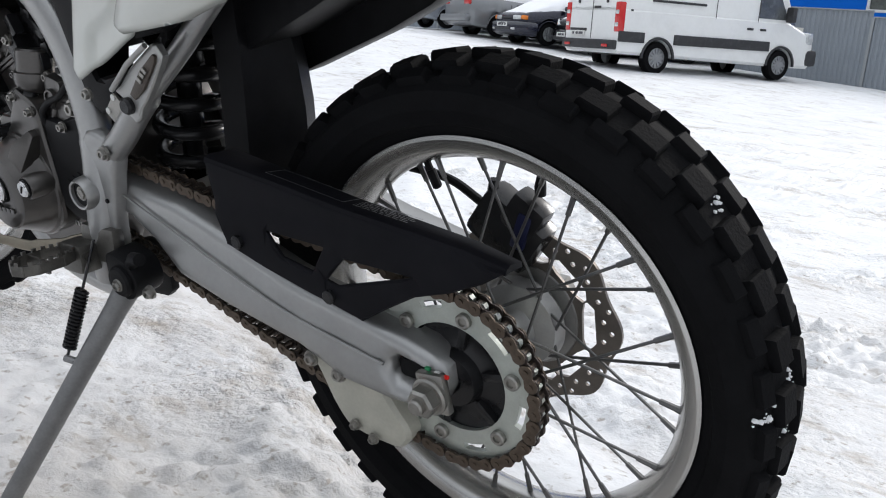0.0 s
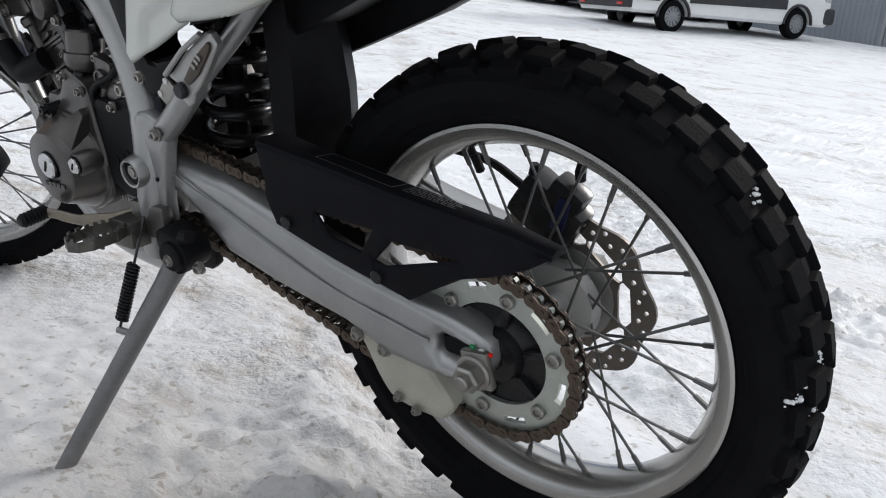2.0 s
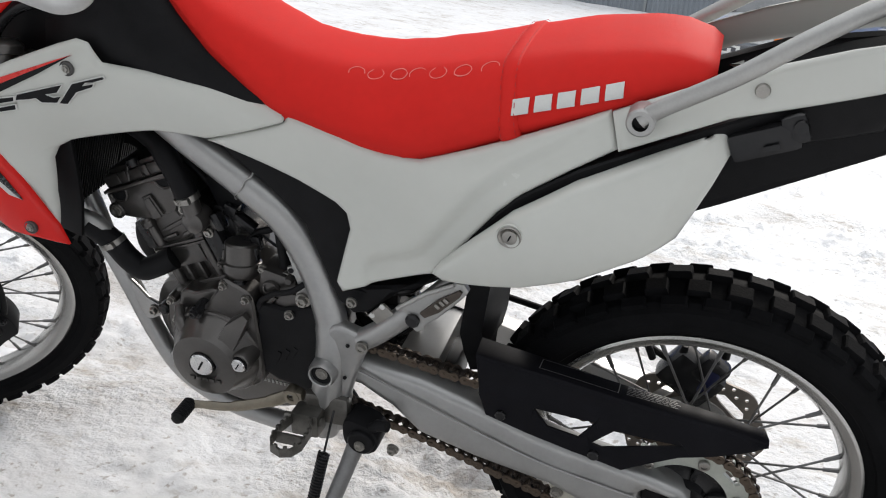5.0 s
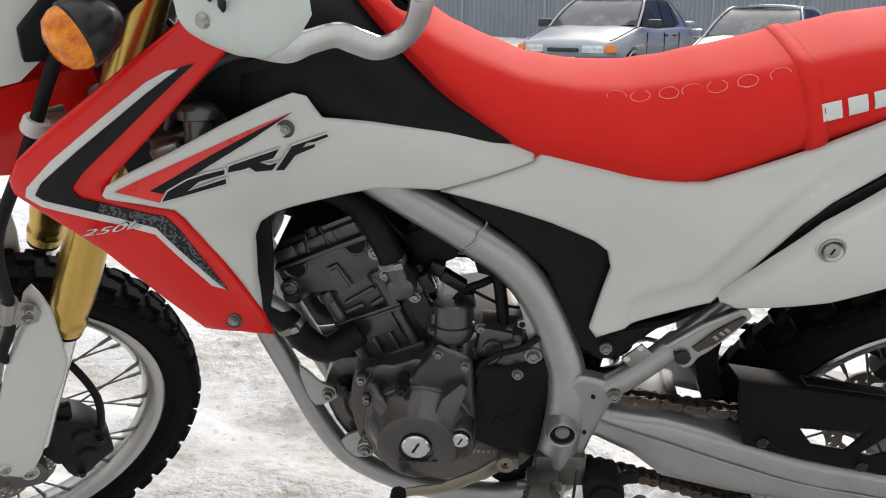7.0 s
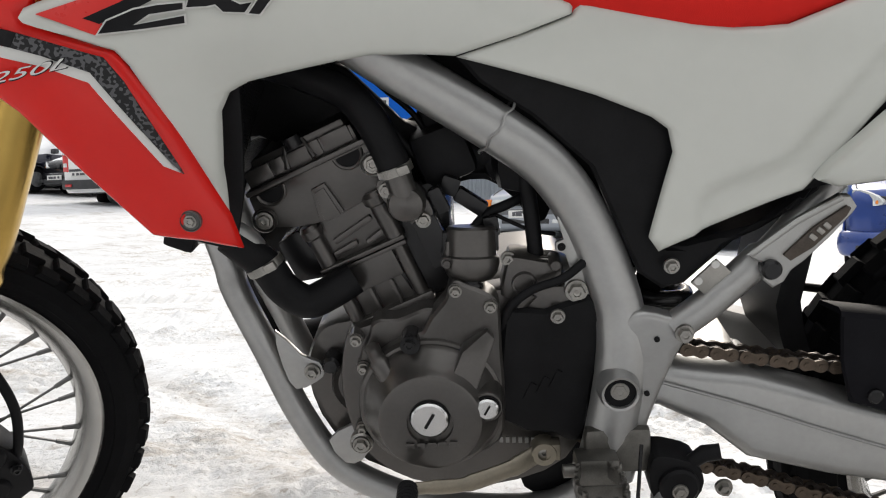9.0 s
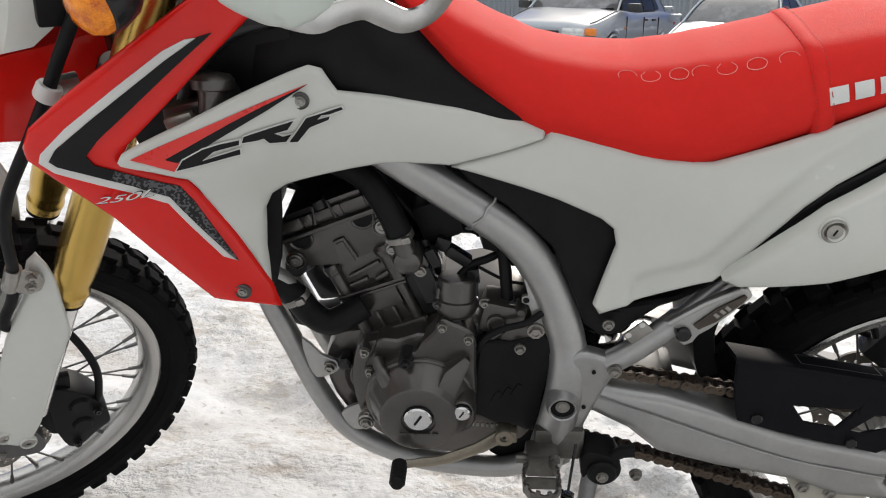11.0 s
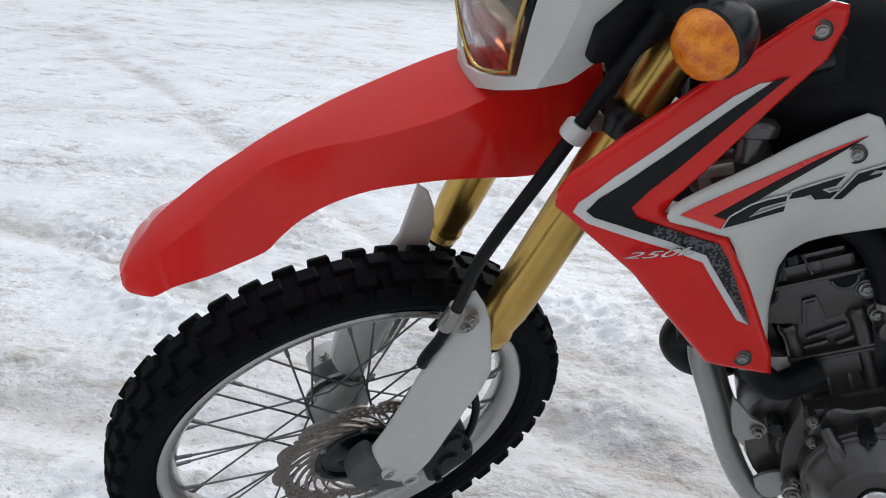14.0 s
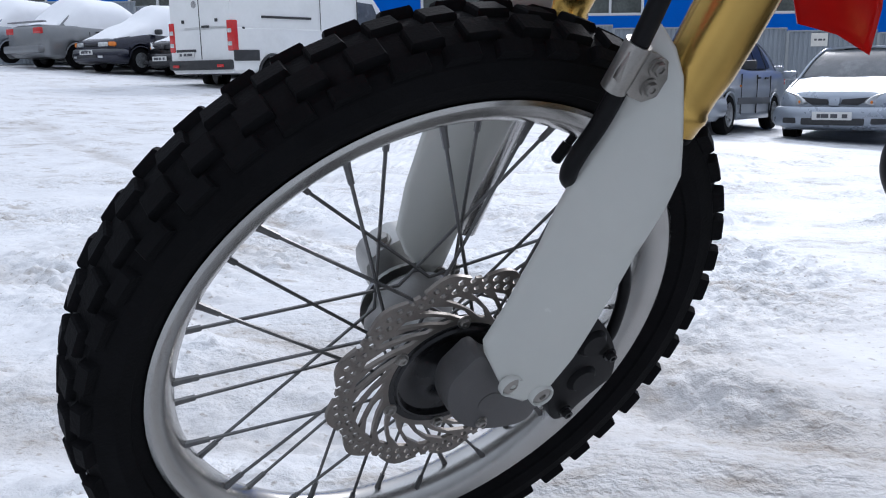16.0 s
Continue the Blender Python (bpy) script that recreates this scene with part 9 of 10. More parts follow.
# front fender: rings across, from the tip to the rear edge
FN = [(-1.670, 0.776, 0.012, 0.005, 0.775), (-1.666, 0.781, 0.024, 0.009, 0.777), (-1.657, 0.790, 0.036, 0.014, 0.781), (-1.641, 0.804, 0.053, 0.020, 0.790), (-1.628, 0.817, 0.057, 0.022, 0.797), (-1.615, 0.828, 0.061, 0.025, 0.8050), (-1.58, 0.851, 0.064, 0.027, 0.8106), (-1.545, 0.875, 0.064, 0.024, 0.8175), (-1.517, 0.89, 0.064, 0.022, 0.825), (-1.5, 0.9, 0.064, 0.021, 0.8401), (-1.475, 0.909, 0.064, 0.023, 0.8581), (-1.44, 0.917, 0.064, 0.029, 0.8703), (-1.4, 0.922, 0.064, 0.038, 0.8736), (-1.36, 0.927, 0.064, 0.044, 0.8689), (-1.31, 0.935, 0.064, 0.048, 0.8599), (-1.265, 0.944, 0.06999999999999999, 0.046, 0.853), (-1.228, 0.948, 0.06599999999999999, 0.042, 0.839), (-1.2, 0.948, 0.066, 0.042, 0.836), (-1.18, 0.948, 0.062, 0.040, 0.848), (-1.155, 0.948, 0.056, 0.038, 0.872), (-1.125, 0.947, 0.044, 0.036, 0.905)]


def fender_ring(s, off):
    x, zk, hw, crease, zl = s
    zc = zk + 0.003
    half = []
    for u in (0.0, 0.2, 0.4, 0.6, 0.8, 0.985, 1.0):
        half.append((hw + (crease - hw) * u + 0.003 * math.sin(math.pi * u), zl + (zk - zl) * u + -0.002 * math.sin(math.pi * u) * min(1.0, max(0.0, (zk - zl) / 0.05))))
    half.append((crease * 0.5, zc - 0.001))
    k = off
    ring = [(x, -max(0.001, y - k), z - k) for y, z in half] + [(x, 0, zc - k)] + [(x, max(0.001, y - k), z - k) for y, z in half[::-1]]
    return ring


def fender():
    t, rows = [], []
    for i in range(len(FN) - 1):
        for k in range(3):
            p = [FN[max(0, min(len(FN) - 1, i + j))] for j in (-1, 0, 1, 2)]
            u = k / 3
            rows.append(tuple(0.5 * (2 * b + (c - a) * u + (2 * a - 5 * b + 4 * c - d) * u * u + (3 * b - a - 3 * c + d) * u ** 3) for a, b, c, d in zip(*p)))
    rows.append(FN[-1])
    bm = bm_new()
    up = [[bm.verts.new(v) for v in fender_ring(s, 0.0)] for s in rows]
    lo = [[bm.verts.new(v) for v in fender_ring(s, 0.004)] for s in rows]
    m = len(up[0])
    for g, flip in ((up, 0), (lo, 1)):
        for a, b in zip(g, g[1:]):
            for k in range(m - 1):
                f = [a[k], a[k + 1], b[k + 1], b[k]]
                bm.faces.new(f[::-1] if flip else f)
    for a, b, c, d in zip(up, up[1:], lo, lo[1:]):
        bm.faces.new([a[0], b[0], d[0], c[0]])
        bm.faces.new([a[-1], c[-1], d[-1], b[-1]])
    for a, c in ((up[0], lo[0]), (up[-1], lo[-1])):
        for k in range(m - 1):
            bm.faces.new([a[k], a[k + 1], c[k + 1], c[k]])
    return bm


front("front_fender", fender(), RED, "glossy red plastic front fender", smooth=16)

# lamp mask
MK = [(0.936, -1.272, -1.205, 0.100, 0.066), (0.97, -1.271, -1.175, 0.106, 0.068), (1.0, -1.270, -1.155, 0.110, 0.070), (1.05, -1.267, -1.135, 0.113, 0.074), (1.10, -1.258, -1.118, 0.113, 0.076), (1.13, -1.243, -1.108, 0.113, 0.076), (1.16, -1.213, -1.096, 0.112, 0.074), (1.19, -1.178, -1.083, 0.110, 0.072), (1.215, -1.146, -1.072, 0.106, 0.068), (1.25, -1.092, -1.050, 0.090, 0.06)]


def mask_at(z):
    for a, b in zip(MK, MK[1:]):
        if a[0] <= z <= b[0]:
            u = (z - a[0]) / (b[0] - a[0])
            return [p + (q - p) * u for p, q in zip(a[1:], b[1:])]
    return list(MK[-1][1:]) if z > 1 else list(MK[0][1:])


def mask_sheet():
    """The shell as a grid over height and girth, with the lamp opening and side notches left out."""
    bm = bm_new()
    zs_ = [0.936, 0.946, 0.956, 0.972, 0.99, 1.005, 1.02, 1.04, 1.06, 1.072, 1.082, 1.09, 1.10, 1.115, 1.13, 1.145, 1.16, 1.175, 1.19, 1.205, 1.215, 1.228, 1.24, 1.25]
    us = [-1.0, -0.93, -0.85, -0.77, -0.68, -0.59, -0.5, -0.42, -0.36, -0.30, -0.24, -0.12, 0.0]
    us = us + [-u for u in us[-2::-1]]
    grid = []
    for z in zs_:
        xf, xb, yb, w = mask_at(z)
        row = []
        for u in us:
            a = abs(u)
            # front face to |u| = .3, then swept back to the rear edge
            if a <= 0.3:
                y, x = w * a / 0.3, xf + 0.020 * (a / 0.3) ** 2
            else:
                t = (a - 0.3) / 0.7
                y = w + (yb - w) * (t / 0.42 * 0.80 if t < 0.42 else 0.80 + 0.20 * (t - 0.42) / 0.58)
                x = xf + 0.020 + (xb - xf - 0.020) * (0.72 * t + 0.28 * t * t)
            row.append(Vector((x, math.copysign(y, u) if u else 0.0, z + 0.052 * min(1.0, (y / 0.1) ** 1.3) * max(0.0, (1.12 - z) / 0.184))))
        grid.append(row)
    gone = set()
    for i in range(len(zs_) - 1):
        zm = (zs_[i] + zs_[i + 1]) / 2
        for j in range(len(us) - 1):
            um = abs(us[j] + us[j + 1]) / 2
            if um < 0.33 and 0.956 < zm < 1.085:
                gone.add((i, j))
            if um > 0.82 and 1.0 < zm < 1.06:
                gone.add((i, j))
    vs = [[bm.verts.new(v) for v in row] for row in grid]
    for i in range(len(zs_) - 1):
        for j in range(len(us) - 1):
            if (i, j) not in gone:
                bm.faces.new([vs[i][j], vs[i][j + 1], vs[i + 1][j + 1], vs[i + 1][j]])
    for v in list(bm.verts):
        if not v.link_faces:
            bm.verts.remove(v)
    bmesh.ops.recalc_face_normals(bm, faces=bm.faces[:])
    bmesh.ops.solidify(bm, geom=bm.faces[:], thickness=0.004)
    return bm


mask = front("lamp_mask", mask_sheet(), WHITE, "white plastic headlamp mask", smooth=14)
# lamp: reflector bowl, lens and bulbs
bm = bm_new()
lathe(bm, [(0.064, -1.240), (0.056, -1.222), (0.040, -1.205), (0.018, -1.196), (0.0001, -1.194)], 36, "x", (0, 0, 1.052))
# Warm tint paints the bulb's glow into the silver.
lamp = front("headlamp_reflector", bm, material("warm_reflector", (0.62, 0.52, 0.36), 0.18, 0.95, 0.3, 40, bump=0.5, bump_scale=60), "silvered headlamp reflector tinted with the bulb's glow")
bm = bm_new()
box(bm, (-1.228, 0, 0.984), (0.04, 0.118, 0.034), bev=0.006)
# Red-brown colour paints the fender's reflection into the housing.
front("position_lamp", bm, material("red_brown_reflector", (0.30, 0.035, 0.012), 0.16, 0.3, 0.4, 60, coat=0.4, bump=0.5, bump_scale=90), "position lamp housing painted with the red fender's reflection", lamp)
bm = bm_new()
lathe(bm, [(0.0001, -0.008), (0.006, -0.005), (0.008, 0.0), (0.006, 0.005), (0.0001, 0.008)], 16, "x", (-1.22, 0, 1.05))
front("bulb", bm, LIT_BULB, "glowing bulb", lamp)
bm = bm_new()
rows = []
for z in (0.957, 0.975, 1.0, 1.03, 1.06, 1.085):
    xf, xb, yb, w = mask_at(z)
    ww = w * 1.02
    lz = 0.038 * max(0.0, (1.12 - z) / 0.184)
    rows.append([(xf + 0.030, -ww - 0.004, z + lz), (xf + 0.018, -ww, z + lz), (xf + 0.013, -ww * 0.6, z + lz * 0.5), (xf + 0.010, 0, z), (xf + 0.013, ww * 0.6, z + lz * 0.5), (xf + 0.018, ww, z + lz), (xf + 0.030, ww + 0.004, z + lz)])
vs = [[bm.verts.new(v) for v in r] for r in rows]
for a, b in zip(vs, vs[1:]):
    for k in range(6):
        bm.faces.new([a[k], a[k + 1], b[k + 1], b[k]])
bmesh.ops.solidify(bm, geom=bm.faces[:], thickness=0.0015)
lens = front("lens", bm, CLEAR, "clear headlamp lens", lamp, smooth=60)
lens.visible_shadow = False
for sy in (-1, 1):
    bm = bm_new()
    tube(bm, curve([(rows[k][1 if sy < 0 else 5][0] - 0.001, rows[k][1 if sy < 0 else 5][1] * 1.01, rows[k][1][2]) for k in range(6)], 4), 0.0024, 8)
    front("lens_rim", bm, GOLD, "bright gilded lens edge", lamp)
for k in (0, 5):
    bm = bm_new()
    tube(bm, curve([(p[0] - 0.001, p[1], p[2]) for p in rows[k][1:6]], 4), 0.0022, 8)
    front("lens_rim", bm, GOLD, "bright gilded lens edge", lamp)
for k in range(3):
    bm = bm_new()
    z0 = 1.108 + k * 0.011
    xf = mask_at(z0)[0]
    box(bm, (xf + 0.0095, -0.048, z0), (0.006, 0.014, 0.0065), Matrix.Rotation(radians(-20), 3, "Z"), bev=0.001)
    front("printed_block", bm, DECAL_RED, parent=mask)
bm = bm_new()
lathe(bm, [(0.009, 0.0), (0.009, 0.003), (0.006, 0.0045), (0.0001, 0.0045)], 20, "z", (-1.195, -0.06, 1.172), turn=Vector((0, 0, 1)).rotation_difference(Vector((-0.75, -0.25, 0.6)).normalized()).to_matrix())
front("mask_plug", bm, WHITE, parent=mask)
# dark housing behind the mask, instrument
bm = bm_new()
box(bm, (-1.15, 0, 1.07), (0.09, 0.16, 0.15), Matrix.Rotation(radians(20), 3, "Y"), bev=0.02)
front("lamp_housing", bm, BLACK, "black headlamp housing")
bm = bm_new()
box(bm, (-1.055, 0, 1.205), (0.065, 0.125, 0.075), Matrix.Rotation(radians(50), 3, "Y"), bev=0.012)
dash = front("instrument", bm, BLACK, "black instrument panel")
bm = bm_new()
box(bm, (-1.030, 0, 1.225), (0.004, 0.10, 0.05), Matrix.Rotation(radians(50), 3, "Y"), bev=0.001)
front("display", bm, BLACK_GLOSS, parent=dash)
for sy in (-1, 1):
    bm = bm_new()
    b = slab([(-1.19, 1.055), (-1.195, 1.02), (-1.15, 1.012), (-1.06, 1.06), (-1.05, 1.085), (-1.10, 1.10), (-1.14, 1.10)], sy * 0.112 - 0.008, sy * 0.112 + 0.008, 0.004)
    join(bm, b)
    front("lamp_bracket", bm, BLACK, "black plastic lamp bracket")
    turn = indicator("front_turn_lamp", (-1.136, sy * 0.207, 1.092), (-1.0, sy * 0.32, -0.12), TURNED, 1.06)
    bm = bm_new()
    tube(bm, [(-1.125, sy * 0.19, 1.092), (-1.125, sy * 0.16, 1.085), (-1.13, sy * 0.12, 1.07)], [0.013, 0.010, 0.012], 12)
    front("stalk", bm, BLACK, parent=turn)

# Added black plates darken the gap between mask and fork.
COVER = [(-1.165, 1.02), (-1.185, 1.05), (-1.13, 1.13), (-1.10, 1.19), (-1.03, 1.20), (-1.03, 1.12), (-1.055, 1.06), (-1.10, 1.02)]
for sy in (-1, 1):
    part("cable_cover", slab(COVER, sy * 0.082 - 0.012, sy * 0.082 + 0.012, 0.006), BLACK, bike, "black plate filling the dark gap behind the lamp", m=TURNED)

# handlebar with grips, switches, lever, mirrors and hand guards
bm = bm_new()
BAR = [(-0.99, 0.0, 1.150), (-0.985, -0.05, 1.150), (-0.955, -0.10, 1.142), (-0.915, -0.16, 1.140), (-0.893, -0.22, 1.144), (-0.889, -0.26, 1.149), (-0.881, -0.40, 1.176)]
full = [(x, -y, z) for x, y, z in BAR[:0:-1]] + BAR
tube(bm, curve(full, 6), 0.0112, 16)
bar = front("handlebar", bm, SILVER, "silver steel handlebar")
d_bar = (Vector(BAR[-1]) - Vector(BAR[-2])).normalized()
for sy in (-1, 1):
    mm = Matrix.Scale(-sy, 4, (0, 1, 0))
    bm = bm_new()
    g0 = Vector((-0.890, -0.262, 1.149))
    q = Vector((0, 0, 1)).rotation_difference(d_bar).to_matrix()
    prof = [(0.012, -0.004), (0.0215, -0.004), (0.022, 0.0), (0.018, 0.004)]
    for k in range(16):
        s = 0.008 + k * 0.0078
        prof += [(0.0174, s), (0.0174, s + 0.0055), (0.0169, s + 0.0062), (0.0169, s + 0.0073)]
    prof += [(0.0195, 0.135), (0.0195, 0.139), (0.013, 0.140)]
    lathe(bm, prof, 24, "z", g0, turn=q)
    bm.transform(mm)
    front("grip", bm, RUBBER, "black ribbed rubber grip", bar, smooth=30)
    bm = bm_new()
    lathe(bm, [(0.012, -0.036), (0.022, -0.036), (0.027, -0.030), (0.029, -0.018), (0.029, 0.022), (0.0255, 0.030), (0.0225, 0.034), (0.012, 0.034)], 28, "y", (-0.891, -0.212, 1.147))
    box(bm, (-0.885, -0.208, 1.160), (0.050, 0.050, 0.044), Matrix.Rotation(radians(-12), 3, "X"), bev=0.014)
    box(bm, (-0.870, -0.190, 1.184), (0.020, 0.026, 0.012), Matrix.Rotation(radians(-20), 3, "X"), bev=0.005)
    box(bm, (-0.873, -0.222, 1.186), (0.016, 0.024, 0.012), bev=0.005)
    box(bm, (-0.872, -0.205, 1.160), (0.012, 0.03, 0.018), bev=0.003)
    box(bm, (-0.872, -0.222, 1.142), (0.010, 0.014, 0.014), bev=0.003)
    bm.transform(mm)
    front("switch_block", bm, BLACK, "black handlebar switch block", bar)
    bm = bm_new()
    box(bm, (-0.925, -0.165, 1.152), (0.036, 0.034, 0.032), bev=0.006)
    bm.transform(mm)
    front("lever_perch", bm, BLACK_GLOSS, parent=bar)
    bm = bm_new()
    tube(bm, curve([(-0.945, -0.17, 1.155), (-0.965, -0.21, 1.158), (-0.962, -0.27, 1.160), (-0.95, -0.34, 1.172), (-0.945, -0.375, 1.180)], 6), [0.010] * 12 + [0.008] * 10 + [0.009] * 3, 12, flat=0.6)
    bm.transform(mm)
    front("lever", bm, BLACK_GLOSS, "black clutch or brake lever", bar)
    bm = bm_new()
    tube(bm, curve([(-0.918, -0.162, 1.155), (-0.925, -0.165, 1.195), (-0.935, -0.19, 1.26), (-0.94, -0.23, 1.33), (-0.935, -0.255, 1.36)], 6), 0.0055, 12)
    tube(bm, [(-0.918, -0.162, 1.158), (-0.921, -0.163, 1.182)], 0.010, 6)
    bm.transform(mm)
    mirror = front("mirror_stem", bm, BLACK, "black mirror stem", bar)
    bm = bm_new()
    box(bm, (-0.93, -0.27, 1.40), (0.03, 0.14, 0.085), Matrix.Rotation(radians(-8), 3, "X"), bev=0.013)
    bm.transform(mm)
    shell = front("mirror_shell", bm, BLACK, "black mirror housing", mirror)
    # aluminium guard bar
    bm = bm_new()
    path = curve([(-0.8755, -0.407, 1.190), (-0.877, -0.407, 1.165), (-0.881, -0.402, 1.142), (-0.893, -0.398, 1.127), (-0.913, -0.396, 1.124), (-0.932, -0.395, 1.135), (-0.950, -0.394, 1.146), (-0.975, -0.392, 1.145), (-1.000, -0.384, 1.139), (-1.030, -0.345, 1.142), (-1.030, -0.27, 1.150), (-0.985, -0.20, 1.150), (-0.93, -0.145, 1.148)], 7)
    rings = []
    for k, p in enumerate(path):
        run = (path[min(k + 1, len(path) - 1)] - path[max(k - 1, 0)]).normalized()
        u = min(1.0, max(0.0, (k - 46) / 14))
        out = (Vector((0, -1, 0)) * (1 - u) + Vector((-1, -0.2, 0)) * u).normalized()
        wide = run.cross(out).normalized() * 0.0115
        thin = wide.cross(run).normalized() * 0.0026
        rings.append([tuple(p + wide * a + thin * b) for a, b in ((-1, -0.6), (-0.9, -1), (0.9, -1), (1, -0.6), (1, 0.6), (0.9, 1), (-0.9, 1), (-1, 0.6))])
    join(bm, loft(rings))
    lathe(bm, [(0.0001, -0.4125), (0.012, -0.4125), (0.0135, -0.411), (0.0135, -0.400), (0.0001, -0.400)], 28, c=(-0.877, 0, 1.182))
    bm.transform(mm)
    strip = front("guard_bar", bm, BAR_ALLOY, "bare aluminium hand guard bar", bar)
    bm = bm_new()
    lathe(bm, [(0.0001, -0.4110), (0.003, -0.4110), (0.0035, -0.4145), (0.0065, -0.4150), (0.007, -0.412)], 16, c=(-0.877, 0, 1.182))
    bm.transform(mm)
    front("bar_bolt", bm, BLACK_GLOSS, parent=strip)



HG_FORM = [(-1.088, -0.238, 1.222), (-1.082, -0.243, 1.247), (-1.070, -0.252, 1.256), (-1.036, -0.27, 1.254), (-1.020, -0.284, 1.242), (-1.018, -0.288, 1.230), (-1.030, -0.294, 1.218), (-1.018, -0.308, 1.218), (-0.998, -0.33, 1.222), (-0.988, -0.365, 1.223), (-0.982, -0.395, 1.216), (-0.978, -0.41, 1.203), (-0.979, -0.413, 1.185), (-0.985, -0.410, 1.165), (-1.000, -0.392, 1.138), (-1.018, -0.375, 1.130), (-1.036, -0.36, 1.134), (-1.052, -0.340, 1.148), (-1.063, -0.305, 1.170), (-1.072, -0.27, 1.190), (-1.086, -0.242, 1.208)]
hg_depth = spread([(y, x, z) for x, y, z in HG_FORM] + [(-0.30, -1.066, 1.195), (-0.33, -1.056, 1.185), (-0.36, -1.043, 1.178), (-0.385, -1.02, 1.175), (-0.27, -1.074, 1.215)])

HG = [(-0.248, 1.247), (-0.252, 1.252), (-0.261, 1.254), (-0.269, 1.251), (-0.282, 1.243), (-0.289, 1.240), (-0.291, 1.233), (-0.288, 1.224), (-0.288, 1.218), (-0.293, 1.216), (-0.309, 1.218), (-0.328, 1.219), (-0.347, 1.217), (-0.380, 1.211), (-0.398, 1.206), (-0.412, 1.196), (-0.414, 1.184), (-0.409, 1.164), (-0.400, 1.149), (-0.386, 1.136), (-0.370, 1.131), (-0.355, 1.135), (-0.343, 1.143), (-0.338, 1.158), (-0.331, 1.170), (-0.316, 1.180), (-0.296, 1.186), (-0.267, 1.192), (-0.247, 1.197), (-0.242, 1.206), (-0.250, 1.214), (-0.257, 1.219), (-0.250, 1.235)]
CAP_PART = [(-0.290, 1.2135), (-0.321, 1.202), (-0.348, 1.198), (-0.367, 1.191), (-0.380, 1.178), (-0.386, 1.160), (-0.388, 1.12), (-0.43, 1.12), (-0.43, 1.23), (-0.30, 1.224)]
TOP_PART = [(-0.258, 1.262), (-0.264, 1.238), (-0.277, 1.217), (-0.290, 1.2135), (-0.30, 1.22), (-0.30, 1.27)]


def hg_relief(y, z):
    """The hand guard with its raised outer part, folded top and rolled lower lip."""
    d = hg_depth(y, z)
    for poly, rise in ((CAP_PART, 0.007), (TOP_PART, 0.006)):
        e = edge_distance((y, z), poly) * (1 if inside((y, z), poly) else -1)
        k = min(1.0, max(0.0, (e + 0.004) / 0.008))
        d -= rise * k * k * (3 - 2 * k)
    low = [(-0.242, 1.198), (-0.267, 1.192), (-0.296, 1.186), (-0.316, 1.180), (-0.331, 1.170), (-0.338, 1.158), (-0.343, 1.143), (-0.357, 1.134), (-0.385, 1.135)]
    e = min(math.hypot(y - a[0] - (b[0] - a[0]) * t, z - a[1] - (b[1] - a[1]) * t) for a, b in zip(low, low[1:]) for t in (0, 0.25, 0.5, 0.75, 1))
    return d - 0.005 * max(0.0, 1 - e / 0.011)


def shield_sheet():
    bm = panel(HG, hg_relief, 0.004, 0.004, 0.005)
    for v in bm.verts:
        v.co = Vector((v.co.y, v.co.x, v.co.z))
    return bm


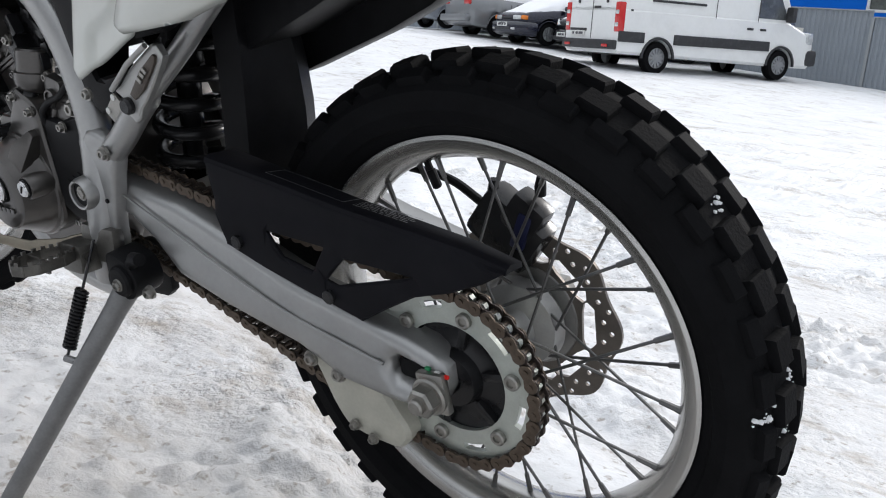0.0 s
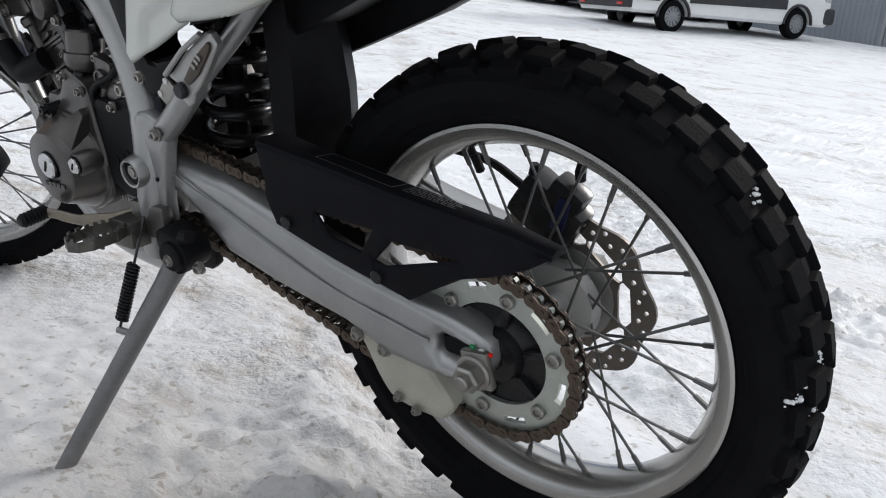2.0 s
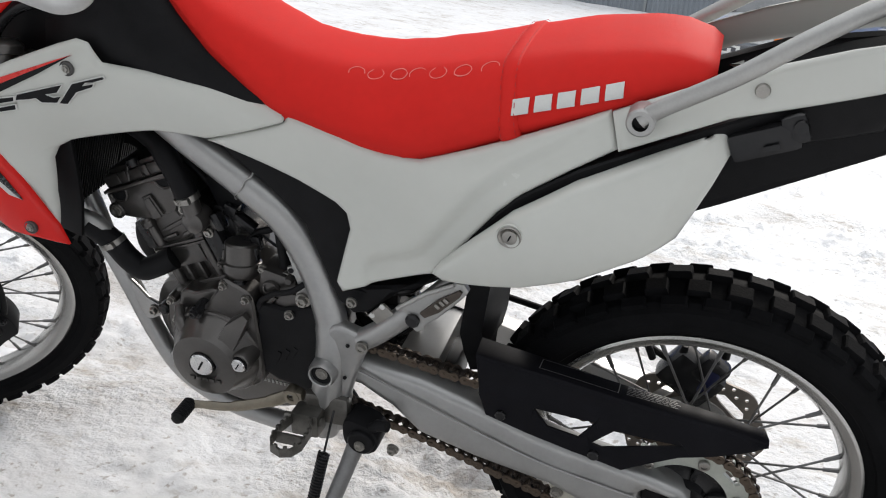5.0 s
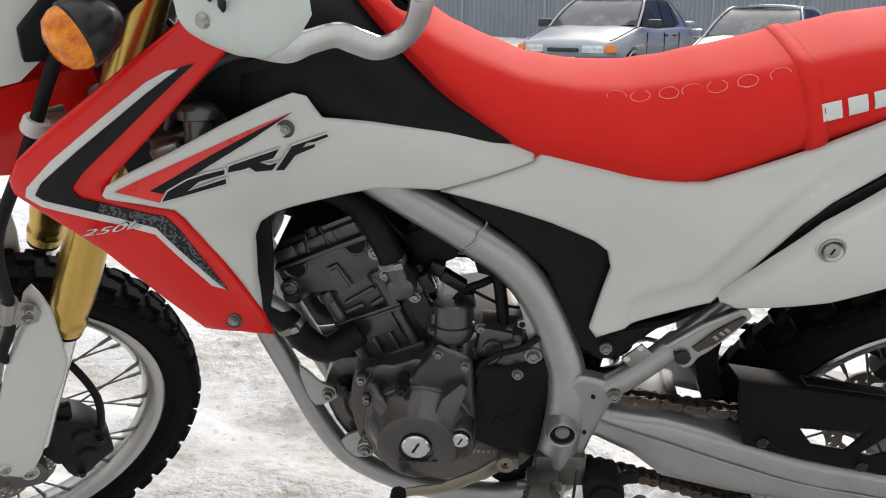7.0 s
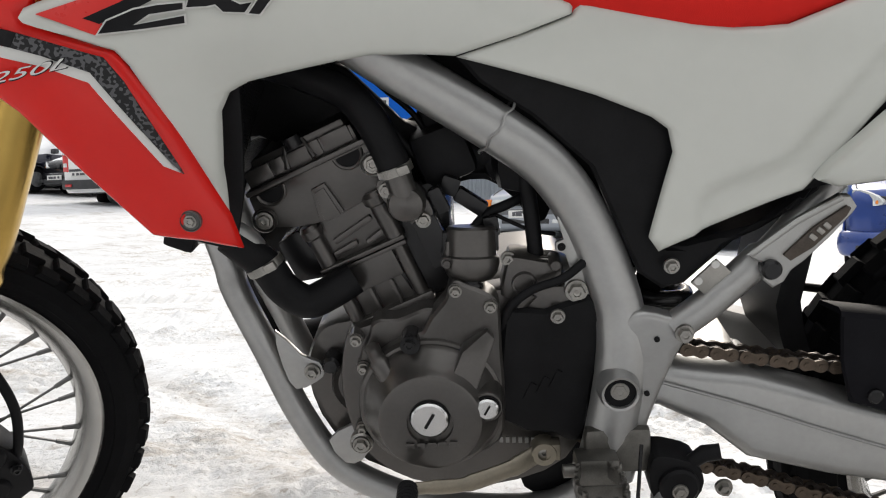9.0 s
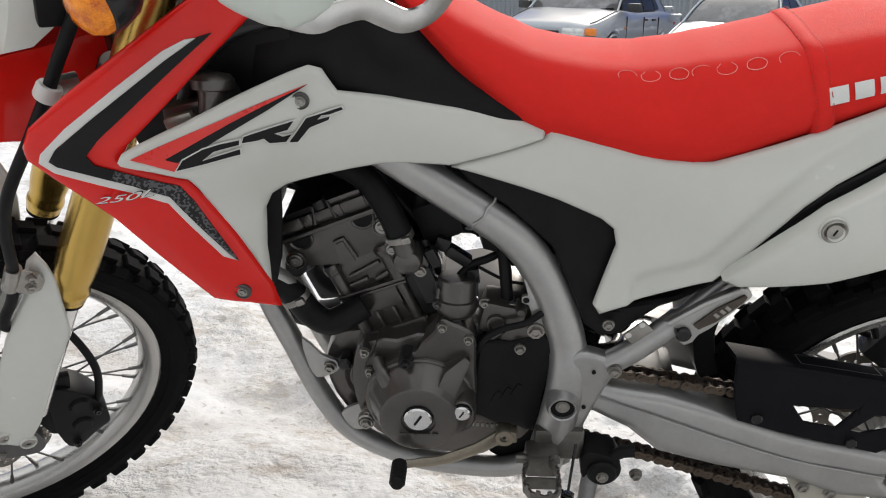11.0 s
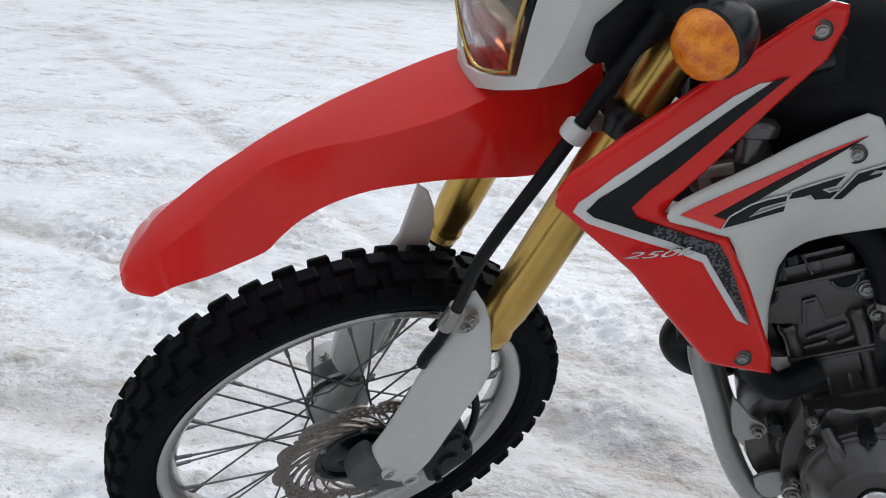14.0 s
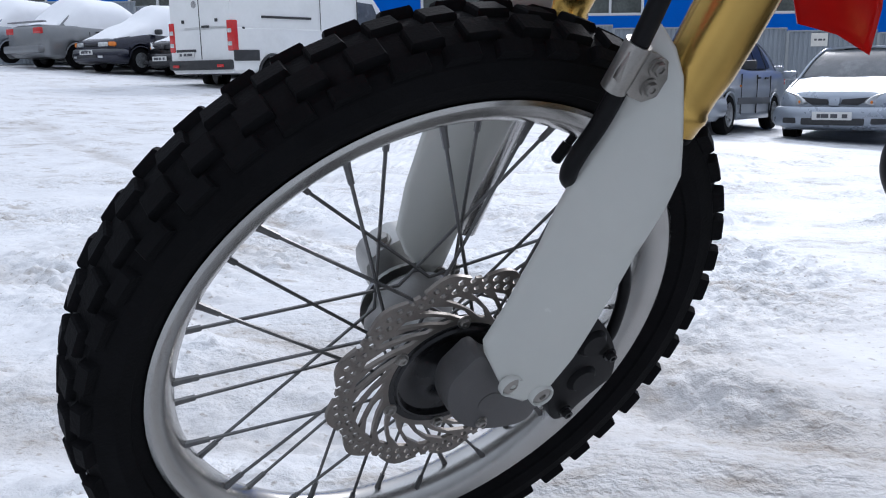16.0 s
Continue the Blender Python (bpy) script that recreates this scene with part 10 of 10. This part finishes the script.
for sy in (-1, 1):
    mm = Matrix.Scale(-sy, 4, (0, 1, 0))
    bm = shield_sheet()
    bm.transform(mm)
    shield = front("hand_guard", bm, SHIELD, "white plastic hand guard with black plain bars", smooth=45)
    for p in ((hg_relief(-0.357, 1.166), -0.357, 1.166), (hg_relief(-0.310, 1.187), -0.310, 1.187)):
        bm = bm_new()
        lathe(bm, [(0.0001, 0.004), (0.005, 0.004), (0.007, 0.0)], 16, "z", p, turn=Vector((0, 0, 1)).rotation_difference(Vector((-0.8, -0.55, 0.1)).normalized()).to_matrix())
        bm.transform(mm)
        front("guard_screw", bm, STEEL, parent=shield)
    for k in range(7):
        u = k / 6
        bm = bm_new()
        yz = Vector((-0.288, 1.2005)).lerp(Vector((-0.364, 1.180)), u)
        c = Vector((hg_depth(yz.x, yz.y), yz.x, yz.y))
        dirv = Vector((0.028, -0.08, -0.039)).normalized()
        rot = Matrix([dirv, Vector((0.9, 0.3, 0.05)).normalized(), dirv.cross(Vector((0.9, 0.3, 0.05))).normalized()]).transposed()
        box(bm, c + Vector((-0.0012, -0.0006, 0)), (0.0088, 0.0035, 0.0165), rot @ Matrix.Rotation(radians((-8, 10, -5, 7, -9, 5, -6)[k]), 3, "Y"), bev=0.0022)
        bm.transform(mm)
        front("printed_bar", bm, DECAL_BLACK, parent=shield)


def stuck_snow(root, r, tw, seed, count, spans):
    """Crumbs of snow pressed between the tread blocks."""
    rnd = random.Random(seed)
    bm = bm_new()
    heaps = [(rnd.choice(spans) + rnd.uniform(-12, 12), rnd.uniform(-tw, tw)) for k in range(count // 14)]
    for k in range(count):
        a0, y0 = heaps[k % len(heaps)]
        a = radians(a0 + rnd.gauss(0, 1.4))
        y = y0 + rnd.gauss(0, 0.006)
        rr = r - 0.010 - 0.5 * (abs(y) / tw) ** 2 * 0.02
        b = bmesh.new()
        bmesh.ops.create_icosphere(b, subdivisions=1, radius=1.0)
        for v in b.verts:
            v.co *= 1 + 0.35 * noise.noise(v.co * 2 + Vector((k, 0, 0)))
        s = rnd.uniform(0.0010, 0.0030) * (1.5 if k % 9 == 0 else 1.0)
        join(bm, b, Matrix.Translation((rr * math.cos(a), y, rr * math.sin(a))) @ Matrix.Diagonal((s * 1.3, s, s * 0.9, 1)))
    ob = part("stuck_snow", bm, SNOW_BIT, root, smooth=60)
    tagged(ob, "crumbs of snow stuck in the tread", kind="stuff")


stuck_snow(rear_wheel, 0.320, 0.046, 8, 56, [-35, -25, -12, 0, 12, 22, 38, 52, 66])
stuck_snow(front_wheel, 0.349, 0.030, 9, 42, [-40, -28, -15, 0, 130, 150, 165, 180, 195, 210])
